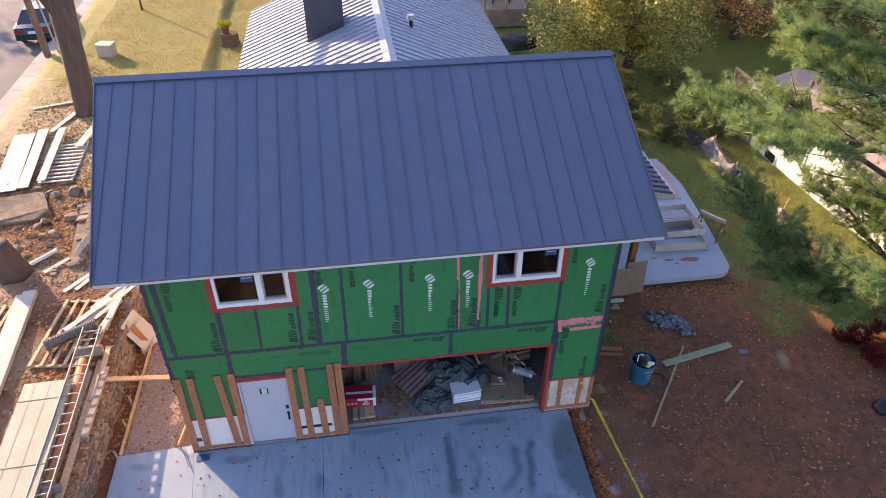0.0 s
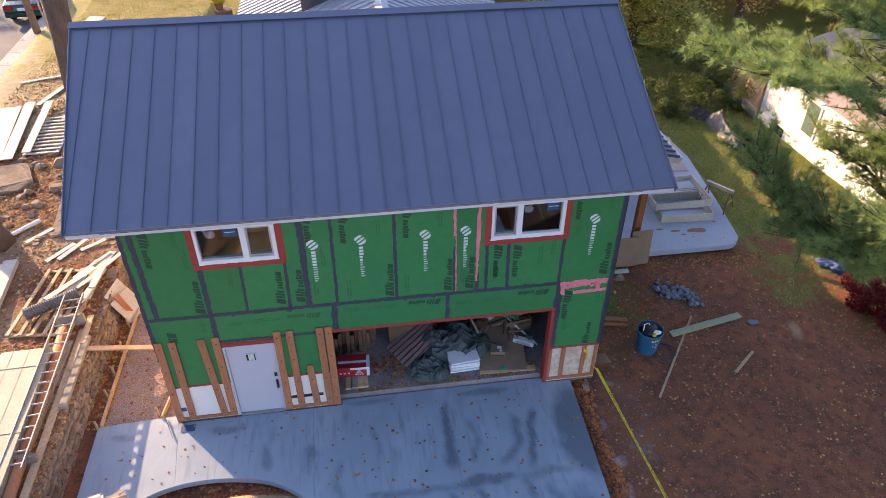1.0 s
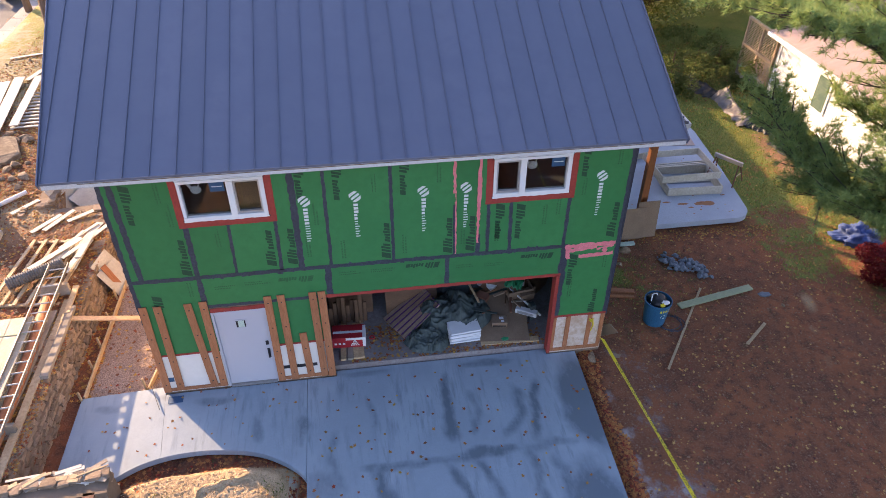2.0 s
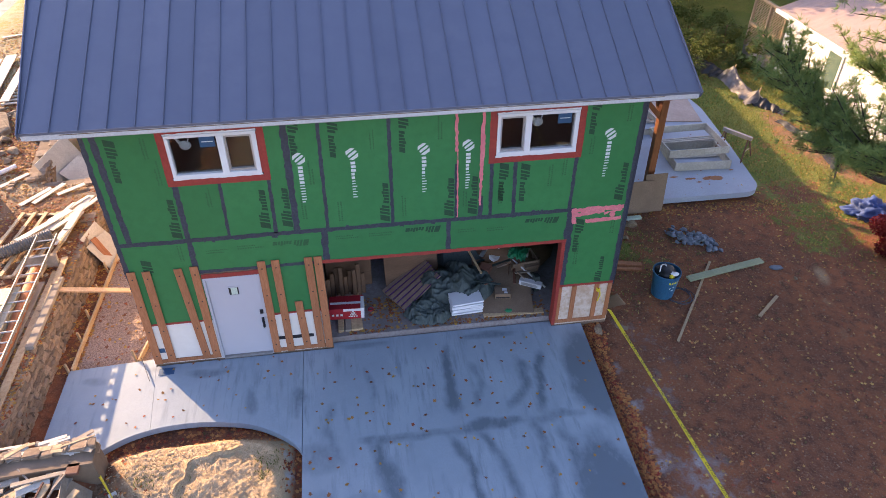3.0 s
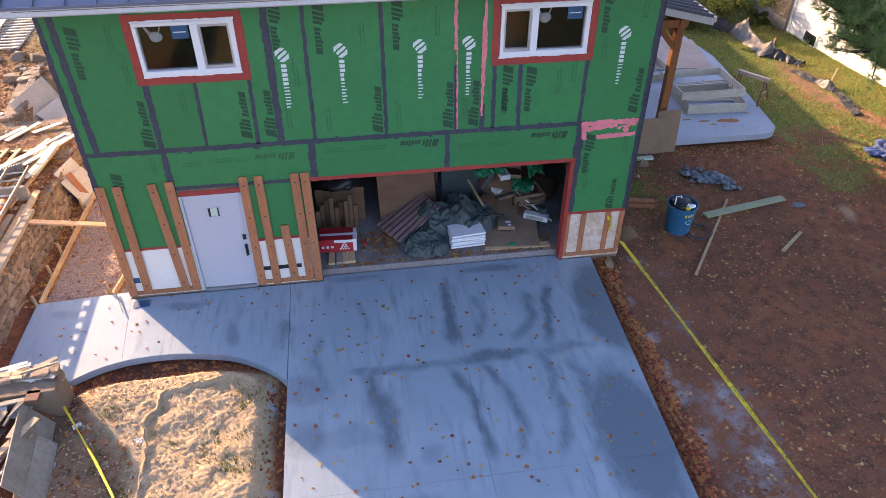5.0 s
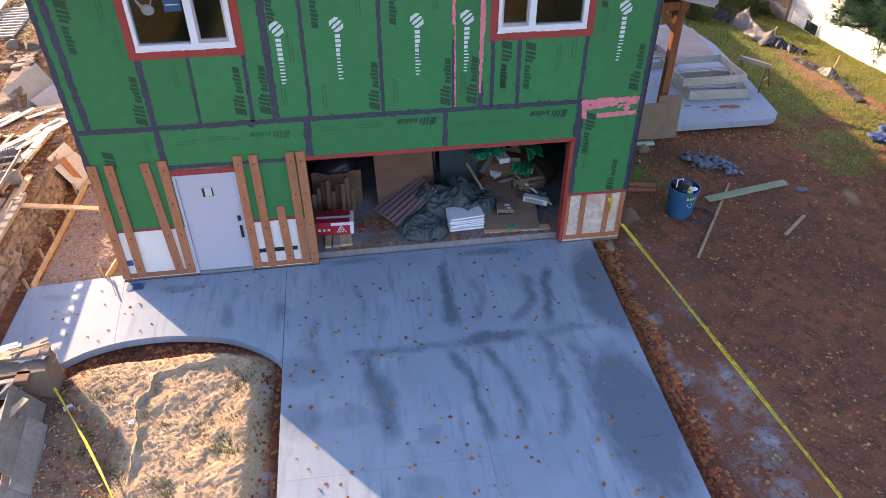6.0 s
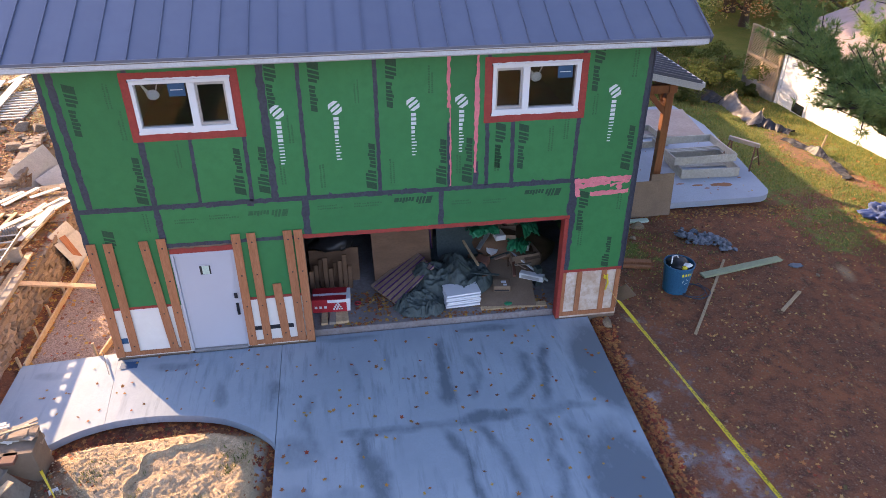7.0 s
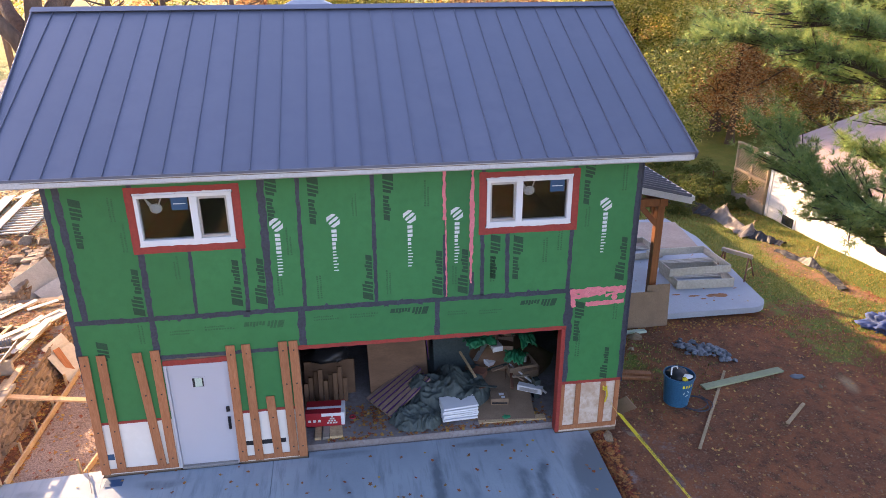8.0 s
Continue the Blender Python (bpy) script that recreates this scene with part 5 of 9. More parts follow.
def tree(name, seed, h, spread, trunk_r, material, leaves=16000, leaf=0.10, low=0.25, limbs=9, label="", bare=False):
    rg, rn = np.random.default_rng(seed), random.Random(seed)
    t = thing(name, label, "tree")
    bm = bmesh.new()
    lean = Vector((rn.uniform(-0.05, 0.05), rn.uniform(-0.05, 0.05), 0))
    tr = [Vector((0, 0, -0.3)) + lean * (k * h * 0.1) + Vector((rn.uniform(-0.06, 0.06) * k * 0.3, rn.uniform(-0.06, 0.06) * k * 0.3, k * h * 0.105)) for k in range(9)]
    tube(bm, tr, [trunk_r * (1.35 if k == 0 else 1.0) * (1 - k / 10.5) for k in range(9)], 10, wob=0.08, seed=seed)
    ends = []
    for k in range(limbs):
        f = low + (0.95 - low) * (k + 0.5) / limbs
        i = min(7, int(f * 8))
        p = tr[i].lerp(tr[i + 1], f * 8 - i)
        a = k * 2.4 + rn.uniform(-0.4, 0.4)
        ln = spread * (1.0 - 0.55 * max(0, f - 0.45)) * rn.uniform(0.75, 1.1)
        d = Vector((math.cos(a), math.sin(a), rn.uniform(0.25, 0.7)))
        q = [p + d * ln * s + Vector((0, 0, 0.12 * ln * s * s)) + Vector((rn.uniform(-0.2, 0.2), rn.uniform(-0.2, 0.2), rn.uniform(-0.2, 0.2))) * s for s in (0, 0.3, 0.6, 0.9)]
        r0 = trunk_r * 0.42 * (1 - 0.5 * f)
        tube(bm, q, [r0, r0 * 0.7, r0 * 0.45, r0 * 0.15], 6, wob=0.1, seed=seed + k)
        for s in (1, 2, 3):
            ends.append(q[s])
            for _ in range(2):
                e = q[s] + Vector((rn.uniform(-1, 1), rn.uniform(-1, 1), rn.uniform(-0.3, 0.8))) * ln * 0.32
                tube(bm, [q[s], q[s].lerp(e, 0.6) + Vector((0, 0, 0.1)), e], [r0 * 0.3, r0 * 0.2, r0 * 0.06], 4)
                ends.append(e)
    part("trunk", bm, M["bark"], t, smooth=True)
    if not bare:
        c = np.array([tuple(e) for e in ends])
        rad = spread * rg.uniform(0.16, 0.34, len(ends))
        quads_object("crown", leaf_cloud(rg, c, rad, leaves, leaf), material, t)
    return t


def put(t, x, y, rz=0.0, s=1.0):
    t.matrix_basis = Matrix.LocRotScale((x, y, float(height(x, y))), Euler((0, 0, rz)), (s, s, s))
    return t


def copy_at(t, x, y, rz, s=1.0):
    m = Matrix.LocRotScale((x, y, float(height(x, y))), Euler((0, 0, rz)), None)
    o = copy_thing(t, m)
    o.scale = (s, s, s)
    return o


near_maple = put(tree("maple_tree", 3, 10.5, 4.6, 0.26, M["leaf_yg"], 90000, 0.075, 0.03, 19, "yellow-green autumn tree with a broad leafy crown"), 17.4, 22.2, 0.3)
yg = put(tree("maple_tree", 17, 10.5, 4.6, 0.26, M["leaf_yg"], 20000, 0.095, 0.08, 14, "yellow-green autumn tree behind the houses"), 41, 22, 0.3)
orange = put(tree("oak_tree", 5, 12.5, 5.4, 0.3, M["leaf_or"], 25000, 0.10, 0.10, 14, "tall orange-brown autumn oak tree"), 26.0, 29.0, 1.0)
green = put(tree("maple_tree", 8, 10.0, 4.8, 0.25, M["leaf_gr"], 20000, 0.10, 0.08, 13, "dull green tree turning yellow"), 34.5, 30.5, 2.0)
for k, (t, x, y, rz, s) in enumerate([(orange, 25.0, 25.5, 2.2, 0.75), (green, 3.5, 35, 0.7, 0.8), (orange, 30, 24, 2.5, 0.8), (orange, 36, 20, 1.1, 0.9), (green, 29, 34, 0.4, 1.1), (yg, 47, 22, 4.0, 1.15), (orange, 21.5, 31, 3.3, 0.9), (orange, 36, 33, 0.2, 1.15), (green, 38, 26, 1.2, 1.1), (yg, 33, 42, 0.9, 1.2),
                                      (orange, 14, 47, 5.0, 1.1), (yg, 6, 50, 1.4, 1.1), (orange, -2, 52, 2.2, 1.1), (orange, 27, 52, 4.4, 1.3), (green, 40, 48, 0.7, 1.4), (orange, 46, 38, 2.9, 1.3), (yg, 44, 30, 5.5, 1.2)]):
    copy_at(t, x, y, rz, s)
bare = put(tree("bare_tree", 12, 12, 4.5, 0.3, None, low=0.25, limbs=14, label="tall leafless grey street tree", bare=True), -4, 44, 0.0)
for x, y, rz in ((-10, 50, 1.0), (2, 46, 2.0), (-16, 56, 4.0)):
    copy_at(bare, x, y, rz, 1.1)

# far woods all round, one belt of leaves
rg = np.random.default_rng(21)
ang = rg.uniform(-0.6, 3.7, 420)
rad = rg.uniform(62, 130, 420)
cs = np.stack([3 + rad * np.cos(ang), rad * np.sin(ang), rg.uniform(1.5, 11, 420)], -1)
for k, m in enumerate(("leaf_or", "leaf_yg", "leaf_gr")):
    sel = cs[k::3]
    o = quads_object("woods", leaf_cloud(rg, sel, rg.uniform(2.0, 4.6, len(sel)), 26000, 0.33), M[m])
    tagged(o, "distant autumn woods in orange, yellow and green", "woods", kind="stuff")

# street oak
oak = thing("street_oak", "massive oak trunk beside the sidewalk with rust-brown leaves", "tree")
bm = bmesh.new()
tp = [(-7.75, 17.3, -0.2), (-7.72, 17.3, 0.5), (-7.55, 17.3, 2.5), (-7.38, 17.3, 5.0), (-7.3, 17.35, 6.3)]
tube(bm, tp, [0.62, 0.43, 0.40, 0.44, 0.42], 18, wob=0.11, seed=2)
part("trunk", bm, M["bark"], oak, smooth=True)
# the last limb is added to throw shade on the main roof
lims = [[(-7.45, 17.3, 4.3), (-8.1, 17.2, 5.9), (-10.3, 17.0, 8.8), (-13, 16.5, 11)], [(-7.42, 17.35, 6.1), (-7.5, 18.0, 8.0), (-7.0, 19.5, 12)], [(-7.42, 17.35, 5.8), (-6.9, 19.0, 7.4), (-5.6, 21.0, 8.6), (-4.6, 22.0, 9.6)], [(-7.5, 17.35, 5.4), (-8.8, 19.0, 6.6), (-11, 22.5, 9)], [(-7.42, 17.35, 6.0), (-7.0, 20.5, 7.4), (-6.2, 24.0, 7.6), (-6.6, 27.5, 8.2)]]
for k, l3 in enumerate(lims):
    bm = bmesh.new()
    tube(bm, l3, [0.34, 0.27, 0.18, 0.07][:len(l3)], 8, wob=0.08, seed=k)
    part("limb", bm, M["bark"], oak, smooth=True)
# clumps from the eighth on are added, placed sunward to dapple the main roof
cs = np.array([(-9.2, 17.6, 7.6), (-7.2, 19.0, 8.6), (-10.2, 21, 8.2), (-6.2, 21, 9.2), (-12, 17, 9.8), (-8, 18, 11), (-5, 22, 10), (-8.5, 24.0, 9.2), (-10, 26.5, 9.6), (-7.2, 25.2, 9.4), (-9.4, 23, 10.2), (-6.5, 23.4, 9.8), (-11.5, 24.5, 10), (-5.4, 24.8, 7.0), (-6.2, 26.4, 7.8), (-7.4, 28.0, 8.4), (-6.6, 23.6, 7.8), (-4.6, 26.4, 7.6)])
rg = np.random.default_rng(6)
rad = np.array([0.7, 1.2, 1.5, 1.4, 1.6, 1.8, 1.3, 1.1, 1.2, 1.0, 1.1, 1.0, 1.2, 0.8, 0.9, 1.0, 0.9, 0.8])
quads_object("crown", np.concatenate([leaf_cloud(rg, cs[:7], rad[:7], 3600, 0.09), leaf_cloud(rg, cs[7:], rad[7:] * 1.15, 1000, 0.09)]), M["leaf_or"], oak)
# trunk base only: the upper trunk is left off to shorten its cast shadow
oak2 = thing("tree_stump", "base of a broad tree trunk on the leafy terrace, upper trunk left off", "stump")
bm = bmesh.new()
tube(bm, [(-7.15, 6.75, 0.2), (-7.2, 6.75, 0.7), (-7.25, 6.75, 1.2), (-7.3, 6.72, 1.45)], [0.58, 0.42, 0.36, 0.34], 16, wob=0.08, seed=3)
part("trunk", bm, M["bark"], oak2, smooth=True)


# ---- the pine beside the yard ----
def pine():
    rn, rg = random.Random(31), np.random.default_rng(31)
    t = thing("pine_tree", "large white pine with long soft needles and hanging cones", "tree")
    bm = bmesh.new()
    root = Vector((17.4, -2.2, -0.6))
    tr = [root + Vector((0.05 * math.sin(k), 0.06 * math.cos(2 * k), 1.5 * k)) for k in range(12)]
    tube(bm, tr, [0.30 * (1 - k / 13) + 0.02 for k in range(12)], 12, wob=0.06, seed=1)
    limbs = [  # the low limb that rises at its end, with its side limbs
        [(17.4, -2.2, 1.4), (15.4, -0.9, 2.2), (13.8, -0.4, 2.9), (12.46, -0.35, 3.5), (11.65, -0.5, 4.05), (11.25, 0.0, 4.65), (10.93, 0.84, 5.35)],
        [(13.8, -0.4, 2.9), (12.6, -0.9, 3.8), (11.9, -1.0, 4.2), (11.2, -1.0, 4.35)],
        [(12.46, -0.35, 3.5), (12.0, -0.6, 4.2), (11.7, -0.3, 4.45)],
        [(13.8, -0.4, 2.9), (12.8, -1.4, 3.8), (12.0, -1.6, 4.3), (11.4, -1.9, 4.5)],
        [(11.65, -0.5, 4.05), (11.75, 0.4, 4.4), (11.5, 1.4, 4.6)],
        [(15.4, -0.9, 2.2), (13.8, -1.6, 3.6), (12.8, -1.5, 4.4), (12.2, -1.2, 4.6)],
        [(15.4, -0.9, 2.2), (14.0, -2.0, 3.6), (13.0, -2.3, 4.4), (12.3, -2.4, 4.9)],
        # the thin second limb
        [(17.4, -2.2, 4.4), (15.0, -2.6, 5.3), (13.5, 0.9, 5.9), (12.06, 0.75, 6.55), (11.3, 1.0, 6.8), (10.7, 1.6, 6.95), (10.25, 1.85, 7.0)],
        [(13.5, 0.9, 5.9), (13.2, 2.3, 6.1), (12.7, 3.2, 6.3)],
        [(17.4, -2.2, 3.6), (15.2, -2.2, 4.8), (14.2, -0.2, 5.2), (13.4, 0.9, 5.4)],
        [(17.4, -2.2, 3.2), (15.6, -2.8, 4.2), (14.6, -1.0, 4.6), (13.9, 0.3, 4.7)],
        [(17.4, -2.2, 3.4), (16.2, -0.6, 4.5), (15.2, 0.2, 4.8), (14.4, 0.6, 4.9)],
        [(17.4, -2.2, 4.2), (16.6, 0.4, 5.2), (15.6, 2.0, 5.5), (14.6, 2.7, 5.5)],
        [(15.4, -0.9, 2.2), (14.6, 0.3, 3.6), (14.0, 1.2, 4.3), (13.3, 1.7, 4.7)],
        [(17.4, -2.2, 4.0), (15.9, -0.2, 4.6), (14.8, 0.9, 4.7), (13.8, 1.3, 4.7)],
        [(17.4, -2.2, 3.8), (16.4, -0.5, 4.4), (15.4, 0.2, 4.5), (14.6, 0.3, 4.6)],
        # the upper layers
        [(17.4, -2.2, 6.0), (15.6, -1.0, 7.0), (14.6, 1.4, 7.3), (13.7, 2.4, 7.5), (12.9, 2.9, 7.5)],
        [(17.4, -2.2, 6.6), (15.3, -1.6, 7.6), (13.9, 0.6, 7.9), (12.7, 1.4, 8.2), (11.6, 1.6, 8.5)],
        [(17.4, -2.2, 8.0), (15.4, -0.6, 9.0), (14.0, 2.6, 9.2), (12.6, 3.4, 9.3)],
        [(17.4, -2.2, 6.8), (16.2, -0.6, 7.6), (15.4, 3.0, 7.9), (14.7, 4.6, 8.0)],
        [(17.4, -2.2, 5.4), (15.8, -0.4, 6.4), (15.2, 2.2, 6.6), (14.6, 3.6, 6.8)],
        [(17.4, -2.2, 6.2), (14.0, -1.2, 6.8), (11.8, -0.4, 7.1), (10.8, -0.5, 7.3), (9.9, -0.7, 7.5)],
        [(17.4, -2.2, 4.6), (14.0, -3.0, 5.2), (12.0, -3.2, 5.7), (11.0, -3.0, 6.0)],
        [(17.4, -2.2, 6.2), (15.0, -1.2, 7.2), (14.0, 2.4, 7.4), (13.0, 3.3, 7.6)],
        [(17.4, -2.2, 6.4), (14.2, -2.4, 7.1), (12.9, 0.2, 7.5), (12.0, 1.2, 7.9)],
        [(17.4, -2.2, 5.8), (15.6, -0.8, 6.6), (14.9, 3.0, 7.0), (14.2, 4.4, 7.3)],
        [(17.4, -2.2, 7.4), (14.4, -1.0, 8.3), (12.9, 2.0, 8.7), (11.9, 2.9, 8.8)],
        [(17.4, -2.2, 7.6), (15.6, -0.4, 8.4), (14.4, 3.2, 8.6), (13.5, 4.4, 8.7)],
        [(17.4, -2.2, 7.0), (16.4, 0.0, 8.0), (15.9, 4.4, 8.2)],
        [(17.4, -2.2, 8.6), (14.6, -1.0, 9.5), (13.0, 1.8, 9.8)],
        [(17.4, -2.2, 5.2), (15.4, -1.8, 6.0), (14.3, 1.0, 6.3), (13.6, 2.2, 6.5)],
        [(17.4, -2.2, 3.0), (16.6, -0.2, 3.9), (15.9, 1.4, 4.1), (15.3, 2.2, 4.2)],
        [(17.4, -2.2, 2.6), (16.0, -0.8, 3.9), (14.9, 0.3, 4.3), (14.2, 0.8, 4.5)],
        # out of sight, so that the tree is whole
        [(17.4, -2.2, 9.5), (18.6, -3.0, 10.4), (20.0, -3.2, 10.6)], [(17.4, -2.2, 7.0), (19, -7.0, 7.8), (20.8, -7.6, 8.0)], [(17.4, -2.2, 11), (15.5, -7.8, 12), (14.8, -8.6, 12.2)], [(17.4, -2.2, 5.5), (17.2, -4.4, 6.4), (17.4, -6.0, 6.6)], [(17.4, -2.2, 12.0), (16.0, -5.0, 13.2), (15.4, -4.2, 13.8)],
    ]
    tufts = []
    for k, l3 in enumerate(limbs):
        pts = [Vector(p) for p in l3]
        fine = []
        for a, b in zip(pts, pts[1:]):
            fine += [a.lerp(b, s / 5) + Vector((rn.uniform(-0.05, 0.05), rn.uniform(-0.05, 0.05), rn.uniform(-0.05, 0.05))) for s in range(5)]
        fine.append(pts[-1])
        n = len(fine)
        r0 = 0.125 if k == 0 else (0.05 if k in (1, 2, 3, 4, 5, 6, 8) else 0.075)
        tube(bm, fine, [r0 * (1 - 0.85 * i / n) for i in range(n)], 6, wob=0.1, seed=k)
        for i in range(n // 3 if k else int(n * 0.5), n):
            f = i / n
            d0 = (fine[min(i + 1, n - 1)] - fine[i - 1]).normalized()
            for _ in range(6 if k <= 6 else (3 if k in (9, 10, 11, 12) else 4 if k in (13, 14, 15) else 7)):
                side = d0.cross(Vector((0, 0, 1))).normalized() * rn.choice((-1, 1))
                d = (d0 * rn.uniform(0.5, 1.1) + side * rn.uniform(0.3, 1.1) + Vector((0, 0, rn.uniform(-0.15, 0.35)))).normalized()
                ln = rn.uniform(0.35, 1.2) * (1.15 - 0.45 * f)
                e = fine[i] + d * ln
                tube(bm, [fine[i], fine[i].lerp(e, 0.5) + Vector((0, 0, -0.03)), e], [0.02, 0.013, 0.006], 4, False)
                for s in np.arange(0.25, 1.01, 0.15):
                    q = fine[i].lerp(e, float(s))
                    tufts.append((q + Vector((rn.uniform(-0.07, 0.07), rn.uniform(-0.07, 0.07), rn.uniform(-0.03, 0.08))), d))
                    if rn.random() < 0.6:
                        sd = (d + side * rn.uniform(-0.9, 0.9) + Vector((0, 0, rn.uniform(0, 0.3)))).normalized()
                        tufts.append((q + sd * rn.uniform(0.1, 0.3), sd))
    part("trunk", bm, M["pinebark"], t, smooth=True)
    per = 18
    P = np.array([tuple(q) for q, _ in tufts])
    D = np.array([tuple(d) for _, d in tufts])
    N = len(P)
    P, D = np.repeat(P, per, 0), np.repeat(D, per, 0)
    r = rg.normal(size=(N * per, 3))
    r /= np.linalg.norm(r, axis=1)[:, None]
    d = D * 0.75 + r * 0.85 + np.array([0, 0, 0.12])
    d /= np.linalg.norm(d, axis=1)[:, None]
    ln = rg.uniform(0.10, 0.20, N * per)[:, None]
    w = np.cross(d, rg.normal(size=(N * per, 3)))
    w /= np.linalg.norm(w, axis=1)[:, None] + 1e-6
    w *= 0.0055
    a = P + d * 0.01
    tri = np.stack([a - w, a + w, P + d * ln + np.array([0, 0, -0.008])], 1).reshape(-1, 3)
    o = quads_object("crown", tri, M["needle"], t, 3)
    # cones
    cone = None
    for c in ((10.9, 1.6, 6.82), (11.0, 1.55, 6.8), (11.5, 0.95, 6.6), (11.65, 0.9, 6.62), (11.95, 1.2, 7.6), (12.1, 1.25, 7.62), (12.5, 2.0, 6.1), (11.0, 0.7, 5.0)):
        if cone is None:
            b2 = bmesh.new()
            for k in range(7):
                z = -0.02 * k
                rr = 0.034 * math.sin(math.pi * (k + 0.8) / 8) + 0.006
                tube(b2, [(0, 0, z), (0, 0, z - 0.016)], [rr, rr * 0.6], 7)
            cone = part("cone", b2, M["rust"], t, "brown pine cone")
            cone.location = c
        else:
            o = cone.copy()
            scene.collection.objects.link(o)
            o.location = c


pine()

# ---- stone walls ----
def stone_mesh(seed):
    rn = random.Random(seed)
    bm = bmesh.new()
    vs = box(bm, -0.5, 0.5, -0.5, 0.5, -0.5, 0.5)
    bmesh.ops.bevel(bm, geom=list(bm.edges), offset=0.11, segments=1, affect="EDGES", profile=0.6)
    for v in bm.verts:
        v.co += Vector((rn.uniform(-0.13, 0.13), rn.uniform(-0.13, 0.13), rn.uniform(-0.13, 0.13)))
    me = bpy.data.meshes.new("stone")
    bmesh.ops.recalc_face_normals(bm, faces=bm.faces)
    bm.to_mesh(me)
    bm.free()
    me.materials.append(M["stone"])
    return me


STONES = [stone_mesh(k) for k in range(9)]


def stone(parent, x, y, z, sx, sy, sz, rz, rn, name="stone"):
    o = new(name, STONES[rn.randrange(9)])
    o.parent = parent
    o.matrix_basis = Matrix.LocRotScale((x, y, z), Euler((rn.uniform(-0.08, 0.08), rn.uniform(-0.08, 0.08), rz + rn.uniform(-0.1, 0.1))), (sx, sy, sz))
    return o


def stone_wall(name, p, q, z0, z1, thick, lean, label, seed, face=1, size=0.19, core=True, caps=0.25, both=False, quoins=True):
    """Rubble wall from p to q; its faced side is to the right of p to q when face is 1."""
    rn = random.Random(seed)
    w = thing(name, label, "wall", group="terrace stone walls")
    p, q = Vector(p), Vector(q)
    d = (q - p).normalized()
    s = Vector((d.y, -d.x)) * face
    a = math.atan2(d.y, d.x)
    ln = (q - p).length
    if core:
        m = Matrix(((d.x, s.x, 0, p.x), (d.y, s.y, 0, p.y), (0, 0, 1, 0), (0, 0, 0, 1)))
        bm = bmesh.new()
        vs = box(bm, 0, ln, -thick, 0.018, z0 - 0.2, z1 - 0.04, m)
        for v in vs[4:]:
            v.co -= Vector((s.x, s.y, 0)) * lean
        part("core", bm, M["mortar"], w, "mortared rubble core", False)
    z = z0
    while z < z1 - 0.04:
        h = rn.uniform(0.06, 0.12)
        t = 0.0
        while t < ln - 0.06:
            l3 = min(rn.uniform(0.6, 1.5) * size, ln - t)
            f = (z - z0) / (z1 - z0)
            c = p + d * (t + l3 / 2) - s * (0.06 + lean * f + rn.uniform(-0.03, 0.03))
            stone(w, c.x, c.y, z + h / 2, l3 * 0.98, 0.2, h * 1.08, a, rn)
            if both:
                c = p + d * (t + l3 / 2) - s * (thick - 0.05 + rn.uniform(-0.03, 0.03))
                stone(w, c.x, c.y, z + h / 2, l3 * 0.98, 0.2, h * 1.08, a, rn)
            t += l3
        z += h
    for end in (p + d * 0.02, q - d * 0.02) if quoins else ():
        z = z0
        while z < z1 - 0.03:
            h = rn.uniform(0.06, 0.12)
            u = 0.08
            while u < thick:
                l3 = rn.uniform(0.5, 1.1) * size
                c = end - s * (u + l3 / 2 + lean * (z - z0) / (z1 - z0))
                stone(w, c.x, c.y, z + h / 2, 0.16, l3, h * 1.08, a, rn)
                u += l3
            z += h
    t = 0.0
    while t < ln:
        l3 = rn.uniform(0.9, 2.0) * size
        c = p + d * (t + l3 / 2) - s * (lean + thick * rn.uniform(0.35, 0.55))
        if rn.random() < caps:
            stone(w, c.x, c.y, z1 + rn.uniform(-0.04, 0.01), l3, thick * rn.uniform(0.6, 0.95), 0.09, a, rn)
        t += l3
    return w


stone_wall("retaining_wall", (-3.42, -2.0), (-3.28, 6.3), -0.24, 0.42, 0.5, 0.22, "rough limestone retaining wall along the gravel strip", 1)
stone_wall("retaining_wall", (-6.4, -2.38), (-1.78, -2.12), -0.2, 0.5, 0.42, 0.05, "short limestone wall end beside the drive", 2, -1, size=0.22, caps=0.0, quoins=False)
stone_wall("retaining_wall", (-6.0, 6.35), (-2.5, 6.62), -0.1, 0.42, 0.35, 0.03, "low limestone cross wall", 3, 1)
stone_wall("retaining_wall", (-5.15, 6.9), (-5.6, 10.2), -0.25, 0.5, 0.45, 0.08, "limestone wall with white sheets leaning on it", 4, 1)
def rock_mesh(seed):
    """A broken field stone: a faceted lump with flat cleaved sides."""
    bm = bmesh.new()
    bmesh.ops.create_icosphere(bm, subdivisions=2, radius=0.62)
    rk = random.Random(seed)
    planes = [(Vector((rk.uniform(-1, 1), rk.uniform(-1, 1), rk.uniform(-0.6, 1))).normalized(), rk.uniform(0.26, 0.42)) for _ in range(11)]
    for v in bm.verts:
        v.co *= 1 + 0.30 * noise.noise(v.co * 2.4 + Vector((seed * 3.1, 0, 0)))
        for d, h in planes:
            over = v.co.dot(d) - h
            if over > 0:
                v.co -= d * over * 0.97
    me = bpy.data.meshes.new("rock")
    bm.to_mesh(me)
    bm.free()
    me.materials.append(M["rockm"])
    return me


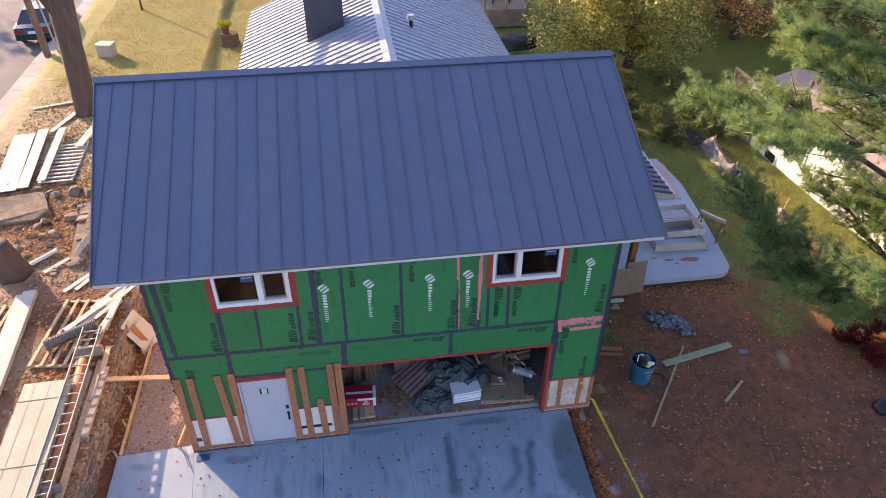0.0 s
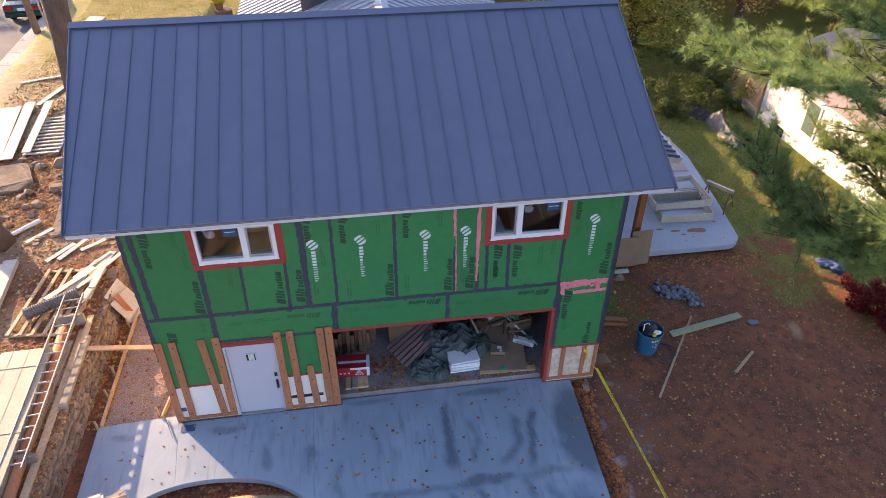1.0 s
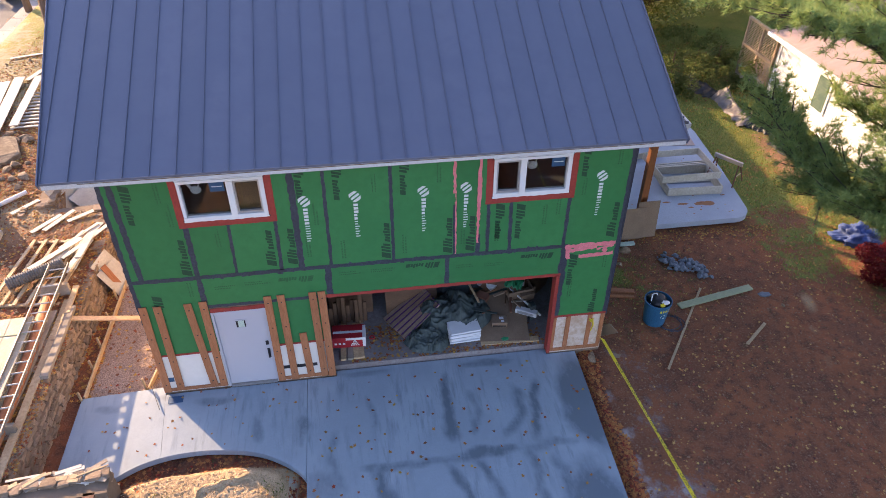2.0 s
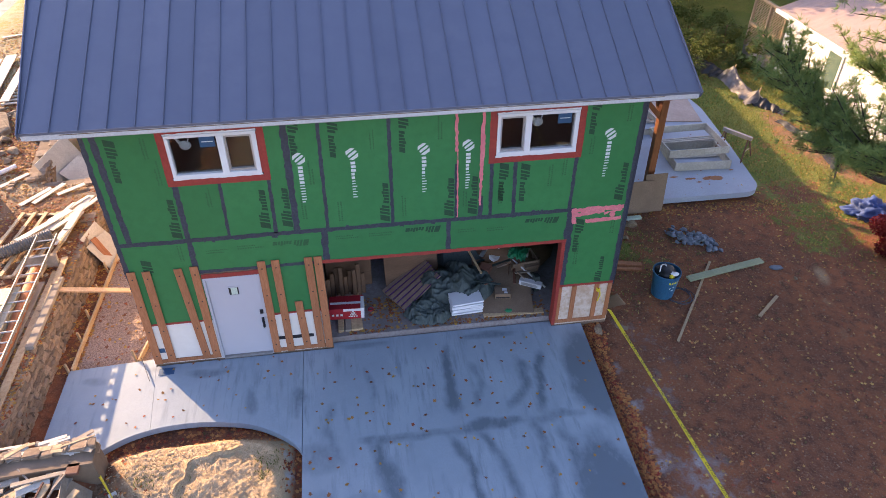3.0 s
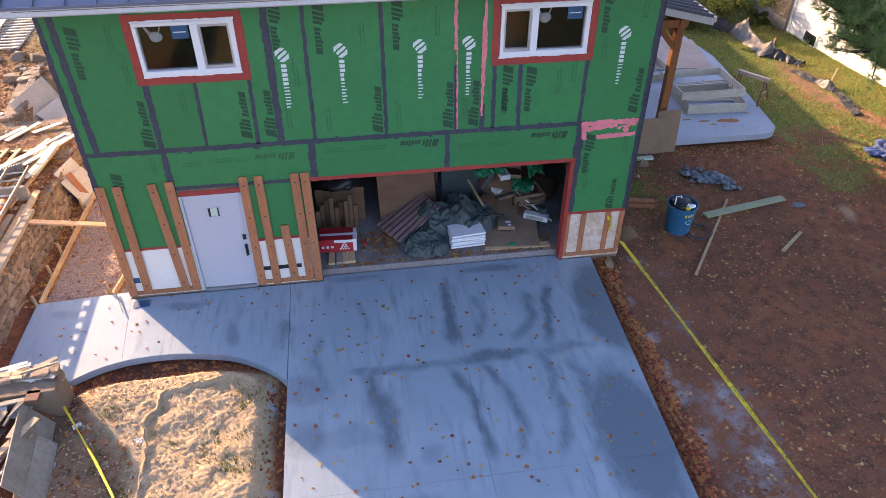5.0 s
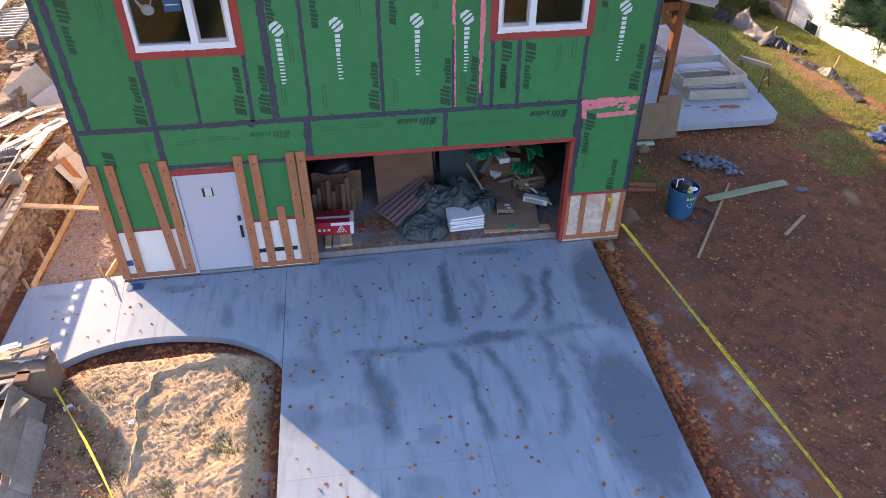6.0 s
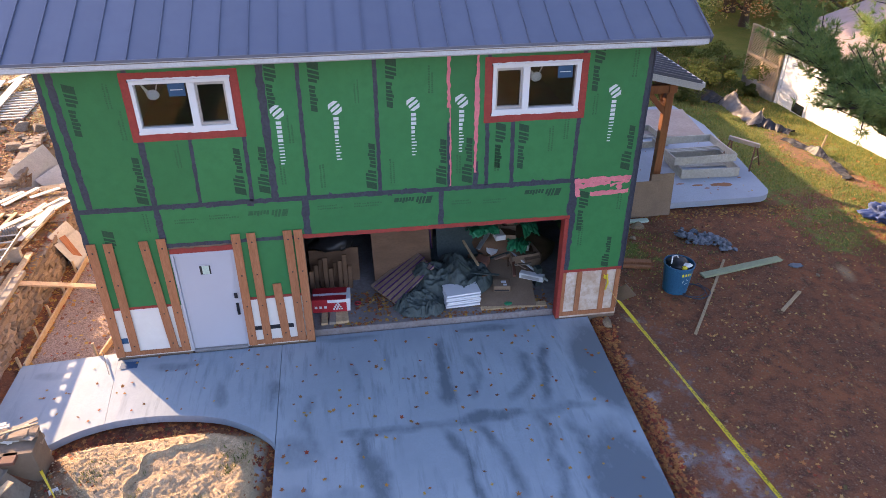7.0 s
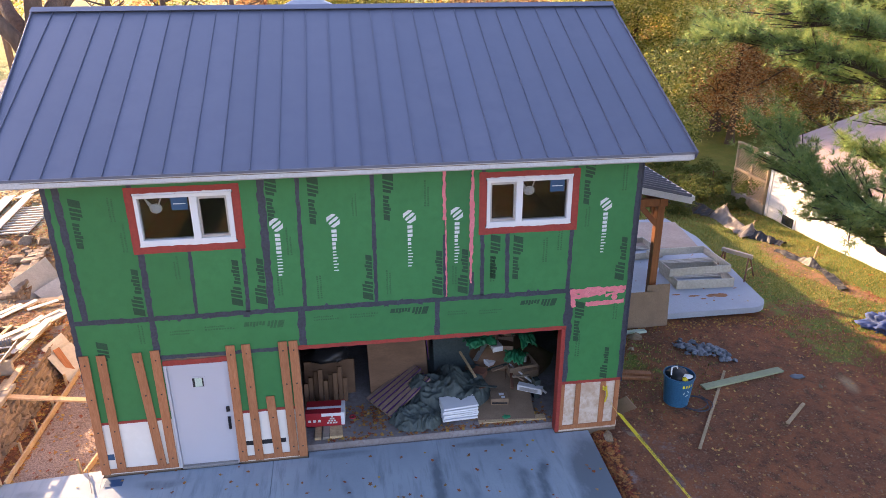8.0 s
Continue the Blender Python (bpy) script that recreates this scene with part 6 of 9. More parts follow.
ROCKS = [rock_mesh(k) for k in range(9)]
rn = random.Random(77)
for k in range(110):
    x, y = rn.uniform(-9.5, -5.4), rn.uniform(7.4, 12.2)
    s = 0.10 + 0.34 * rn.random() ** 2.0
    if k < 9:  # the larger flat rocks round the hollow
        x, y, s = ((-6.6, 11.1, 0.75), (-6.0, 10.9, 0.6), (-7.2, 11.0, 0.5), (-6.3, 9.5, 0.6), (-5.8, 9.8, 0.55), (-7.0, 9.3, 0.5), (-5.7, 12.0, 0.6), (-5.9, 12.7, 0.5), (-6.6, 8.6, 0.45))[k]
    o = new("boulder", ROCKS[rn.randrange(9)])
    o.matrix_basis = Matrix.LocRotScale((x, y, float(height(x, y)) + s * 0.1), Euler((rn.uniform(-0.3, 0.3), rn.uniform(-0.3, 0.3), rn.uniform(0, 3))), (s, s * 0.8, s * 0.5))
    tagged(o, "loose limestone rock lying in leaves", "rock", group="loose rocks")
slab_me = stone_mesh(31)
slab_me.materials[0] = M["rockm"]
slab = new("stone_slab", slab_me)
slab.matrix_basis = Matrix.LocRotScale((-8.2, 10.1, float(height(-8.2, 10.1)) + 0.02), Euler((0.03, 0.02, 0.2)), (2.0, 1.5, 0.34))
tagged(slab, "broad flat earthy stone slab among leaves", "rock")
for k, (x, y, s) in enumerate(((9.9, 3.5, 0.34), (9.55, 2.9, 0.2), (7.75, -0.25, 0.3), (9.2, 3.9, 0.25), (8.5, 2.4, 0.14), (13.0, 0.9, 0.12), (8.4, 1.1, 0.12))):
    o = new("rock", ROCKS[k])
    o.matrix_basis = Matrix.LocRotScale((x, y, float(height(x, y)) + s * 0.22), Euler((0.1, 0.1, k)), (s, s * 0.75, s * 0.6))
    tagged(o, "grey-brown rock on bare dirt", "rock", group="loose rocks")


# ---- boards and timber ----
def board(p, q, w, h, material, label, name="board", group="", up=(0, 0, 1), cat="lumber"):
    bm = bmesh.new()
    beam(bm, p, q, w, h, up)
    return tagged(link_bm(name, bm, M[material]), label, cat, group)


def gz(x, y, d=0.0):
    return float(height(x, y)) + d


# form boards round the gravel strip
fb = thing("form_board", "pale form board staked on edge along the gravel", "lumber")
bm = bmesh.new()
beam(bm, (-2.98, 0.2, -0.25), (-2.92, 4.35, -0.25), 0.035, 0.16)
part("plank", bm, M["lumber"], fb)
for y in (0.15, 1.05, 1.75, 2.6, 3.4, 4.2):
    bm = bmesh.new()
    beam(bm, (-3.03, y, -0.3), (-3.05, y, 0.08), 0.04, 0.05, (0, 1, 0))
    part("stake", bm, M["lumber"], fb)
fb2 = thing("form_board", "short pale form board beside the house corner", "lumber")
bm = bmesh.new()
beam(bm, (-1.72, 0.28, -0.24), (-1.50, 1.6, -0.24), 0.035, 0.14)
part("plank", bm, M["lumber"], fb2)
bm = bmesh.new()
beam(bm, (-1.78, 0.32, -0.3), (-1.8, 0.32, 0.12), 0.04, 0.05, (0, 1, 0))
part("stake", bm, M["lumber"], fb2)
board((-3.58, 2.08, 0.44), (-1.85, 2.32, 0.0), 0.14, 0.04, "lumber_warm", "pale plank bridging from wall top to form board")
board((-2.1, 2.0, -0.14), (-1.5, 2.42, -0.12), 0.04, 0.04, "black", "dark steel bar lying on the gravel", "steel_bar", cat="bar")

# aluminium extension ladder on the terrace
lad = thing("ladder", "aluminium extension ladder lying on lumber along the terrace edge", "ladder")
A0, A1 = Vector((-3.92, 3.67, 0.785)), Vector((-3.82, -1.34, 0.69))
W = Vector((-0.42, -0.03, 0.0))
for k in (0, 1):
    bm = bmesh.new()
    beam(bm, A0 + W * k, A1 + W * k, 0.026, 0.07)
    part("rail", bm, M["alu"], lad)
for k in range(17):
    c = A0.lerp(A1, (k + 0.5) / 17)
    for dz in (0.0,):
        bm = bmesh.new()
        tube(bm, [c + Vector((-0.01, 0, dz)), c + W + Vector((0.01, 0, dz))], 0.017, 8)
        part("rung", bm, M["rungalu"], lad)
    bm = bmesh.new()
    box(bm, c.x - 0.03, c.x + 0.01, c.y - 0.03, c.y + 0.03, c.z - 0.035, c.z + 0.04)
    part("rung_bracket", bm, M["alu"], lad)

for y in (3.0, -1.0):
    c = A0.lerp(A1, (A0.y - y) / (A0.y - A1.y))
    board((c.x - 0.55, y, 0.42), (c.x + 0.12, y, 0.42), 0.09, c.z - 0.42 - 0.03, "greywood", "grey timber block propping the ladder", "timber_block", group="ladder blocks")
# log, planks and boards below and beside the ladder
bm = bmesh.new()
tube(bm, [(-4.2, 2.8, 0.54), (-4.06, 0.8, 0.54), (-3.95, -2.1, 0.54)], [0.11, 0.11, 0.115], 12, wob=0.04)
tagged(link_bm("log", bm, M["cedar"], smooth=True), "peeled brown timber log under the ladder", "log")
for k, (p, q, w, h, m) in enumerate([((-3.80, 2.75, 0.42), (-3.72, -2.1, 0.42), 0.16, 0.05, "lumber"), ((-3.62, 2.45, 0.44), (-3.60, 0.3, 0.44), 0.16, 0.09, "greywood"), ((-4.0, 2.4, 0.42), (-4.0, -2.1, 0.42), 0.14, 0.05, "greywood"), ((-4.42, -0.9, 0.42), (-4.3, -2.2, 0.42), 0.12, 0.05, "lumber"), ((-4.30, 3.2, 0.44), (-4.12, -1.35, 0.44), 0.16, 0.04, "greywood"),
                                     ((-3.72, 3.2, 0.47), (-3.66, 2.2, 0.50), 0.13, 0.04, "lumber"), ((-6.35, 5.7, 0.42), (-5.95, 0.5, 0.45), 0.34, 0.14, "paintwood"), ((-6.6, 5.6, 0.42), (-6.25, 0.5, 0.42), 0.18, 0.10, "paintwood")]):
    board(p, q, w, h, m, "long sun-bleached plank on the terrace", group="terrace planks")

# stack of ribbed sheets, strapped
st = thing("sheet_stack", "stack of long pale ribbed sheets tied with straps", "building material")
zs = 0.44
m = pose(-5.25, 1.9, 0, 0, 0, 2)
for k in range(7):
    part("sheet", boxed(0.02 * (k % 2), 1.06 - 0.015 * (k % 3), -4.4 + 0.03 * (k % 3), 0, zs + 0.045 * k, zs + 0.045 * k + 0.038, m, 0.004), M["lumber_pale"], st)
for k in (1, 3):
    part("rib", boxed(0.08 + 0.17 * k, 0.095 + 0.17 * k, -4.35, 0, zs + 0.309, zs + 0.311, m), M["greywood"], st)
for y in (-0.55, -2.4):
    part("strap", boxed(-0.006, 1.07, y - 0.012, y + 0.012, zs + 0.309, zs + 0.318, m), M["ltreat"], st)

# open slat frames
def slat_frame(x, y, rz, length, width, n, label, material="lumber", z=0.42):
    t = thing("slat_frame", label, "lumber", "slat frames", at=(x, y, z), rz=rz)
    for k in (0, 1):
        part("rail", boxed(0, width, k * (length - 0.09), k * (length - 0.09) + 0.09, 0, 0.04, bevel=0.004), M[material], t)
    for k in range(n):
        xx = (width - 0.09) * k / (n - 1)
        part("slat", boxed(xx, xx + 0.09, 0, length, 0.042, 0.08, bevel=0.004), M[material], t)
    return t


slat_frame(-5.55, 2.75, -6, 2.5, 1.5, 6, "weathered open timber frame lying flat on leaves")
slat_frame(-7.6, 2.6, -6, 2.7, 1.15, 6, "second open timber frame beside a long plank")
slat_frame(-8.12, 14.5, -87, 1.12, 2.75, 11, "white slatted lattice panel lying on dirt", "paintwood", 0.40)
# corrugated pipe
pp = [(-5.25, 3.3, 0.62), (-4.75, 3.58, 0.64), (-4.15, 3.92, 0.66)]
bm = bmesh.new()
pv = []
for k in range(49):
    pv.append(Vector(pp[0]).lerp(Vector(pp[2]), k / 48))
tube(bm, pv, [0.15 if k % 2 else 0.13 for k in range(49)], 14, cap=False)
tube(bm, [Vector(pp[0]), Vector(pp[2])], 0.10, 12)
tagged(link_bm("drain_pipe", bm, M["pipegrey"]), "dusty grey corrugated drain pipe lying on the slat frame", "pipe")
bm = bmesh.new()
tube(bm, [(-6.95, 6.85, 0.46), (-6.2, 7.65, 0.48)], 0.06, 12)
tagged(link_bm("white_pipe", bm, M["vinyl"]), "white plastic pipe on leaves", "pipe")
# loose white boards at the wall corner
rn = random.Random(5)
for k in range(13):
    a = rn.uniform(0.9, 1.5)
    x, y = -4.15 + rn.uniform(-0.35, 0.35), 4.5 + rn.uniform(-0.3, 0.8)
    l3 = rn.uniform(0.6, 1.5)
    z = 0.46 + 0.022 * k * 0.6
    board((x - math.cos(a) * l3 / 2, y - math.sin(a) * l3 / 2, z), (x + math.cos(a) * l3 / 2, y + math.sin(a) * l3 / 2, z + rn.uniform(-0.01, 0.06)), rn.uniform(0.09, 0.2), 0.02, "paintwood", "offcut of white-painted board on a loose heap", group="white offcuts")
for k, (x, y, a, l3) in enumerate(((-5.2, 6.0, 0.9, 0.9), (-4.9, 6.1, 1.0, 1.0), (-6.0, 6.9, 0.8, 0.8), (-4.4, 6.25, 0.6, 0.7), (-3.1, 5.6, 2.6, 0.8), (-5.0, 7.0, 1.1, 0.8), (-8.1, 18.4, 0.2, 2.2), (-9.0, 18.2, 0.3, 2.0), (-8.2, 17.0, 1.25, 2.8))):
    z = gz(x, y, 0.03)
    board((x - math.cos(a) * l3 / 2, y - math.sin(a) * l3 / 2, z), (x + math.cos(a) * l3 / 2, y + math.sin(a) * l3 / 2, z + 0.03), 0.2 if l3 > 2.5 else 0.14, 0.025, "paintwood", "pale board lying among leaves and rocks", group="white offcuts")
# big pale sheets on the far dirt
for k, (x, y, w, l3, rz) in enumerate(((-9.32, 11.3, 0.75, 4.2, 8), (-8.56, 11.45, 0.37, 4.35, 7), (-7.98, 11.75, 0.28, 3.95, 5), (-7.38, 14.2, 0.3, 1.6, -8))):
    o = link_bm("panel_sheet", boxed(0, w, 0, l3, 0, 0.03, bevel=0.004), M["paintwood"])
    o.matrix_basis = pose(x, y, gz(x + w / 2, y + l3 / 2, 0.05) + (0.09 if k == 2 else 0.02 * k), 0.6, 0, rz)
    tagged(o, "long white sheet lying on the dirt", "panel", "white sheets")
# sheets leaning on the walls
for k, (x, y, z, w, h, rx, ry, rz, m) in enumerate(((-5.0, 7.1, -0.25, 1.7, 1.1, 62, 0, 80, "paintwood"), (-4.5, 7.3, -0.24, 1.0, 0.8, 40, 0, 75, "paintwood"), (-3.12, 3.75, -0.22, 0.75, 0.85, 58, 0, 78, "paintwood"), (-3.02, 3.55, -0.21, 0.7, 0.72, 50, 0, 66, "paintwood"), (-3.0, 3.7, -0.2, 0.16, 0.75, 55, 0, 60, "cedar"))):
    o = link_bm("leaning_sheet", boxed(0, w, 0, 0.018, 0, h, bevel=0.003), M[m])
    o.matrix_basis = pose(x, y, z, 0, 0, rz) @ pose(0, 0, 0, rx - 90, 0, 0)
    tagged(o, "white board leaning against the stone wall", "board", "leaning boards")

# debris heap by the drive
rn = random.Random(12)
for k in range(95):
    y = rn.uniform(-4.7, -2.6)
    x = rn.uniform(-3.7, -2.1)
    a, l3 = rn.choice((1.1, 1.25, 1.45, 0.3, 1.35, 2.6)) + rn.uniform(-0.25, 0.25), rn.uniform(0.2, 0.9)
    z = 0.19 + 0.18 * max(0.0, 1 - (-2.6 - y) / 1.6) * rn.random() + rn.uniform(0.0, 0.12)
    tilt = rn.uniform(-0.05, 0.05)
    board((x - math.cos(a) * l3 / 2, y - math.sin(a) * l3 / 2, z - tilt), (x + math.cos(a) * l3 / 2, y + math.sin(a) * l3 / 2, z + tilt), rn.choice((0.035, 0.05, 0.08, 0.12, 0.2)) * rn.uniform(0.8, 1.2), rn.uniform(0.012, 0.035), rn.choice(("paintwood", "oldpanel", "lumber", "greywood", "oldpanel", "rust")), "broken wood scrap on the debris heap", name="wood_scrap", group="debris heap", cat="scrap")
for k, (x, y, z, w, h, ry, rz) in enumerate(((-1.68, -4.15, -0.12, 1.45, 0.64, 62, 98), (-1.60, -4.3, -0.14, 1.2, 0.34, 55, 97), (-1.52, -4.75, -0.15, 1.0, 0.42, 40, 100), (-1.62, -5.4, -0.12, 1.1, 0.6, 50, 94))):
    o = link_bm("door_slab", boxed(0, w, 0, 0.025, 0, h, bevel=0.004), M["oldpanel"])
    o.matrix_basis = pose(x, y, z, 0, 0, rz) @ pose(0, 0, 0, ry - 90, 0, 0)
    tagged(o, "old white panel leaning on the debris heap", "panel", "debris heap")
bm = bmesh.new()
box(bm, -2.15, -1.95, -2.75, -2.55, 0.4, 0.46, Matrix.Rotation(0.0, 4, "Z"), 0.006)
tagged(link_bm("brick", bm, M["rust"]), "broken red brick on the debris heap", "brick", "debris heap")

# ---- caution tape ----
def caution(pts, label, letters, width=0.030):
    t = thing("caution_tape", label, "tape")
    pts = [Vector(p) for p in pts]
    bm = bmesh.new()
    L, R = [], []
    for k, p in enumerate(pts):
        d = (pts[min(k + 1, len(pts) - 1)] - pts[max(k - 1, 0)]).normalized()
        s = Vector((d.y, -d.x, 0)).normalized() * width * (1 if letters else 0.75 + 0.35 * math.sin(k * 2.3))
        tw = 0.5 * math.sin(k * 0.9)
        s = Vector((s.x, s.y, 0.02 * tw))
        L.append(bm.verts.new(p + s)), R.append(bm.verts.new(p - s))
    for k in range(len(pts) - 1):
        bm.faces.new((L[k], L[k + 1], R[k + 1], R[k]))
    part("ribbon", bm, M["yellow"], t)
    for a, b in letters:
        p, q = Vector(a), Vector(b)
        cu = bpy.data.curves.new("caution_lettering", "FONT")
        cu.body, cu.size, cu.align_x, cu.align_y = "CAUTION", 0.074, "CENTER", "CENTER"
        cu.materials.append(M["black"])
        o = new("lettering", cu)
        o.parent = t
        d = (q - p).normalized()
        u = Vector((-d.y, d.x, 0)).normalized()
        n3 = d.cross(u)
        c = p.lerp(q, 0.5) + n3 * 0.014
        o.matrix_basis = Matrix(((d.x, u.x, n3.x, c.x), (d.y, u.y, n3.y, c.y), (d.z, u.z, n3.z, c.z), (0, 0, 0, 1)))
    return t


def tape_at(y):
    return (8.02 + 0.017 * -y, y, 0.30 + 0.115 * -y)


tp = [tape_at(-0.1 - 0.5 * k) for k in range(17)]
let = [(tape_at(-0.9 - 0.42 * k), tape_at(-1.2 - 0.42 * k)) for k in range(17)]
caution([(7.72, -0.05, 0.92), (7.76, -0.08, 0.75), (7.86, -0.1, 0.52), (7.96, -0.1, 0.36), *tp], "yellow caution tape tied to the wall and drawn tight", let)
board((8.17, -8.12, -0.45), (8.17, -8.12, 1.3), 0.04, 0.04, "lumber", "wooden stake holding the caution tape", "stake", up=(0, 1, 0), cat="stake")
bm = bmesh.new()
for k in range(3):
    tube(bm, [(7.66, -0.03, 0.93 - 0.03 * k), (7.70, -0.05, 0.90 - 0.03 * k), (7.74, -0.03, 0.93 - 0.03 * k)], 0.012, 6)
tube(bm, [(7.72, -0.04, 0.9), (7.74, -0.07, 0.75), (7.71, -0.06, 0.6)], 0.014, 6)
tagged(link_bm("tape_knot", bm, M["yellow"]), "knotted end of yellow caution tape on the furring", "tape")
caution([(-2.04, -2.12, 0.02), (-1.72, -2.62, 0.05), (-1.37, -3.15, 0.1), (-1.0, -3.72, 0.12), (-0.71, -4.2, 0.12), (-0.45, -4.65, 0.12), (0.1, -5.6, 0.12), (0.8, -6.9, 0.1)], "twisted yellow caution tape beside the dirt mound", [], 0.02)

# ---- right yard ----
bk = thing("recycling_bin", "blue plastic bin stuffed with black bags and rubbish on dirt", "bin")
BX, BY = 9.62, 0.78
bz = gz(BX, BY)
bm = bmesh.new()
n = 28
prof = [(0.235, 0.0), (0.245, 0.02), (0.30, 0.62), (0.315, 0.63), (0.315, 0.67), (0.295, 0.67), (0.285, 0.60), (0.225, 0.04)]
rings = [[bm.verts.new((BX + r * math.cos(2 * math.pi * k / n), BY + r * math.sin(2 * math.pi * k / n), bz + z)) for k in range(n)] for r, z in prof]
for a, b in zip(rings, rings[1:]):
    for k in range(n):
        bm.faces.new((a[k], a[(k + 1) % n], b[(k + 1) % n], b[k]))
bm.faces.new(rings[0][::-1]), bm.faces.new(rings[-1])
part("body", bm, M["blue"], bk, smooth=False)


def crumple(name, c, size, material, seed, parent=None, label="", sub=3, amp=0.28, flat=0.0):
    """A crumpled heap of sheet or bag: a noisy half shell with folds."""
    bm = bmesh.new()
    bmesh.ops.create_icosphere(bm, subdivisions=sub, radius=1.0)
    for v in bm.verts:
        p = v.co.copy()
        f = 1 + amp * noise.noise(p * 2.1 + Vector((seed, 0, 0))) + amp * 0.55 * noise.noise(p * 5.0 + Vector((0, seed, 0))) + amp * 0.3 * noise.noise(p * 11.0 + Vector((0, 0, seed)))
        p *= f
        v.co = Vector((c[0] + p.x * size[0], c[1] + p.y * size[1], max(c[2] + p.z * size[2], c[2] - flat)))
    return link_bm(name, bm, M[material], parent, label, True)


crumple("black_bag", (BX - 0.02, BY + 0.02, bz + 0.58), (0.24, 0.24, 0.16), "black", 3, bk, "black rubbish bag")
crumple("white_rag", (BX + 0.1, BY - 0.13, bz + 0.66), (0.12, 0.07, 0.05), "vinyl", 5, bk, "crumpled white plastic")
bm = bmesh.new()
tube(bm, [(BX - 0.2, BY - 0.05, bz + 0.6), (BX - 0.15, BY + 0.05, bz + 0.8), (BX - 0.02, BY + 0.1, bz + 0.78), (BX + 0.02, BY, bz + 0.6)], 0.014, 6)
part("white_hose", bm, M["vinyl"], bk)
crumple("yellow_rag", (BX + 0.02, BY - 0.2, bz + 0.64), (0.06, 0.05, 0.06), "yellow", 8, bk)
a = radians(-80)
for (u0, u1, v0, v1, m) in ((-0.10, 0.12, 0.49, 0.555, "yellow"),):
    b2 = bmesh.new()
    g = []
    for v in (v0, v1):
        g.append([b2.verts.new((BX + (0.2455 + 0.086 * v) * math.cos(a + u / 0.29), BY + (0.2455 + 0.086 * v) * math.sin(a + u / 0.29), bz + v)) for u in np.linspace(u0, u1, 6)])
    for k in range(5):
        b2.faces.new((g[0][k], g[0][k + 1], g[1][k + 1], g[1][k]))
    part("yellow_label", b2, M[m], bk)
b2 = bmesh.new()
for k in range(3):
    t0 = k * 2.094 + 0.3
    pts = []
    for s in range(4):
        tt = t0 + s * 0.38
        u, v = 0.055 * math.cos(tt), 0.36 + 0.055 * math.sin(tt)
        rr = 0.250 + 0.088 * v
        pts.append(Vector((BX + rr * math.cos(a + u / 0.28), BY + rr * math.sin(a + u / 0.28), bz + v)))
    tube(b2, pts, 0.008, 4)
part("emblem", b2, M["white_print"], bk, "white recycling arrows")["kind"] = "stuff"

# hose coil, cable and boards round the bin
bm = bmesh.new()
pts = []
for k in range(90):
    t = k * 0.22
    pts.append((9.95 + (0.28 + 0.05 * math.sin(t * 0.37)) * math.cos(t) + 0.05 * math.sin(t * 0.21), 0.62 + 0.26 * math.sin(t) + 0.05 * math.cos(t * 0.3), gz(9.95, 0.6) + 0.012 + 0.0006 * k))
tube(bm, pts, 0.009, 5)
tagged(link_bm("cable_coil", bm, M["tape"]), "grey cable coiled on the dirt beside the bin", "cable")
board((8.15, 2.05, gz(8.2, 2) + 0.0), (9.5, 1.75, gz(9.5, 1.7) + 0.0), 0.14, 0.09, "cedar", "reddish timber lying on dirt beside the wall", group="yard timber")
board((8.2, 1.85, gz(8.2, 2) + 0.0), (9.45, 1.6, gz(9.5, 1.7) + 0.0), 0.09, 0.06, "cedar", "reddish timber lying on dirt beside the wall", group="yard timber")
board((10.42, 1.15, gz(10.4, 1.1) + 0.02), (12.52, 1.62, gz(12.5, 1.6) + 0.02), 0.19, 0.04, "ltreat", "greenish treated plank lying on dirt", group="yard timber")
board((9.35, -0.75, gz(9.3, -0.7) + 0.01), (11.25, 1.75, gz(11.2, 1.7) + 0.0), 0.055, 0.03, "lumber", "thin pale stick under the plank", group="yard timber")
board((11.45, -0.25, gz(11.4, -0.2) + 0.01), (12.22, 0.36, gz(12.2, 0.3) + 0.01), 0.07, 0.03, "lumber", "short pale stick on dirt", group="yard timber")
board((8.05, 0.55, -0.1), (8.32, 0.1, 0.42), 0.3, 0.02, "cardboard", "brown board scrap leaning at the house corner", up=(0.6, 0.6, 0.2), cat="board")
board((8.12, -0.1, -0.13), (8.42, -0.28, -0.1), 0.12, 0.02, "cardboard", "brown scrap board in leaves", cat="board")
o = crumple("grey_scrap", (12.75, 1.35, gz(12.75, 1.35) + 0.01), (0.16, 0.09, 0.03), "rubble", 2)
tagged(o, "pale scrap on dirt", "scrap")
rub = thing("rubble_heap", "heap of grey concrete rubble on dirt", "rubble")
rn = random.Random(8)
for k in range(95):
    t = rn.random()
    x, y = 10.82 + 0.85 * t + rn.uniform(-0.16, 0.16), 2.95 - 0.55 * t + rn.uniform(-0.4, 0.42) * (1 - 0.3 * t)
    s = rn.uniform(0.06, 0.22)
    o = stone(rub, x, y, gz(x, y) + s * 0.2 + rn.uniform(0, 0.05), s, s * 0.8, s * 0.5, rn.uniform(0, 3), rn, "rubble_piece")
RUBBLE = []
for me in ROCKS[:5]:
    c = me.copy()
    c.materials[0] = M["rubble"]
    RUBBLE.append(c)
for k, o in enumerate(rub.children):
    o.data = RUBBLE[k % 5]

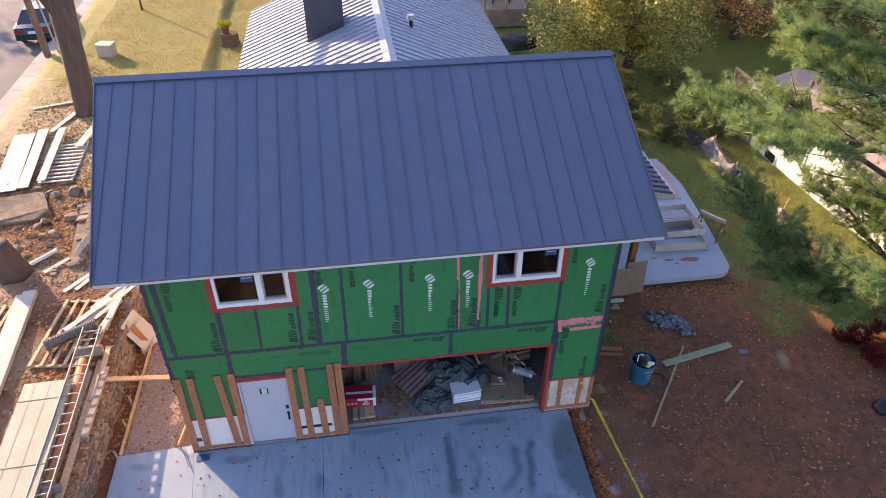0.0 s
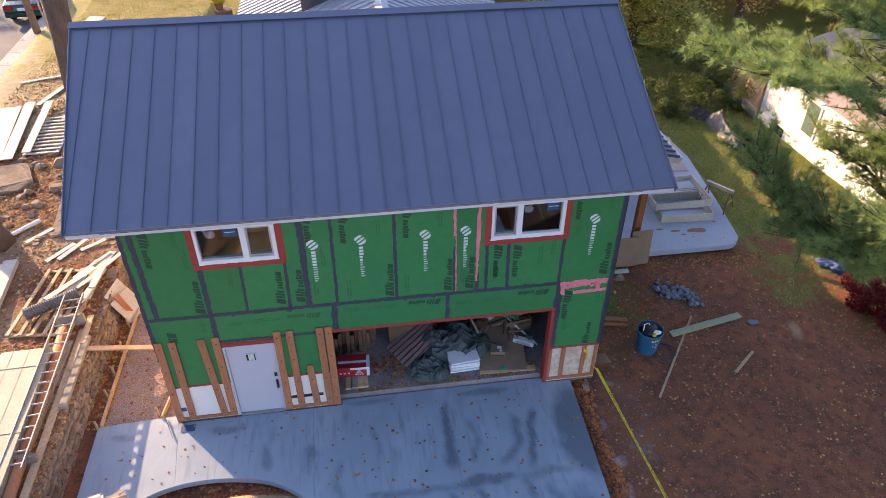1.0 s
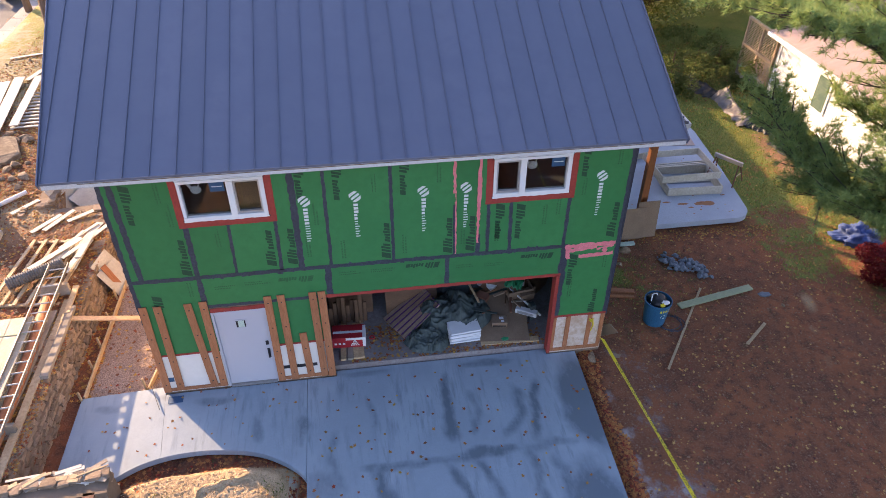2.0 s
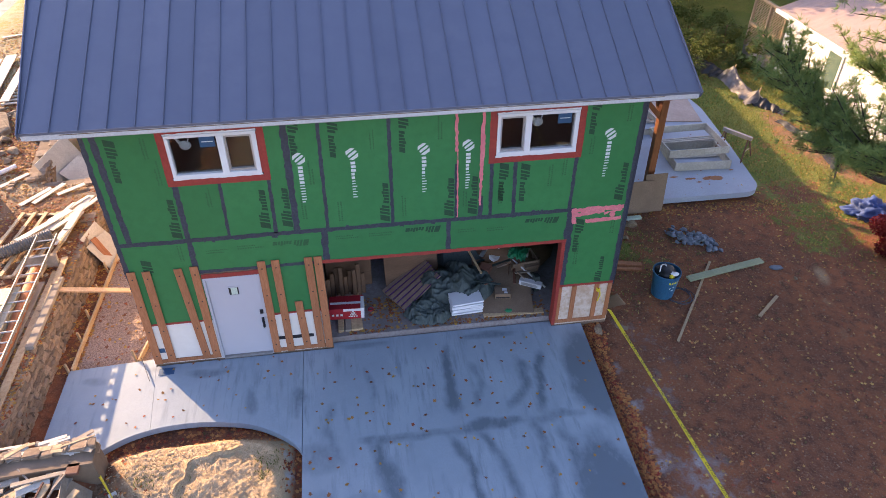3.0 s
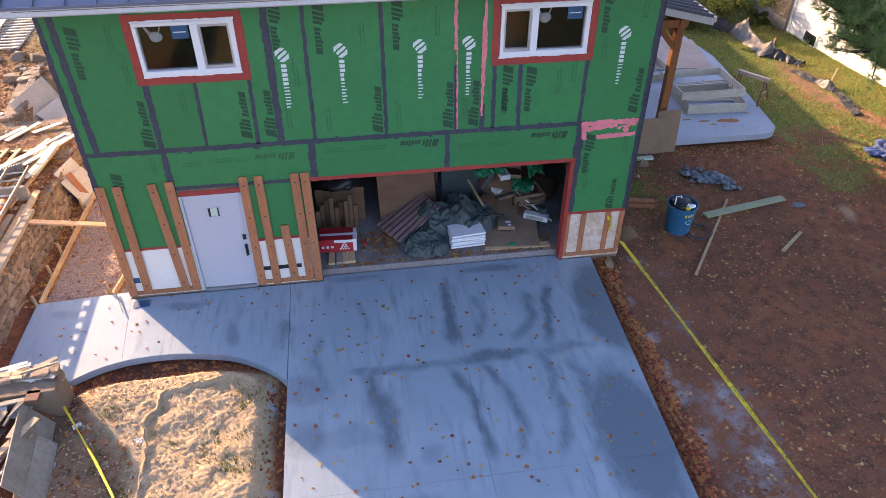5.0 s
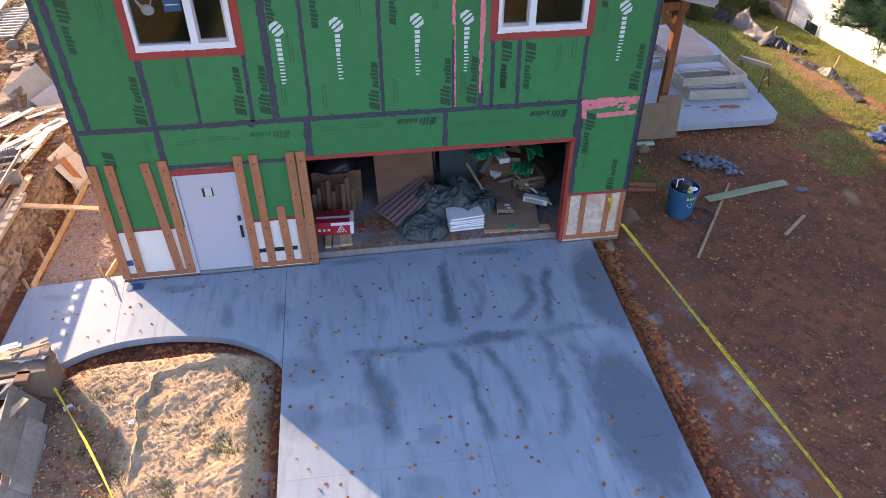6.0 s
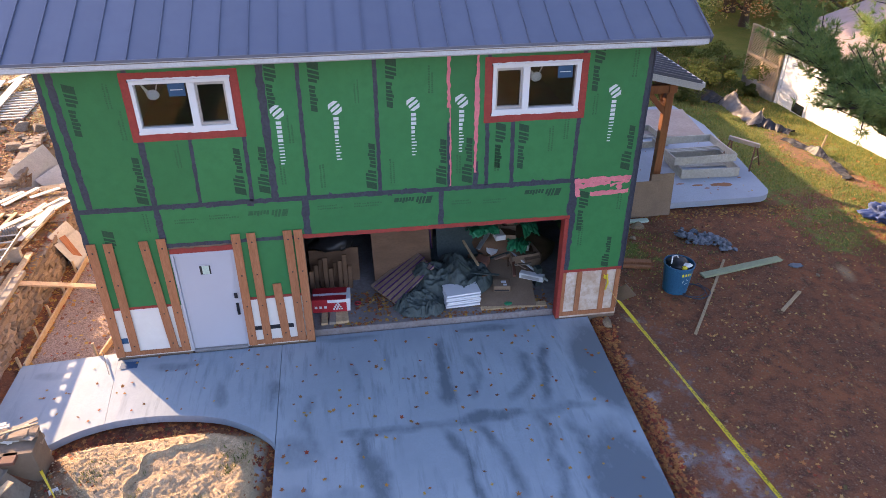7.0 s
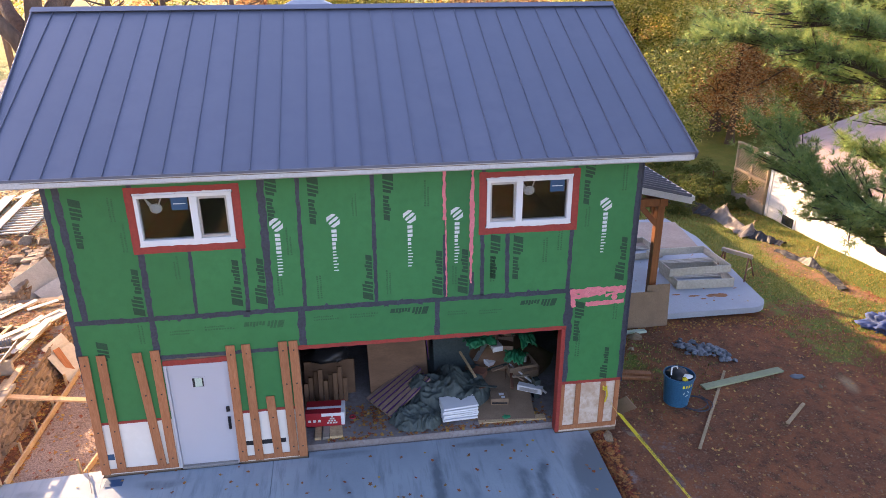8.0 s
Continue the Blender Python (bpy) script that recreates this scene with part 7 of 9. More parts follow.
# cardboard sheets against the pier
for k, (x0, x1, h, y, lean) in enumerate(((9.85, 10.62, 0.95, 4.0, 5), (10.42, 11.02, 1.12, 4.1, 5))):
    bm = boxed(0, x1 - x0, 0, 0.014, 0, h)
    o = link_bm("cardboard_sheet", bm, M["cardboard"])
    o.matrix_basis = pose(x0, y, gz(x0, y), -lean, 0, 1)
    tagged(o, "brown cardboard sheet leaning on the porch pier", "cardboard", "cardboard sheets")
o = link_bm("foam_offcut", boxed(9.75, 10.3, 3.72, 3.85, gz(10, 3.8), gz(10, 3.8) + 0.06, bevel=0.006), M["pale"])
tagged(o, "pale green foam offcut on the ground", "scrap")

# drawer-like timber frames and trestle on the patio
def tray(x, y, z, w, d, h, rz, label):
    t = thing("timber_tray", label, "frame", "patio frames", at=(x, y, z), rz=rz)
    for a in ((0, w, 0, 0.035), (0, w, d - 0.035, d), (0, 0.035, 0.036, d - 0.036), (w - 0.035, w, 0.036, d - 0.036)):
        part("side", boxed(*a, 0, h, bevel=0.003), M["greywood_pale"], t)
    for k in range(3):
        yy = 0.15 + (d - 0.3) * 0.55 + 0.09 * k
        part("slat", boxed(0.036, w - 0.036, yy, yy + 0.05, 0.02, 0.045), M["greywood_pale"], t)
    return t


tray(12.05, 5.75, -0.105, 1.65, 1.25, 0.26, -3, "open grey timber frame lying on the patio")
tray(11.95, 6.05, 0.16, 1.85, 1.5, 0.22, 1, "second open grey timber frame stacked on the first")
tray(11.4, 7.9, -0.105, 1.3, 1.3, 0.2, 4, "open grey timber frame further back on the patio")
bm = bmesh.new()
box(bm, 0, 2.6, 0, 2.4, 0, 0.02)
o = link_bm("plywood_sheet", bm, M["plywood_pale"])
o.matrix_basis = pose(11.6, 8.9, -0.1, 0, 0, -8)
tagged(o, "weathered plywood sheet on the patio", "plywood")
saw = thing("sawhorse", "folding metal sawhorse with rusty legs", "sawhorse", at=(14.15, 6.45, -0.11), rz=-55)
part("bar", boxed(-0.45, 0.45, -0.04, 0.04, 0.62, 0.74, bevel=0.008), M["alu"], saw)
for sx in (-1, 1):
    for sy in (-1, 1):
        bm = bmesh.new()
        beam(bm, (sx * 0.36, sy * 0.04, 0.64), (sx * 0.44, sy * 0.3, 0.0), 0.04, 0.025)
        part("leg", bm, M["rust"], saw)
    bm = bmesh.new()
    beam(bm, (sx * 0.40, -0.17, 0.3), (sx * 0.40, 0.17, 0.3), 0.03, 0.02)
    part("brace", bm, M["lumber"], saw)
rn = random.Random(3)
for x, y, s in ((13.0, 5.25, 0.42), (12.35, 5.3, 0.2), (12.5, 5.1, 0.12), (11.5, 5.2, 0.1), (11.9, 5.45, 0.16), (13.7, 5.6, 0.1), (11.2, 4.8, 0.08)):
    bm = bmesh.new()
    vs = [bm.verts.new((x + s * rn.uniform(0.5, 1) * math.cos(t), y + s * 0.35 * rn.uniform(0.5, 1) * math.sin(t), -0.1065)) for t in np.linspace(0, 6.0, 18)]
    bm.faces.new(vs)
    tagged(link_bm("clay_smear", bm, M["clay"]), "orange clay smear on the patio slab", "mud", "clay smears")


def draped(name, pts, w, h, material, label, seed, cat="tarp"):
    """A fallen sheet over pts: wrinkled strip with raised peaks."""
    rn = random.Random(seed)
    bm = bmesh.new()
    rows = []
    N, K = 90, 26
    P = [Vector(p) for p in pts]
    for i in range(N + 1):
        u = i / N * (len(P) - 1)
        a = min(int(u), len(P) - 2)
        c = P[a].lerp(P[a + 1], u - a)
        d = (P[a + 1] - P[a])
        s = Vector((d.y, -d.x, 0)).normalized()
        row = []
        for k in range(K + 1):
            v = k / K * 2 - 1
            x, y = c.x + s.x * v * w * (0.8 + 0.5 * noise.noise(Vector((i * 0.09, seed, v)))), c.y + s.y * v * w * (0.8 + 0.5 * noise.noise(Vector((i * 0.09, seed + 4, v))))
            q = Vector((x * 1.7, y * 1.7, seed))
            ridge = 1 - abs(noise.noise(q)) * 2.2
            fold = 0.10 * max(0, ridge) ** 2 + 0.05 * max(0, 1 - 2.2 * abs(noise.noise(q * 2.6))) + 0.03 * noise.noise(q * 7)
            hh = c.z * (1 - abs(v)) ** 1.3 + (h + fold) * (1 - v * v) ** 0.6 * 0.8
            row.append(bm.verts.new((x, y, gz(x, y) + 0.015 + max(0, hh))))
        rows.append(row)
    for a, b in zip(rows, rows[1:]):
        for k in range(K):
            bm.faces.new((a[k], a[k + 1], b[k + 1], b[k]))
    return tagged(link_bm(name, bm, M[material], smooth=True), label, cat)


draped("silt_fence", [(16.9, 15.6, 0.1), (17.1, 14.9, 0.3), (17.45, 14.0, 0.2), (17.6, 13.6, 0.1)], 0.6, 0.02, "silt", "black silt fabric collapsed on the lawn", 1)
draped("plastic_sheet", [(17.6, 13.7, 0.1), (17.7, 13.2, 0.55), (17.6, 12.3, 0.2), (17.5, 11.4, 0.15), (17.45, 10.9, 0.45), (17.4, 10.7, 0.1)], 0.48, 0.0, "psilt", "pale dusty plastic sheet slumped over stakes on the lawn", 2)
draped("silt_fence", [(17.45, 10.9, 0.3), (17.8, 10.4, 0.12), (18.1, 9.9, 0.06)], 0.28, 0.02, "silt", "black silt fabric trailing on the grass", 3)
draped("silt_fence", [(17.5, 9.4, 0.04), (17.65, 8.6, 0.06), (17.75, 7.9, 0.22), (17.8, 7.5, 0.05), (17.6, 6.6, 0.02), (17.3, 5.8, 0.02)], 0.2, -0.03, "silt", "crumpled silt fabric strip along the lawn edge", 4)
for x, y in ((17.7, 13.2), (17.45, 10.9), (17.85, 8.0)):
    board((x, y, gz(x, y)), (x + 0.1, y, gz(x, y) + 0.62), 0.04, 0.04, "lumber", "wooden fence stake on the lawn", up=(0, 1, 0), cat="stake", group="fence stakes")
o = crumple("blue_tarp", (16.65, 3.35, gz(16.6, 3.3) + 0.02), (0.6, 0.5, 0.30), "tarp_blue", 4, flat=0.02, sub=5, amp=0.5)
tagged(o, "crumpled blue tarp under the red shrub", "tarp")
o = crumple("black_bag", (15.35, -0.9, gz(15.35, -0.9) + 0.06), (0.28, 0.24, 0.2), "black", 7, flat=0.1)
tagged(o, "black plastic bag on the dirt", "bag")
# crimson shrub
sh = thing("maple_shrub", "low crimson-leaved shrub under the pine", "shrub")
rg = np.random.default_rng(9)
cs = np.stack([rg.uniform(15.7, 18.4, 40), rg.uniform(0.2, 2.4, 40), rg.uniform(-0.1, 0.5, 40)], -1)
quads_object("foliage", leaf_cloud(rg, cs, rg.uniform(0.25, 0.5, 40), 26000, 0.04), M["leaf_rd"], sh)
bm = bmesh.new()
for k in range(9):
    tube(bm, [(16.4, 1.7, -0.4), (16.4 + 0.4 * math.cos(k), 1.7 + 0.4 * math.sin(k), 0.1), tuple(cs[k])], [0.03, 0.02, 0.008], 5)
part("stems", bm, M["bark"], sh)

# ---- far yard ----
ub = thing("utility_box", "beige metal utility cabinet on a pad by the sidewalk", "utility box", at=(-8.3, 23.6, 0.02), rz=-12)
part("pad", boxed(-0.5, 0.5, -0.45, 0.45, 0.06, 0.2, bevel=0.01), M["walkway"], ub)
part("cabinet", boxed(-0.36, 0.36, -0.28, 0.28, 0.2, 0.92, bevel=0.02), M["beige"], ub)
part("lid", boxed(-0.39, 0.39, -0.31, 0.31, 0.92, 1.0, bevel=0.02), M["beige"], ub)
pl = thing("utility_pole", "leaning wooden utility pole by the kerb", "pole")
bm = bmesh.new()
tube(bm, [(-11.3, 24.4, -0.2), (-11.45, 24.5, 4.0), (-11.6, 24.6, 9.5)], [0.17, 0.15, 0.13], 12)
part("shaft", bm, M["polewood"], pl)
bm = bmesh.new()
tube(bm, [(-10.75, 24.4, 0.1), (-11.2, 24.6, 5.0), (-11.5, 24.7, 9)], 0.05, 8)
part("conduit", bm, M["steel"], pl)
bm = bmesh.new()
tube(bm, [(-10.3, 24.2, 0.1), (-11.2, 24.6, 7)], 0.035, 6)
part("guy_guard", bm, M["yellow"], pl)
sp = thing("stump_planter", "tree stump with a pot of yellow flowers", "planter")
bm = bmesh.new()
tube(bm, [(-2.75, 25.0, 0.0), (-2.75, 25.0, 0.3), (-2.72, 25.0, 0.75)], [0.6, 0.42, 0.4], 12, wob=0.12)
part("stump", bm, M["bark"], sp)
bm = bmesh.new()
cyl(bm, (-2.9, 25.0), 0.16, 0.22, 0.75, 1.05, 14)
part("pot", bm, M["rust"], sp)
cs = np.array([(-2.9 + 0.2 * math.cos(k), 25 + 0.2 * math.sin(k), 1.22) for k in range(6)])
quads_object("flowers", leaf_cloud(rg, cs, np.full(6, 0.2), 900, 0.04), M["leaf_yl"], sp)
sap = thing("sapling", "thin leafless sapling on the lawn", "tree")
bm = bmesh.new()
tube(bm, [(-8.0, 30.3, 0.0), (-8.0, 30.3, 1.5), (-8.1, 30.4, 4.0)], [0.06, 0.045, 0.02], 6)
for k in range(10):
    z = 1.6 + 0.22 * k
    tube(bm, [(-8.03, 30.33, z), (-8.03 + 0.9 * math.cos(k * 2.4), 30.33 + 0.9 * math.sin(k * 2.4), z + 0.8)], [0.02, 0.006], 4)
part("trunk", bm, M["bark"], sap)

# parked car
def car(x, y, rz):
    c = thing("car", "dark green saloon car parked at the kerb", "car", at=(x, y, -0.09), rz=rz)
    bm = bmesh.new()
    prof = [(-2.3, 0.35), (-2.35, 0.62), (-2.28, 0.92), (-1.55, 1.0), (1.2, 0.98), (2.15, 0.80), (2.3, 0.55), (2.25, 0.3)]
    L = [bm.verts.new((-0.86, y2, z)) for y2, z in prof]
    R = [bm.verts.new((0.86, y2, z)) for y2, z in prof]
    bm.faces.new(L), bm.faces.new(R[::-1])
    for k in range(len(prof)):
        j = (k + 1) % len(prof)
        bm.faces.new((L[k], R[k], R[j], L[j]))
    bmesh.ops.bevel(bm, geom=list(bm.edges), offset=0.06, segments=2, affect="EDGES", profile=0.6)
    body = part("body", bm, M["carpaint"], c, smooth=True)
    bm = bmesh.new()
    prof = [(-1.75, 0.98, 0.80), (-0.95, 1.42, 0.62), (0.35, 1.44, 0.62), (1.25, 0.98, 0.78)]
    L = [bm.verts.new((-w, y2, z)) for y2, z, w in prof]
    R = [bm.verts.new((w, y2, z)) for y2, z, w in prof]
    bm.faces.new(L), bm.faces.new(R[::-1])
    for k in range(4):
        j = (k + 1) % 4
        bm.faces.new((L[k], R[k], R[j], L[j]))
    part("cabin", bm, M["carglass"], body)
    part("roof_skin", boxed(-0.60, 0.60, -0.93, 0.34, 1.425, 1.455, bevel=0.01), M["carpaint"], body)
    for sx in (-1, 1):
        part("tail_light", boxed(0.62 * sx - 0.2, 0.62 * sx + 0.2, -2.375, -2.3, 0.70, 0.86, bevel=0.01), M["lamp_red"], body)
        for yy in (-1.45, 1.4):
            b = bmesh.new()
            tube(b, [(sx * 0.70, yy, 0.32), (sx * 0.88, yy, 0.32)], 0.32, 18)
            w = part("wheel", b, M["rubber"], c)
            b = bmesh.new()
            tube(b, [(sx * 0.86, yy, 0.32), (sx * 0.892, yy, 0.32)], 0.2, 14)
            part("rim", b, M["alu"], w)
    part("number_plate", boxed(-0.2, 0.2, -2.385, -2.36, 0.66, 0.80), M["vinyl"], body)
    part("bumper", boxed(-0.84, 0.84, -2.42, -2.28, 0.36, 0.56, bevel=0.03), M["carpaint"], body)
    return c


car(-12.75, 29.0, 4)
dk = thing("deck", "weathered timber deck with lattice railing", "deck")
part("platform", boxed(10.9, 13.6, 28.2, 31.5, -0.75, 0.25), M["greywood"], dk)
for x in (11.0, 12.25, 13.5):
    part("post", boxed(x - 0.06, x + 0.06, 28.2, 28.32, 0.25, 1.25), M["greywood"], dk)
part("rail", boxed(10.9, 13.6, 28.18, 28.34, 1.2, 1.3), M["greywood"], dk)
t3 = thing("deck_table", "grey outdoor table on the deck", "table")
part("top", boxed(11.6, 12.8, 29.2, 30.2, 0.95, 1.0), M["steel"], t3)
for x in (11.7, 12.7):
    for y in (29.3, 30.1):
        part("leg", boxed(x - 0.03, x + 0.03, y - 0.03, y + 0.03, 0.25, 0.95), M["black"], t3)
brush = crumple("brush_mound", (11.5, 24.0, -0.2), (1.6, 0.7, 0.5), "silt", 6, flat=0.1)
tagged(brush, "dark brush pile on the back lawn", "brush")
for k, (p, q) in enumerate((((14.9, 23.4, -0.5), (15.6, 23.9, 3.4)), ((14.6, 23.3, -0.5), (15.3, 23.7, 2.4)))):
    bm = bmesh.new()
    tube(bm, [p, q], [0.07, 0.05], 8)
    tagged(link_bm("pole", bm, M["lumber" if k else "steel"]), "slanting pale pole standing on the back lawn", "pole")
def bush(x, y, r, h, material, seed, n=5000):
    b = thing("bush", "dark green shrub in the shade by the wire fence", "shrub", group="fence shrubs")
    rb = np.random.default_rng(seed)
    c = np.stack([x + rb.normal(0, r * 0.45, 14), y + rb.normal(0, r * 0.4, 14), gz(x, y) + rb.uniform(0.1, h, 14)], -1)
    quads_object("foliage", leaf_cloud(rb, c, rb.uniform(0.18, 0.4, 14) * r, n, 0.035), M[material], b)
    bm = bmesh.new()
    for k in range(7):
        tube(bm, [(x, y, gz(x, y) - 0.05), tuple((Vector((x, y, gz(x, y))) + Vector(c[k])) / 2), tuple(c[k])], [0.02, 0.013, 0.005], 5)
    part("stems", bm, M["bark"], b)


for k, (x, y, r, h) in enumerate(((16.2, 14.6, 0.9, 0.7), (17.6, 15.6, 0.8, 0.6), (15.2, 16.8, 0.8, 0.8), (18.9, 16.4, 0.9, 0.9), (14.0, 15.4, 0.6, 0.4), (18.8, 14.4, 0.5, 0.4))):
    bush(x, y, r, h, "leaf_dk", 50 + k)
# wire fence on the right boundary
wf = thing("wire_fence", "rusty wire mesh fence with steel posts", "fence")
for k in range(0, 8, 2):
    bm = bmesh.new()
    tube(bm, [(15.4 + 0.55 * k, 15.6 + 0.012 * k * k, -1.2), (15.4 + 0.55 * k, 15.6 + 0.012 * k * k, 0.2)], 0.02, 6)
    part("post", bm, M["rust"], wf)
for z in np.linspace(-1.0, 0.15, 9):
    bm = bmesh.new()
    tube(bm, [(15.4 + 0.55 * k, 15.6 + 0.012 * k * k, float(z)) for k in range(8)], 0.003, 4)
    part("wire", bm, M["rust"], wf)

# ---- inside the garage ----
def gbox(name, x, y, z, w, d, h, rz, material, label, cat="box", rx=0, ry=0, group=""):
    o = link_bm(name, boxed(0, w, 0, d, 0, h, bevel=min(0.006, h * 0.2)), M[material])
    o.matrix_basis = pose(x, y, z, 0, 0, rz) @ pose(0, 0, 0, rx, ry, 0)
    return tagged(o, label, cat, group)


F = 0.092
for k, (x, l3) in enumerate(((2.32, 1.2), (2.47, 1.2), (2.60, 1.1), (2.72, 1.25))):
    gbox("floor_plank", x, 0.28, F + 0.002, 0.12, l3, 0.06, rng.uniform(-2, 2), "lumber" if k != 1 else "greywood", "short planks on the garage floor", "lumber", group="garage planks")
rb = thing("flooring_carton", "red and white printed carton lying on planks", "carton", at=(2.16, 0.62, F + 0.065), rz=-3)
part("carton_body", boxed(0, 0.72, 0, 0.42, 0, 0.29, bevel=0.006), M["redbox"], rb)
part("white_band", boxed(0.3, 0.72, -0.003, 0.0, 0.22, 0.285), M["vinyl"], rb)
part("white_band", boxed(0.02, 0.7, 0.15, 0.22, 0.2905, 0.292), M["vinyl"], rb)
part("white_band", boxed(0.66, 0.725, -0.005, 0.38, 0.02, 0.294), M["vinyl"], rb)
b2 = bmesh.new()
for i in range(4):
    for j in range(4 - i):
        cxx, czz = 0.40 + 0.05 * j + 0.025 * i, 0.06 + 0.045 * i
        box(b2, cxx, cxx + 0.035, -0.0065, -0.0035, czz, czz + 0.032)
part("printed_mark", b2, M["white_print"], rb)["kind"] = "stuff"
for j in range(3):
    part("printed_dot", boxed(0.05 + 0.09 * j, 0.10 + 0.09 * j, -0.0065, -0.0035, 0.10, 0.15), M["white_print"], rb)
bm = bmesh.new()
tube(bm, [(3.03 + 0.05 * math.cos(t), 0.89 + 0.05 * math.sin(t), F + 0.02) for t in np.linspace(0, 6.28, 14)], 0.018, 6)
tagged(link_bm("tape_roll", bm, M["redbox"]), "small red roll on the floor", "tape roll")
for k in range(9):
    x = 2.12 + 0.095 * k
    gbox("upright_plank", x, 1.35 + 0.06 * (k % 3), F, 0.085, 0.04, 0.50 + 0.09 * ((k * 5) % 4), 0, "plywood", "timber offcut standing against the rack", "lumber", rx=-10, group="upright offcuts")
gbox("wall_rack", 2.12, 1.75, F, 1.0, 0.05, 0.75, 0, "plywood", "plywood backing behind upright offcuts", "plywood", rx=-6)
o = crumple("black_chair_bag", (2.6, 2.0, 0.85), (0.42, 0.3, 0.24), "black", 11)
tagged(o, "black bag heaped on upright timber", "bag")
for k in range(3):
    gbox("plywood_sheet", 3.42 + 0.05 * k, 1.55 + 0.28 * k, F, 1.2, 0.02, 2.4, 4 + 3 * k, "plywood", "brown plywood sheet leaning inside the garage", "plywood", rx=-20, group="garage plywood")
for k in range(6):
    p0 = Vector((3.36 + 0.075 * k, 1.40 - 0.135 * k, F + 0.010 * k))
    p1 = p0 + Vector((0.98 - 0.03 * k, 0.50, 0.44 + 0.012 * (k % 3)))
    bm = bmesh.new()
    beam(bm, p0, p1, 0.125, 0.05, (0, 0, 1), 0.003)
    o = tagged(link_bm("brown_board", bm, M["boardbrown"]), "brown board with purple edge leaning in a stack", "board", "purple-edged boards")
    bm = bmesh.new()
    beam(bm, p0 + Vector((0.02, -0.052, 0.049)), p1 + Vector((0.02, -0.052, 0.049)), 0.020, 0.012, (0, 0, 1), 0)
    part("purple_edge", bm, M["purple"], o)
for k in range(4):
    o = gbox("brown_board", 4.42 + 0.09 * k, 2.2, F, 0.04, 0.9, 1.5, -10, "plywood", "tall brown board with purple edge", "board", ry=-4, group="purple-edged boards")
    part("purple_edge", boxed(0.004, 0.024, -0.004, -0.001, 0.0, 1.5), M["purple"], o)
gbox("plywood_sheet", 4.85, 2.35, 0.35, 1.0, 0.02, 1.2, -8, "plywood", "plywood sheet at the back of the junk", "plywood", rx=-38, group="garage plywood")
gbox("dark_sheet", 4.75, 1.75, 0.2, 1.05, 0.03, 0.95, -4, "tarp", "dark grey sheet leaning on junk", "sheet", rx=-42)


def tarp_heap(cx, cy, base, rx, ry, h, seed):
    bm = bmesh.new()
    N, K = 84, 84
    rows = []
    for i in range(N + 1):
        row = []
        for j in range(K + 1):
            u, v = i / N * 2 - 1, j / K * 2 - 1
            x, y = cx + u * rx, cy + v * ry
            d = math.hypot(u, v)
            edge = 1 + 0.25 * noise.noise(Vector((math.atan2(v, u) * 1.3, seed, 0)))
            f = max(0.0, 1 - (d / edge) ** 2)
            a = noise.noise(Vector((x * 2.2, y * 2.2, seed)))
            r = abs(noise.noise(Vector((x * 4.5 + a, y * 4.5, seed + 3))))
            r2 = abs(noise.noise(Vector((x * 9 + a * 2, y * 9, seed + 7))))
            row.append(bm.verts.new((x, y, base + h * (f ** 0.7) * (0.75 + 0.5 * a) + (0.20 * (0.35 - r) + 0.12 * (0.3 - r2) + 0.06 * (0.25 - abs(noise.noise(Vector((x * 17 + a * 3, y * 17, seed + 9)))))) * min(1, f * 3))) if d < edge else None)
        rows.append(row)
    for i in range(N):
        for j in range(K):
            q = (rows[i][j], rows[i + 1][j], rows[i + 1][j + 1], rows[i][j + 1])
            if all(q):
                bm.faces.new(q)
    return link_bm("tarp", bm, M["tarp"], smooth=True)


tagged(tarp_heap(4.9, 1.25, F, 0.95, 0.7, 0.72, 2), "grey-green tarp heaped over boards", "tarp")
tagged(tarp_heap(4.25, 0.62, F, 0.55, 0.42, 0.30, 5), "trailing edge of the grey-green tarp", "tarp")
for k in range(6):
    gbox("white_board", 4.72 + 0.012 * (k % 3), 0.38 + 0.02 * (k % 2), 0.15 + 0.048 * k, 0.68, 0.42, 0.036, 3 + 1.5 * (k % 3), "vinyl", "white trim boards stacked on the heap", "board", group="white boards")
gbox("cardboard_sheet", 5.25, 0.42, F + 0.02, 1.25, 1.5, 0.012, -6, "cardboard", "flattened brown cardboard on the floor", "cardboard", rx=12)
sb = gbox("carton", 5.72, 0.72, F + 0.12, 0.34, 0.26, 0.14, -8, "cardboard", "small brown carton with white labels", "carton")
part("label", boxed(0.16, 0.26, 0.12, 0.2, 0.1405, 0.142), M["vinyl"], sb)
part("label", boxed(0.2, 0.27, 0.03, 0.09, 0.1405, 0.142), M["vinyl"], sb)
part("printed_band", boxed(0.02, 0.32, -0.002, 0.0, 0.02, 0.06), M["black"], sb)


def open_carton(x, y, z, w, d, h, rz, rx=0):
    t = thing("open_carton", "open brown cardboard box in the junk", "carton", "cartons", at=(x, y, z), rz=rz)
    for a in ((0, w, 0, 0.01), (0, w, d - 0.01, d), (0, 0.01, 0.011, d - 0.011), (w - 0.01, w, 0.011, d - 0.011)):
        part("side", boxed(*a, 0, h), M["cardboard"], t)
    part("bottom", boxed(0.011, w - 0.011, 0.011, d - 0.011, 0, 0.01), M["cardboard"], t)
    return t


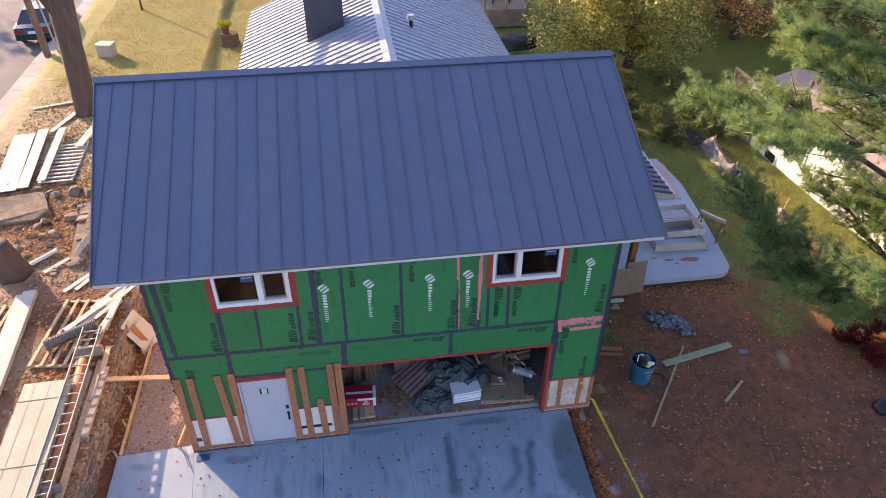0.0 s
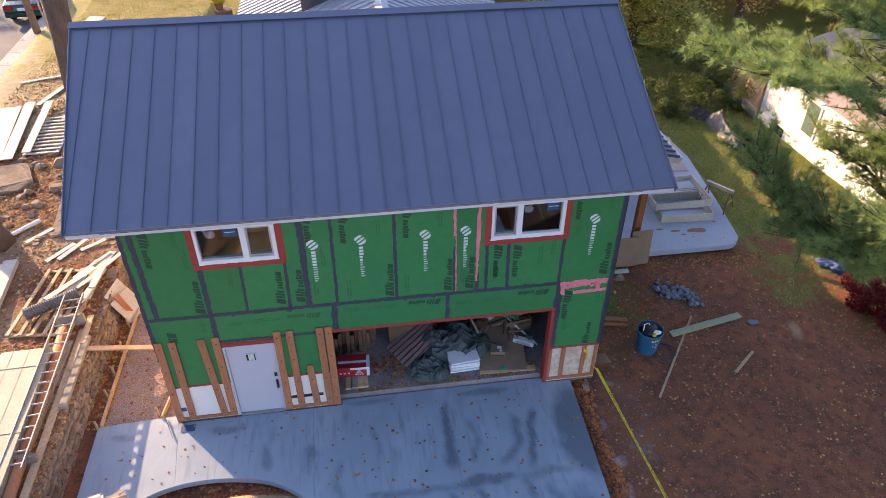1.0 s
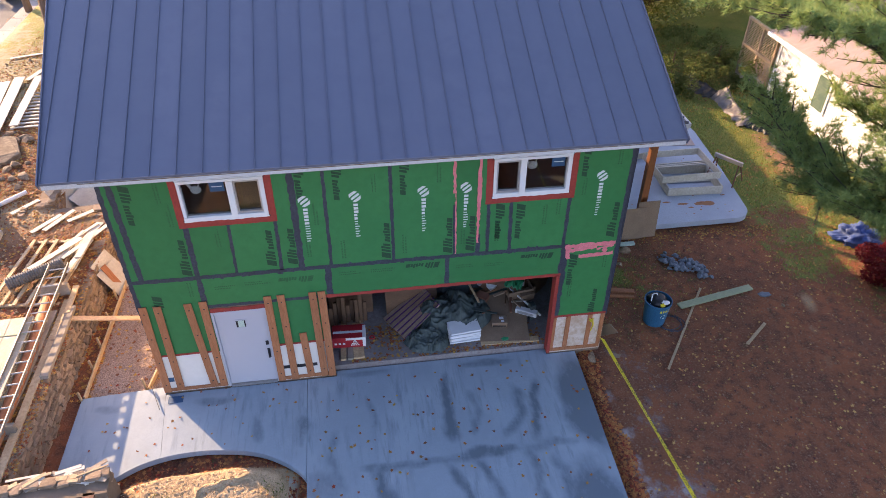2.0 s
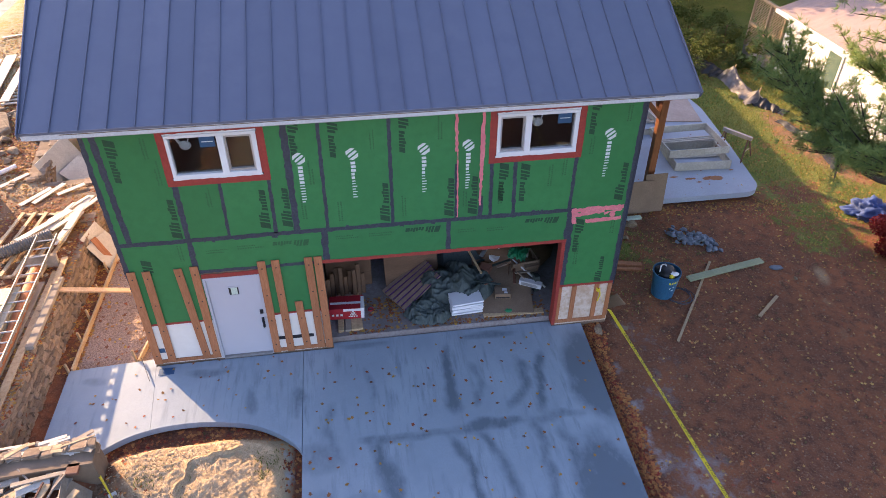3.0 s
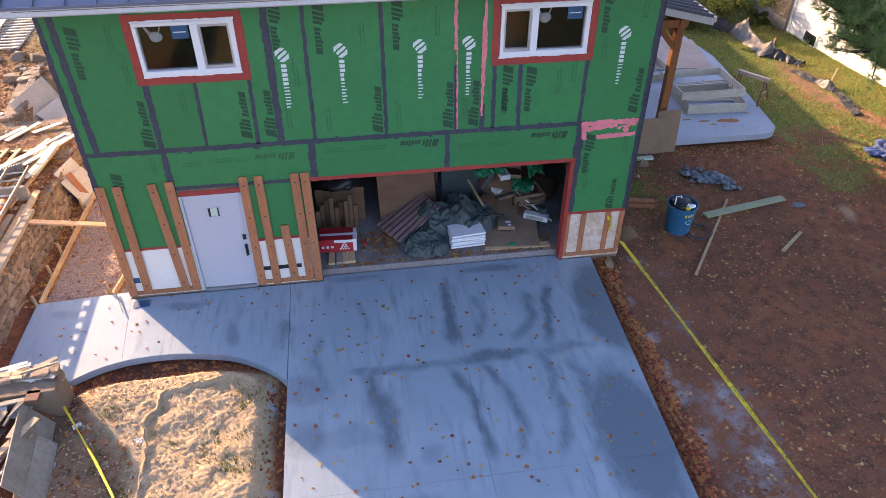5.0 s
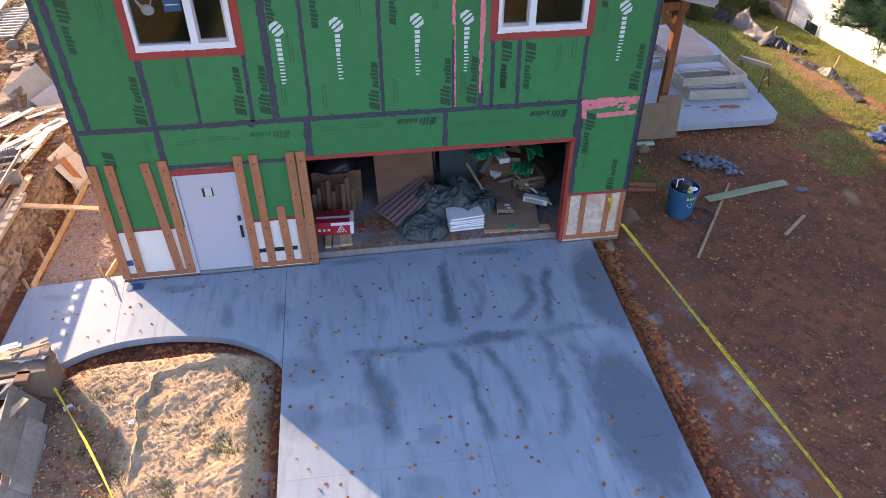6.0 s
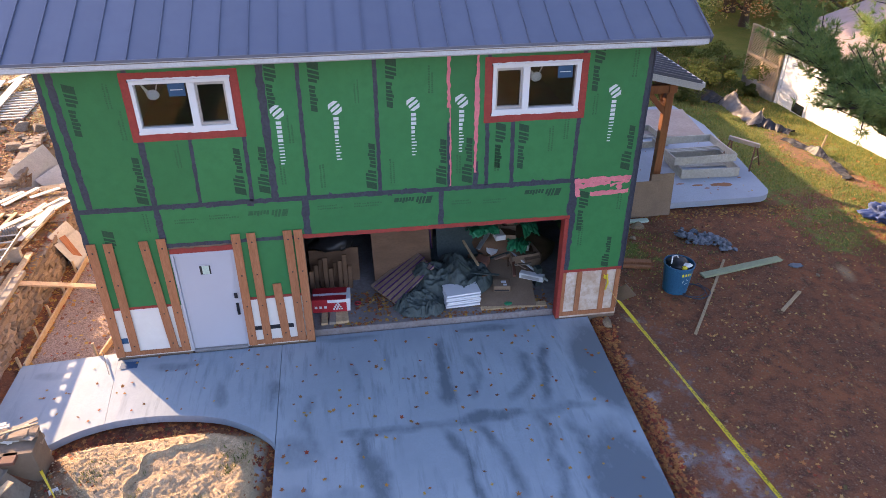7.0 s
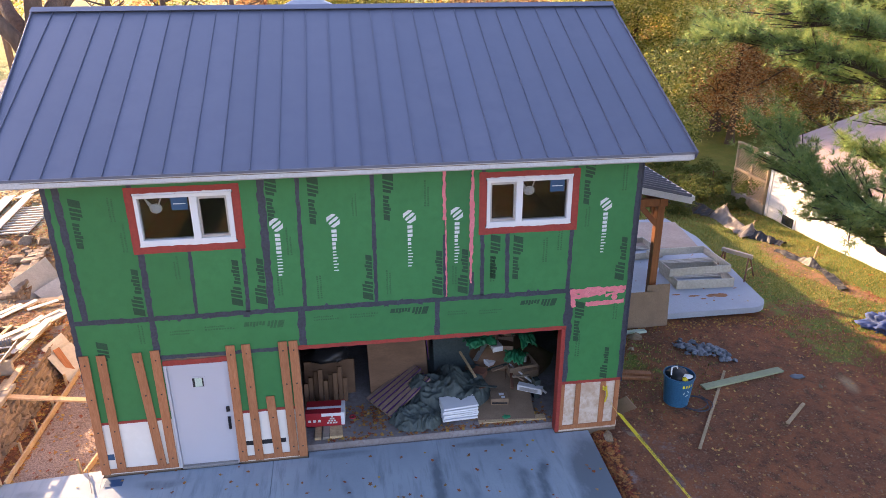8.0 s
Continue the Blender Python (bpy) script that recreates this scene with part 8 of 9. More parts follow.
open_carton(6.25, 1.4, 0.35, 0.62, 0.45, 0.22, 8)
open_carton(5.95, 2.0, 0.55, 0.5, 0.4, 0.25, -15)
gbox("carton", 5.55, 2.2, F, 0.7, 0.6, 0.55, 12, "cardboard", "brown carton under the junk", "carton", group="cartons")
gbox("carton", 6.2, 1.7, F, 0.8, 0.7, 0.26, 5, "cardboard", "wide brown carton on the floor", "carton", group="cartons")
gbox("appliance_box", 6.1, 2.7, F, 0.95, 0.6, 1.0, -4, "black", "black box at the back of the garage", "box")
gbox("steel_angle", 5.55, 1.75, 0.62, 0.10, 0.6, 0.02, -38, "steel", "galvanised steel angle on the junk", "angle", rx=18)
board((5.95, 2.0, 0.7), (6.9, 0.95, 0.2), 0.035, 0.035, "vinyl", "long white pole across the junk", name="pole", cat="pole")
board((5.3, 1.9, 0.75), (5.5, 1.2, 0.55), 0.05, 0.03, "lumber", "pale stick on the junk", cat="stick")
lb = gbox("lamp_carton", 6.32, 1.05, 0.28, 0.5, 0.14, 0.12, -30, "vinyl", "white long carton with a printed end", "carton")
part("window_strip", boxed(0.05, 0.42, -0.002, 0.0, 0.02, 0.09), M["steel"], lb)
gbox("white_carton", 6.0, 1.85, 0.66, 0.22, 0.3, 0.16, 10, "vinyl", "white box on the junk", "carton")
for k, (x, y, z, a, b, c) in enumerate(((6.45, 0.9, 0.16, 0.12, 0.1, 0.05), (5.95, 0.42, F + 0.03, 0.1, 0.07, 0.03))):
    o = crumple("green_plastic", (x, y, z), (a, b, c), "gtarp", 20 + k)
    tagged(o, "crumpled green plastic sheeting in the junk", "plastic", "green plastic")
o = crumple("junk", (6.2, 2.3, 0.2), (1.0, 0.8, 0.55), "plywood", 30, flat=0.1)
tagged(o, "jumble of brown scrap under boxes", "junk")
o = crumple("junk", (5.2, 2.5, 0.2), (0.8, 0.6, 0.5), "tarp", 33, flat=0.1)
tagged(o, "dark heap of sheeting at the back", "junk")
gbox("blue_bag", 6.66, 0.95, F, 0.12, 0.16, 0.42, 10, "tarp", "blue-grey container at the jamb", "container")
gbox("step_board", 5.4, 0.3, F, 1.3, 0.16, 0.03, -2, "lumber", "pale board at the garage edge", "board")
gbox("carton", 5.62, 2.35, 0.66, 0.55, 0.4, 0.28, -24, "cardboard", "brown carton tipped on the junk", "carton", rx=14, group="cartons")
gbox("carton", 6.15, 2.05, 0.36, 0.45, 0.35, 0.3, 22, "boardbrown", "brown carton with a crushed corner", "carton", rx=-10, group="cartons")
gbox("dark_case", 6.05, 2.75, 1.1, 0.8, 0.4, 0.22, -3, "black", "long black case lying on the back boxes", "case")
for k, (x, y, z, w, d, h, rz, rx, m) in enumerate(((5.85, 1.62, 0.50, 0.30, 0.22, 0.10, 30, 12, "vinyl"), (6.42, 1.75, 0.52, 0.26, 0.2, 0.12, -20, -8, "steel"), (6.52, 1.35, 0.30, 0.34, 0.24, 0.2, 12, 6, "cardboard"), (5.48, 1.45, 0.42, 0.26, 0.2, 0.14, -35, 10, "rust"), (6.35, 2.3, 0.75, 0.3, 0.26, 0.2, 18, 0, "cardboard"))):
    gbox("small_box", x, y, z, w, d, h, rz, m, "small box among the garage junk", "box", rx=rx, group="small junk boxes")
rs = random.Random(43)
for k in range(20):
    x, y, z = rs.uniform(5.4, 6.7), rs.uniform(0.9, 2.3), rs.uniform(0.22, 0.62)
    a, l3 = rs.uniform(0, 3.1), rs.uniform(0.25, 0.75)
    d = Vector((math.cos(a), math.sin(a), rs.uniform(-0.25, 0.25))) * l3 / 2
    q = Vector((x, y, z))
    board(q - d, q + d, rs.uniform(0.025, 0.09), rs.uniform(0.012, 0.035), rs.choice(("plywood", "boardbrown", "cardboard", "greywood", "rust", "tarp")), "scrap piece in the garage junk", name="scrap", group="garage scrap", cat="scrap")


def plastic(x, y, z, w, d, drop, rz, seed):
    """A thin torn sheet hanging in folds over the junk."""
    bm = bmesh.new()
    N, K = 26, 16
    rows = []
    for i in range(N + 1):
        u = i / N * 2 - 1
        row = []
        for j in range(K + 1):
            v = j / K * 2 - 1
            q = Vector((u * 2.2, v * 1.8, seed))
            e = 1 + 0.35 * noise.noise(Vector((u * 3, v * 3, seed + 5)))
            row.append(bm.verts.new((u * w * e / 2, v * d * e / 2, -drop * v * v * (0.4 + 0.6 * abs(u)) + 0.05 * noise.noise(q * 2) + 0.04 * (0.4 - abs(noise.noise(q * 4))))))
        rows.append(row)
    for r0, r1 in zip(rows, rows[1:]):
        for j in range(K):
            bm.faces.new((r0[j], r1[j], r1[j + 1], r0[j + 1]))
    o = link_bm("green_plastic", bm, M["gtarp"], smooth=True)
    o.matrix_basis = pose(x, y, z, 0, 0, rz)
    so = o.modifiers.new("thickness", "SOLIDIFY")
    so.thickness = 0.004
    return tagged(o, "torn green plastic sheet draped over the junk", "plastic", "green plastic")


plastic(5.72, 1.95, 1.02, 0.62, 0.4, 0.14, 14, 1.0)
plastic(6.45, 1.75, 0.72, 0.42, 0.5, 0.16, -24, 4.0)
plastic(6.72, 2.1, 0.95, 0.35, 0.6, 0.2, 10, 7.0)
# white globes with sticks just behind the upper panes, modelled in place of a reflection
for x in (0.27, 6.12):
    bm = bmesh.new()
    bmesh.ops.create_uvsphere(bm, u_segments=16, v_segments=10, radius=0.10, matrix=Matrix.Translation((x, 0.125, 4.74)) @ Matrix.Diagonal((0.95, 0.4, 0.8, 1)))
    tube(bm, [(x - 0.07, 0.12, 4.79), (x - 0.13, 0.12, 4.88), (x - 0.16, 0.12, 4.99)], [0.03, 0.016, 0.012], 8)
    tube(bm, [(x + 0.05, 0.12, 4.80), (x + 0.10, 0.12, 4.93)], [0.012, 0.010], 6)
    tagged(link_bm("hanging_scoop", bm, M["vinyl"], smooth=True), "white globe shape behind the window pane, standing in for a reflection", "scoop")

# white scraps on the wall end beside the drive
rs = random.Random(41)
for k in range(34):
    x, y, w, d = rs.uniform(-3.4, -1.95), rs.uniform(-2.36, -2.06), rs.uniform(0.15, 0.55), rs.uniform(0.03, 0.10)
    o = link_bm("board_scrap", boxed(-w / 2, w / 2, -d / 2, d / 2, 0, 0.018, bevel=0.003), M[("paintwood", "oldpanel", "greywood", "paintwood", "lumber")[k % 5]])
    o.matrix_basis = pose(x, y, 0.475 + 0.012 * (k % 5), rs.uniform(-2, 2), rs.uniform(-2, 2), rs.choice((8, 20, 35, 160)) + rs.uniform(-10, 10))
    tagged(o, "broken white board scrap on the stone wall end", "scrap", "wall-top scraps")

# the sandy mound: a trodden, lumpy skin of its own over the sheet of ground
ROOT = [(0.53, -2.27), (0.1, -2.33), (-0.36, -2.40), (-0.36, -2.67), (-0.55, -2.98), (-0.40, -3.33), (-0.38, -3.83), (-0.42, -4.29), (-0.2, -4.7), (-0.1, -5.3)]


def root_gap(x, y):
    """Distance to the root's line and the side it lies on."""
    best, side = 9.0, 0.0
    for (x0, y0), (x1, y1) in zip(ROOT, ROOT[1:]):
        dx, dy = x1 - x0, y1 - y0
        t = max(0.0, min(1.0, ((x - x0) * dx + (y - y0) * dy) / (dx * dx + dy * dy)))
        d = math.hypot(x - x0 - dx * t, y - y0 - dy * t)
        if d < best:
            best, side = d, (x - x0) * dy - (y - y0) * dx
    return best, side


def mound_z(x, y):
    q = Vector((x, y, 0.0))
    z = 0.030 * noise.noise(q * 2.6) + 0.013 * noise.noise(q * 6.5 + Vector((3, 0, 0))) + 0.015 * noise.noise(Vector((x * 9 + y * 3, y * 15 - x * 4, 2.0))) + 0.009 * noise.noise(q * 19.0) + 0.004 * noise.noise(q * 37.0)
    d, side = root_gap(x + 0.04 * noise.noise(q * 8), y + 0.04 * noise.noise(q * 7))
    z += 0.032 * math.exp(-(d / 0.035) ** 2)
    if y > -3.0:
        z -= (0.022 + 0.04 * noise.noise(q * 9)) * math.exp(-((d - 0.08) / 0.05) ** 2) * (1 if side < 0 else 0)
    for cx, cy, r in ((0.82, -3.81, 0.12), (-0.2, -3.46, 0.09), (0.66, -4.05, 0.07), (0.64, -3.22, 0.06)):
        z -= 0.07 * math.exp(-((x - cx) ** 2 + (y - cy) ** 2) / r ** 2)
    return z


def mound_skin():
    xs, ys = np.arange(-2.0, 1.46, 0.018), np.arange(-6.2, -1.78, 0.018)
    X, Y = np.meshgrid(xs, ys)
    rim = -1.62 - 0.16 * np.clip(np.abs(X + 0.35) - 0.3, 0, 3) ** 2
    # the skin's left edge is set along the cast-shadow line, tone changing there
    left = np.minimum(-1.48 - 0.7 * (Y + 2.3), -0.62)
    inside = ss(left - 0.2, left + 0.2, X) * ss(1.44, 1.12, X) * ss(rim - 0.12, rim - 0.45, Y)
    D = np.array([mound_z(a, b) for a, b in zip(X.ravel(), Y.ravel())]).reshape(X.shape)
    Z = height(X, Y) - 0.03 + inside * (0.055 + D)
    i = np.arange(X.size).reshape(X.shape)
    quads = np.stack([i[:-1, :-1], i[:-1, 1:], i[1:, 1:], i[1:, :-1]], -1).reshape(-1, 4)
    me = bpy.data.meshes.new("dirt_mound")
    me.from_pydata(np.stack([X, Y, Z], -1).reshape(-1, 3), [], quads)
    me.polygons.foreach_set("use_smooth", [True] * len(me.polygons))
    me.materials.append(M["moundsoil"])
    return tagged(new("dirt_mound", me), "lumpy straw-coloured dirt mound with trodden clods", "soil", kind="structure")


mound_skin()
bm = bmesh.new()
fine = []
for (x0, y0), (x1, y1) in zip(ROOT, ROOT[1:]):
    for k in range(5):
        x, y = x0 + (x1 - x0) * k / 5, y0 + (y1 - y0) * k / 5
        x, y = x + 0.07 * noise.noise(Vector((x * 6, y * 6, 1))), y + 0.06 * noise.noise(Vector((x * 7, y * 7, 5)))
        fine.append((x, y, gz(x, y) + 0.055 + 0.03 * noise.noise(Vector((x * 4, y * 4, 2)))))
tube(bm, fine, [0.011 + 0.010 * noise.noise(Vector((k * 0.4, 0, 0))) for k in range(len(fine))], 8, wob=0.3, seed=4)
tagged(link_bm("root", bm, M["burlap"], smooth=True), "gnarled sandy root half buried in the dirt mound", "root")
rs = random.Random(15)
for k in range(16):
    x, y = rs.uniform(-1.5, 1.1), rs.uniform(-6, -2.5)
    s2 = rs.uniform(0.03, 0.08)
    o = new("chip", (STONES if k % 3 else ROCKS)[k % 9])
    o.matrix_basis = Matrix.LocRotScale((x, y, gz(x, y) + s2 * 0.25), Euler((rs.uniform(-0.3, 0.3), 0, rs.uniform(0, 3))), (s2, s2 * 0.8, s2 * 0.5))
    tagged(o, "pale stone chip on the sandy mound", "stone", "stone chips")
for x, y, w, d, rz in ((-1.55, -2.95, 0.2, 0.09, 30), (-1.75, -3.5, 0.16, 0.1, -40), (-0.6, -3.35, 0.12, 0.1, 10)):
    o = link_bm("paper_scrap", boxed(0, w, 0, d, 0, 0.012, bevel=0.002), M["foam"])
    o.matrix_basis = pose(x, y, gz(x, y) + 0.012, 3, 4, rz)
    tagged(o, "white board scrap on the ground", "scrap", "white scraps")
o = link_bm("blue_tape_patch", boxed(-1.22, -0.92, -0.28, -0.1, 0, 0.003), M["lblue"])
o.location = (0, 0, drive_z(-1.0, -0.2) + 0.001)
tagged(o, "blue paint stain on the concrete walk", "stain")
bm = bmesh.new()
beam(bm, (-1.62, 0.22, -0.03), (-1.35, -0.42, -0.03), 0.012, 0.03)
tagged(link_bm("steel_stake", bm, M["tape"]), "thin dark stake lying at the slab corner", "stake")

# ---- fallen leaves, grass and clods ----
def leaf_stars(rg, x, y, z, size):
    """Lobed leaves lying at random tilts: ten-sided stars."""
    n = len(x)
    a0 = rg.uniform(0, 6.28, n)[:, None]
    k = np.arange(10)[None, :]
    ang = a0 + k * math.pi / 5
    r = np.where(k % 2 == 0, 1.0, rg.uniform(0.38, 0.6, (n, 1))) * size[:, None] * rg.uniform(0.75, 1.1, (n, 10))
    tx, ty = rg.normal(0, 0.28, (n, 1)), rg.normal(0, 0.28, (n, 1))
    dx, dy = r * np.cos(ang), r * np.sin(ang)
    dz = dx * tx + dy * ty + 0.25 * r * r / size[:, None] * rg.uniform(-0.5, 1, (n, 1))
    P = np.stack([x[:, None] + dx, y[:, None] + dy, z[:, None] + np.maximum(dz, -0.006)], -1)
    return P.reshape(-1, 3)


def scatter(name, label, n, xr, yr, zf, size, keep=None, seed=0, material="litter"):
    rg = np.random.default_rng(seed)
    x, y = rg.uniform(*xr, n), rg.uniform(*yr, n)
    if keep is not None:
        m = rg.random(n) < keep(x, y)
        x, y = x[m], y[m]
    z = zf(x, y) + 0.012
    o = quads_object(name, leaf_stars(rg, x, y, z, rg.uniform(*size, len(x))), M[material], None, 10)
    return tagged(o, label, "leaves", kind="stuff")


dz_v = np.vectorize(drive_z)
house_mask = lambda x, y: ~((x > -1.35) & (x < 8.1) & (y > -0.05) & (y < 7.1))
drive_in = lambda x, y: (x > 1.62) & (x < 7.35) & (y < 0.0)
clump = lambda x, y: np.clip(0.45 + 0.55 * lumps(x, y, 1.7) + 0.3 * lumps(x + 3, y, 4.1), 0, 1)
scatter("fallen_leaves", "scattered orange and yellow maple leaves on the driveway", 330, (1.7, 7.3), (-9, -0.1), dz_v, (0.028, 0.05), None, 1)
scatter("fallen_leaves", "few leaves on the concrete walk", 40, (-2.8, 1.5), (-1.5, 0.0), dz_v, (0.028, 0.045), None, 2)
slab_edge = lambda y: 7.45 + 0.026 * y
scatter("fallen_leaves", "deep drift of rust-brown leaves along the driveway edge", 9000, (7.3, 8.1), (-9, 0.1), height, (0.03, 0.06), lambda x, y: (x > slab_edge(y) + 0.02) * np.clip(1.25 - np.abs(x - slab_edge(y) - 0.14) * 4.2 + 0.3 * lumps(x, y, 3.0), 0, 1), 3, "drift")
scatter("fallen_leaves", "tan and dark leaves scattered over the bare dirt yard", 16000, (7.9, 18), (-9, 8), height, (0.010, 0.046), lambda x, y: house_mask(x, y) * (0.16 + 0.62 * clump(x, y)) * ~((y > 4.35) & (x < 14.6)), 4, "yardleaf")
scatter("fallen_leaves", "band of rusty leaves across the dirt", 2600, (9.1, 12.0), (-6.5, -3.2), height, (0.024, 0.05), lambda x, y: np.exp(-((y + 3.79 + 0.95 * (x - 9.39)) / 0.2) ** 2) * clump(x + 1, y), 21, "drift")
scatter("fallen_leaves", "brown leaves against the patio and house corner", 1600, (8.0, 14.6), (3.6, 4.4), height, (0.025, 0.05), lambda x, y: np.clip(1.3 - np.abs(y - 4.25) * 2.5, 0, 1), 5)
scatter("fallen_leaves", "leaves drifted along the curved slab edge", 9000, (-2.3, 1.62), (-9.0, -1.5), height, (0.025, 0.055), lambda x, y: np.clip(np.maximum(1.15 - np.abs(x - 1.45) * 4.2, 1.2 - np.abs(y + 1.68 + 0.16 * np.clip(np.abs(x + 0.35) - 0.3, 0, 3) ** 2) * 4.0), 0, 1), 6, "drift")
scatter("fallen_leaves", "leaves in the ditch below the stone wall", 5200, (-3.45, -1.35), (0.2, 9.5), height, (0.03, 0.06), lambda x, y: np.where(x < -2.9, 1.0, 0.12 + ss(3.2, 4.5, y) * 0.7), 7)
scatter("fallen_leaves", "leaf litter on the terrace", 22000, (-10, -3.6), (-5, 19), height, (0.025, 0.055), lambda x, y: 0.35 + 0.6 * clump(x, y), 8)
scatter("fallen_leaves", "leaves lying along the stone wall top", 1500, (-3.9, -3.45), (-2.0, 6.2), lambda x, y: 0.43 + 0 * x, (0.025, 0.05), lambda x, y: 0.4 + 0.6 * clump(x, y), 18)
scatter("fallen_leaves", "deep brown litter among the rocks", 9000, (-9.8, -5.2), (7.0, 13.5), height, (0.03, 0.06), lambda x, y: 0.3 + 0.7 * clump(x, y), 19)
scatter("fallen_leaves", "leaf litter on the verge beside the sidewalk", 6000, (-12.0, -7.0), (10, 24), lambda x, y: np.where(x < -9.95, 0.19, height(x, y)), (0.03, 0.06), lambda x, y: 0.12 + 0.6 * clump(x, y) * (x > -10.2), 22)
scatter("fallen_leaves", "leaves on the back lawn", 6500, (13.5, 22), (1, 20), height, (0.03, 0.055), lambda x, y: 0.5 * clump(x, y) * (x < 19.4), 9)
scatter("fallen_leaves", "rusty leaves in the shade beside the mound", 700, (-2.2, -0.4), (-7, -2.2), height, (0.025, 0.05), lambda x, y: np.clip(0.7 - 1.5 * (x - np.minimum(-1.48 - 0.7 * (y + 2.3), -0.62)), 0, 0.7), 23, "drift")
scatter("fallen_leaves", "leaves by the dirt mound", 130, (-2.2, 1.5), (-9, -2.2), height, (0.02, 0.05), None, 10)
scatter("fallen_leaves", "leaves blown into the garage", 3600, (2.5, 6.8), (0.18, 1.3), lambda x, y: 0.094 + 0 * x, (0.025, 0.05), lambda x, y: np.maximum(np.exp(-((x - 6.2) ** 2 * 4 + (y - 0.35) ** 2 * 14)), np.maximum(0.7 * np.exp(-((x - 3.4) ** 2 * 8 + (y - 0.9) ** 2 * 8)), 0.05 + 0.4 * np.exp(-((y - 0.25) * 9) ** 2))), 11)
scatter("fallen_leaves", "leaves on the patio", 60, (8.6, 14.0), (4.5, 8.5), lambda x, y: -0.108 + 0 * x, (0.02, 0.04), None, 12)


def blades(name, label, n, xr, yr, keep, seed, h=(0.04, 0.10), material="grassblade"):
    rg = np.random.default_rng(seed)
    x, y = rg.uniform(*xr, n), rg.uniform(*yr, n)
    m = rg.random(n) < keep(x, y)
    x, y = x[m], y[m]
    k = len(x)
    a, ln = rg.uniform(0, 6.28, k), rg.uniform(*h, k)
    tilt = rg.uniform(0.2, 0.9, k)
    b = np.stack([x, y, height(x, y) - 0.005], -1)
    w = np.stack([-np.sin(a), np.cos(a), 0 * a], -1) * rg.uniform(0.006, 0.014, (k, 1))
    t = np.stack([np.cos(a) * tilt, np.sin(a) * tilt, 1 - 0.4 * tilt], -1) * ln[:, None]
    P = np.stack([b - w, b + w, b + t], 1).reshape(-1, 3)
    return tagged(quads_object(name, P, M[material], None, 3), label, "grass", kind="stuff")


def grass_zone(x, y):
    return zones(x, y)[..., 0] * (~((x > 8) & (x < 14.6) & (y > 4.3) & (y < 11.5)))


blades("lawn_grass", "short patchy autumn grass on the back lawn", 190000, (8, 20), (-3, 22), grass_zone, 1)
blades("lawn_grass", "dry golden grass on the street lawn", 70000, (-9.7, 0), (13, 34), lambda x, y: 0.15 + 0.7 * ss(18, 21.5, y), 2, (0.05, 0.12), "goldblade")
scatter("fallen_leaves", "dark litter under the trees by the fence", 3500, (10, 19.4), (13.2, 22), height, (0.03, 0.06), lambda x, y: 0.3 + 0.7 * clump(x, y), 20)
rg = np.random.default_rng(61)
cs = np.stack([rg.uniform(14.6, 19.2, 46), rg.uniform(13.4, 18.6, 46), rg.uniform(0.0, 0.12, 46)], -1)
o = quads_object("undergrowth", leaf_cloud(rg, cs, rg.uniform(0.2, 0.4, 46), 9000, 0.045), M["weedblade"])
tagged(o, "low dark green undergrowth beneath the maple tree", "undergrowth", kind="stuff")
blades("weeds", "sparse green weeds on the sandy mound", 9000, (-1.2, 1.2), (-7, -2.4), lambda x, y: 1.0 * (clump(x * 1.6, y * 1.6) > 0.5), 5, (0.06, 0.11), "weedblade")
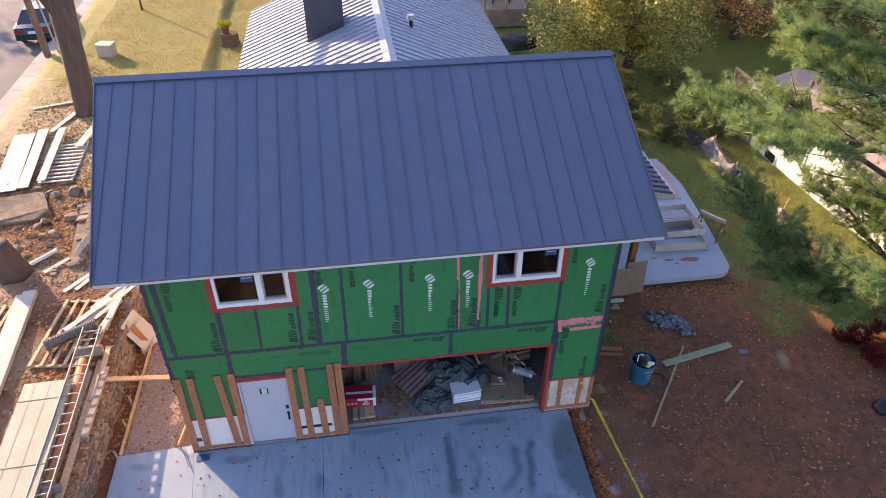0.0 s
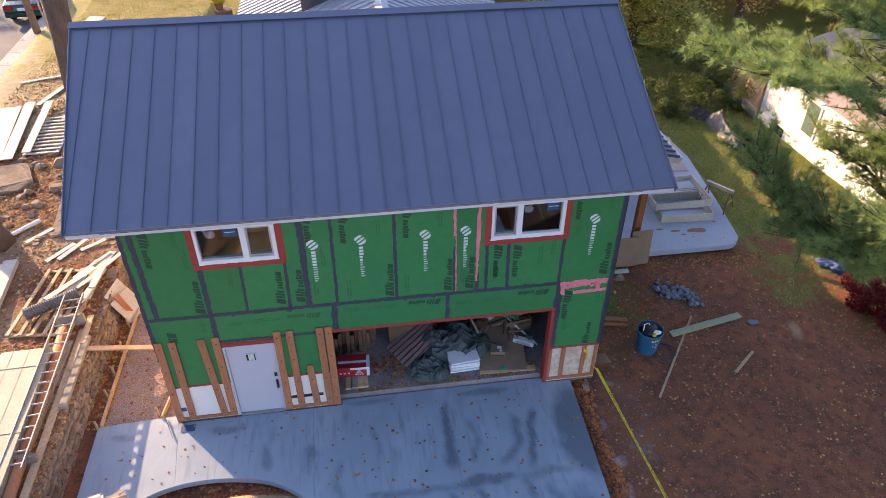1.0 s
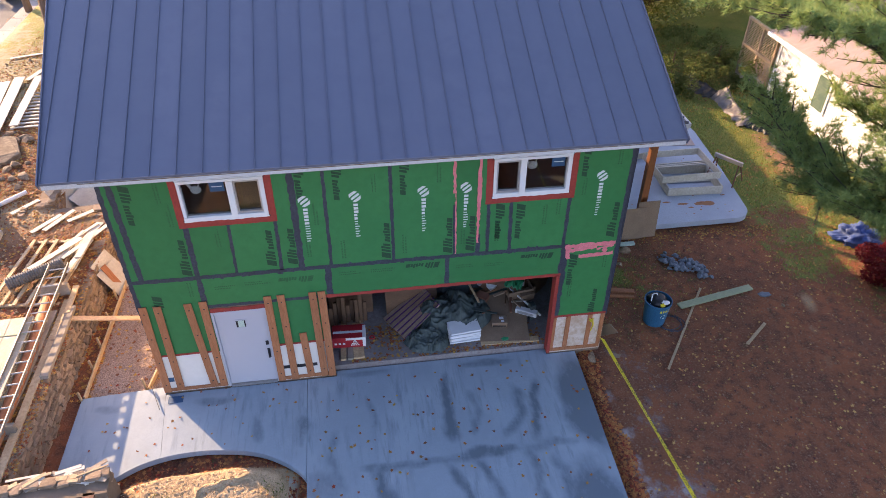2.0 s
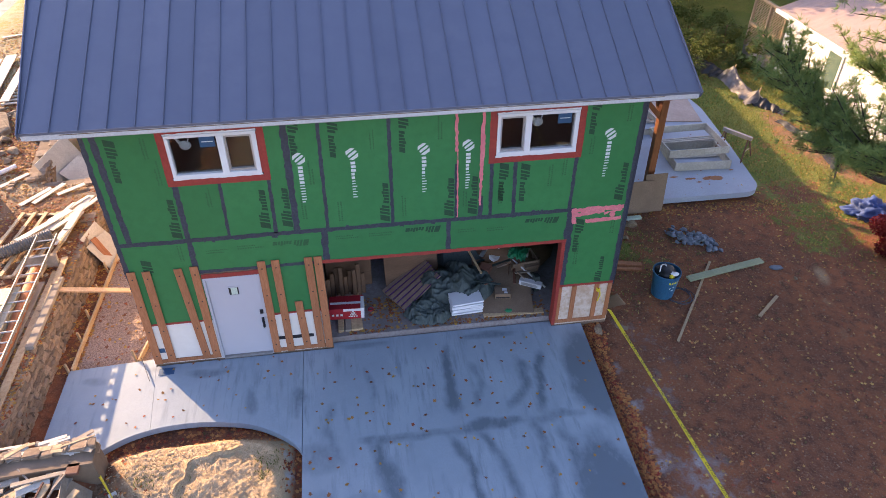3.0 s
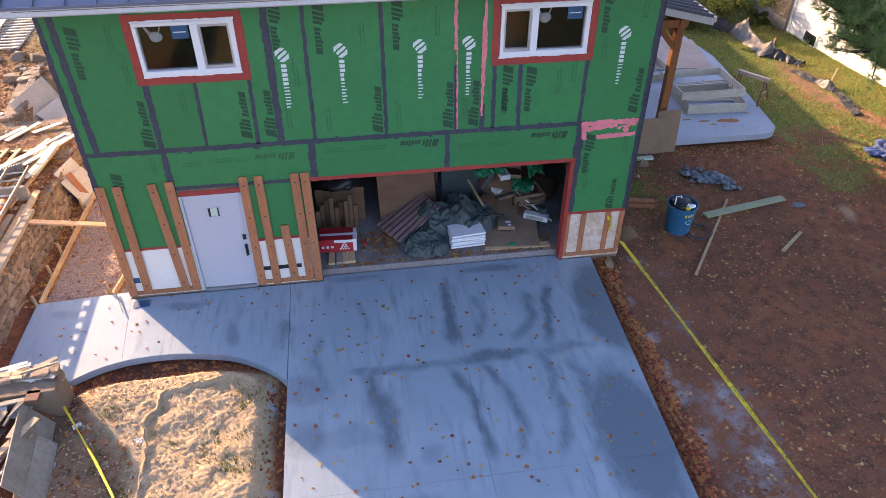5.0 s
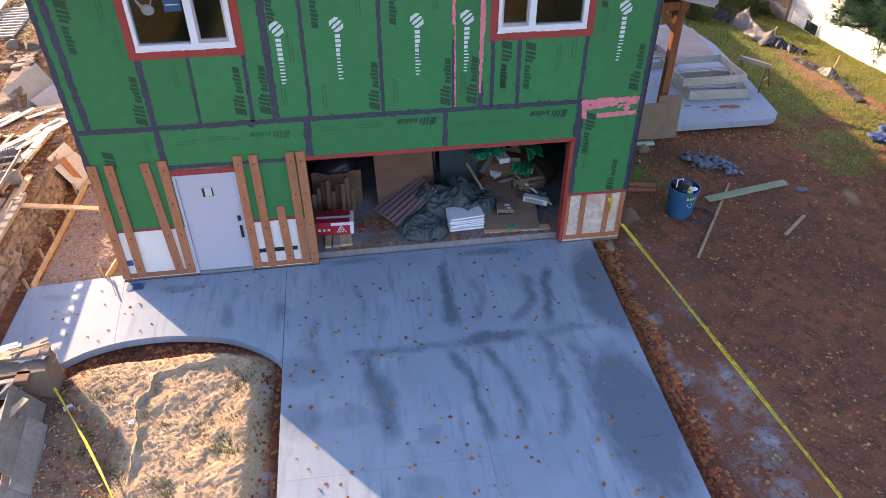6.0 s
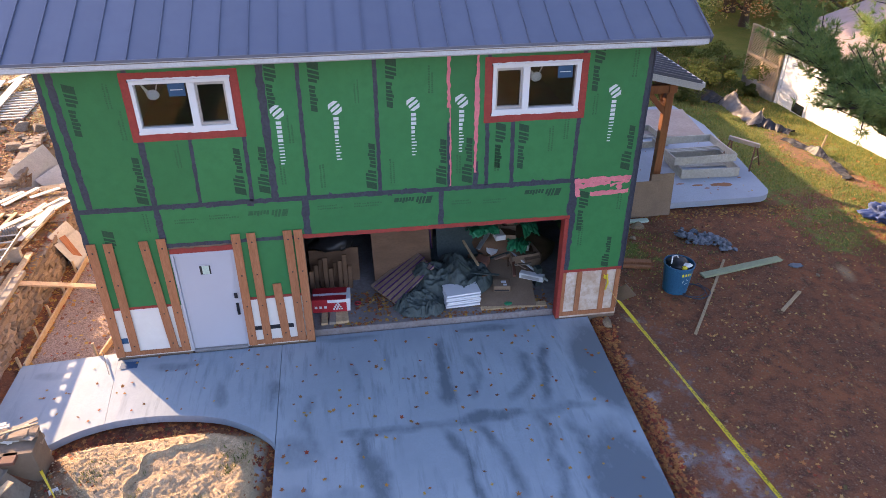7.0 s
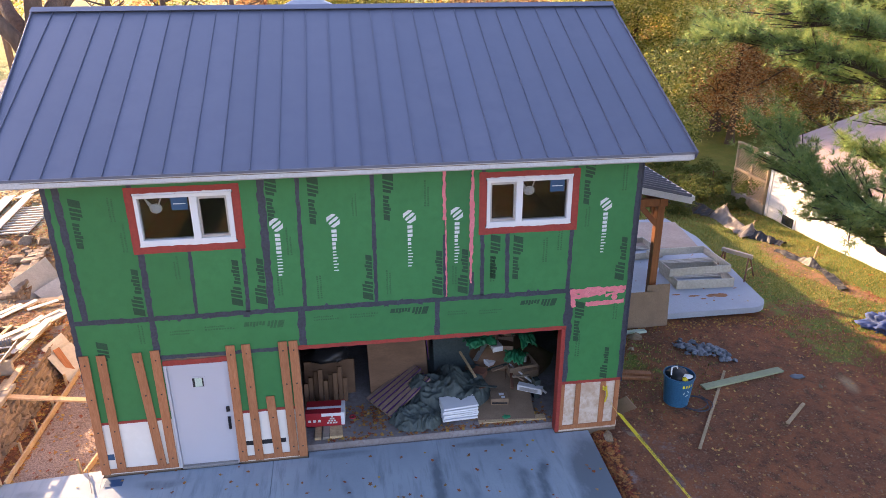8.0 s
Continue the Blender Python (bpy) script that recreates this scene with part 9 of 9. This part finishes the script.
blades("weeds", "sparse green weeds on the terrace and mound", 5000, (-8, 1.4), (-7, 8.0), lambda x, y: np.where(((x > -1.8) & (y < -2.3)) | (x < -3.7), 0.25 * (clump(x, y) > 0.75), 0.0), 3, (0.04, 0.09), "weedblade")


def clods(name, label, n, xr, yr, keep, seed, size, material, lift=0.0):
    """Small angular lumps: squashed octahedra."""
    rg = np.random.default_rng(seed)
    x, y = rg.uniform(*xr, n), rg.uniform(*yr, n)
    m = rg.random(n) < keep(x, y)
    x, y = x[m], y[m]
    k = len(x)
    s = rg.uniform(0, 1, k) ** 3 * (size[1] - size[0]) + size[0]
    z = height(x, y) + s * 0.1 + lift
    d = np.array([(1, 0, 0), (0, 1, 0), (-1, 0, 0), (0, -1, 0), (0, 0, 0.7), (0, 0, -0.7)])
    V = d[None] * s[:, None, None] * rg.uniform(0.6, 1.3, (k, 6, 1)) + rg.normal(0, 0.12, (k, 6, 3)) * s[:, None, None]
    V += np.stack([x, y, z], -1)[:, None, :]
    f = np.array([(0, 1, 4), (1, 2, 4), (2, 3, 4), (3, 0, 4), (1, 0, 5), (2, 1, 5), (3, 2, 5), (0, 3, 5)])
    F = (np.arange(k)[:, None, None] * 6 + f[None]).reshape(-1, 3)
    me = bpy.data.meshes.new(name)
    me.from_pydata(V.reshape(-1, 3), [], F)
    me.materials.append(M[material])
    return tagged(new(name, me), label, "soil", kind="stuff")


in_mound = lambda x, y: ss(-2.0, -1.6, x) * ss(1.4, 1.15, x) * ss(-1.9, -2.2, y)
clods("soil_clods", "loose sandy clods on the dirt mound", 9000, (-2.1, 1.5), (-9, -2.0), in_mound, 1, (0.005, 0.026), "clod", 0.03)
clods("gravel", "loose gravel beside the house", 9000, (-2.95, -1.3), (0.2, 6.5), lambda x, y: 0.95 + 0 * x, 2, (0.008, 0.028), "gravelm")
clods("soil_clods", "dirt crumbs over the bare yard", 20000, (7.5, 16), (-9, 6), lambda x, y: 0.5 * (~((y > 4.35) & (x < 14.6))), 3, (0.008, 0.035), "dirtm")
clods("soil_clods", "stones and crumbs on the terrace", 7000, (-10, -3.5), (-4, 18), lambda x, y: 0.8 + 0 * x, 4, (0.012, 0.07), "clod")
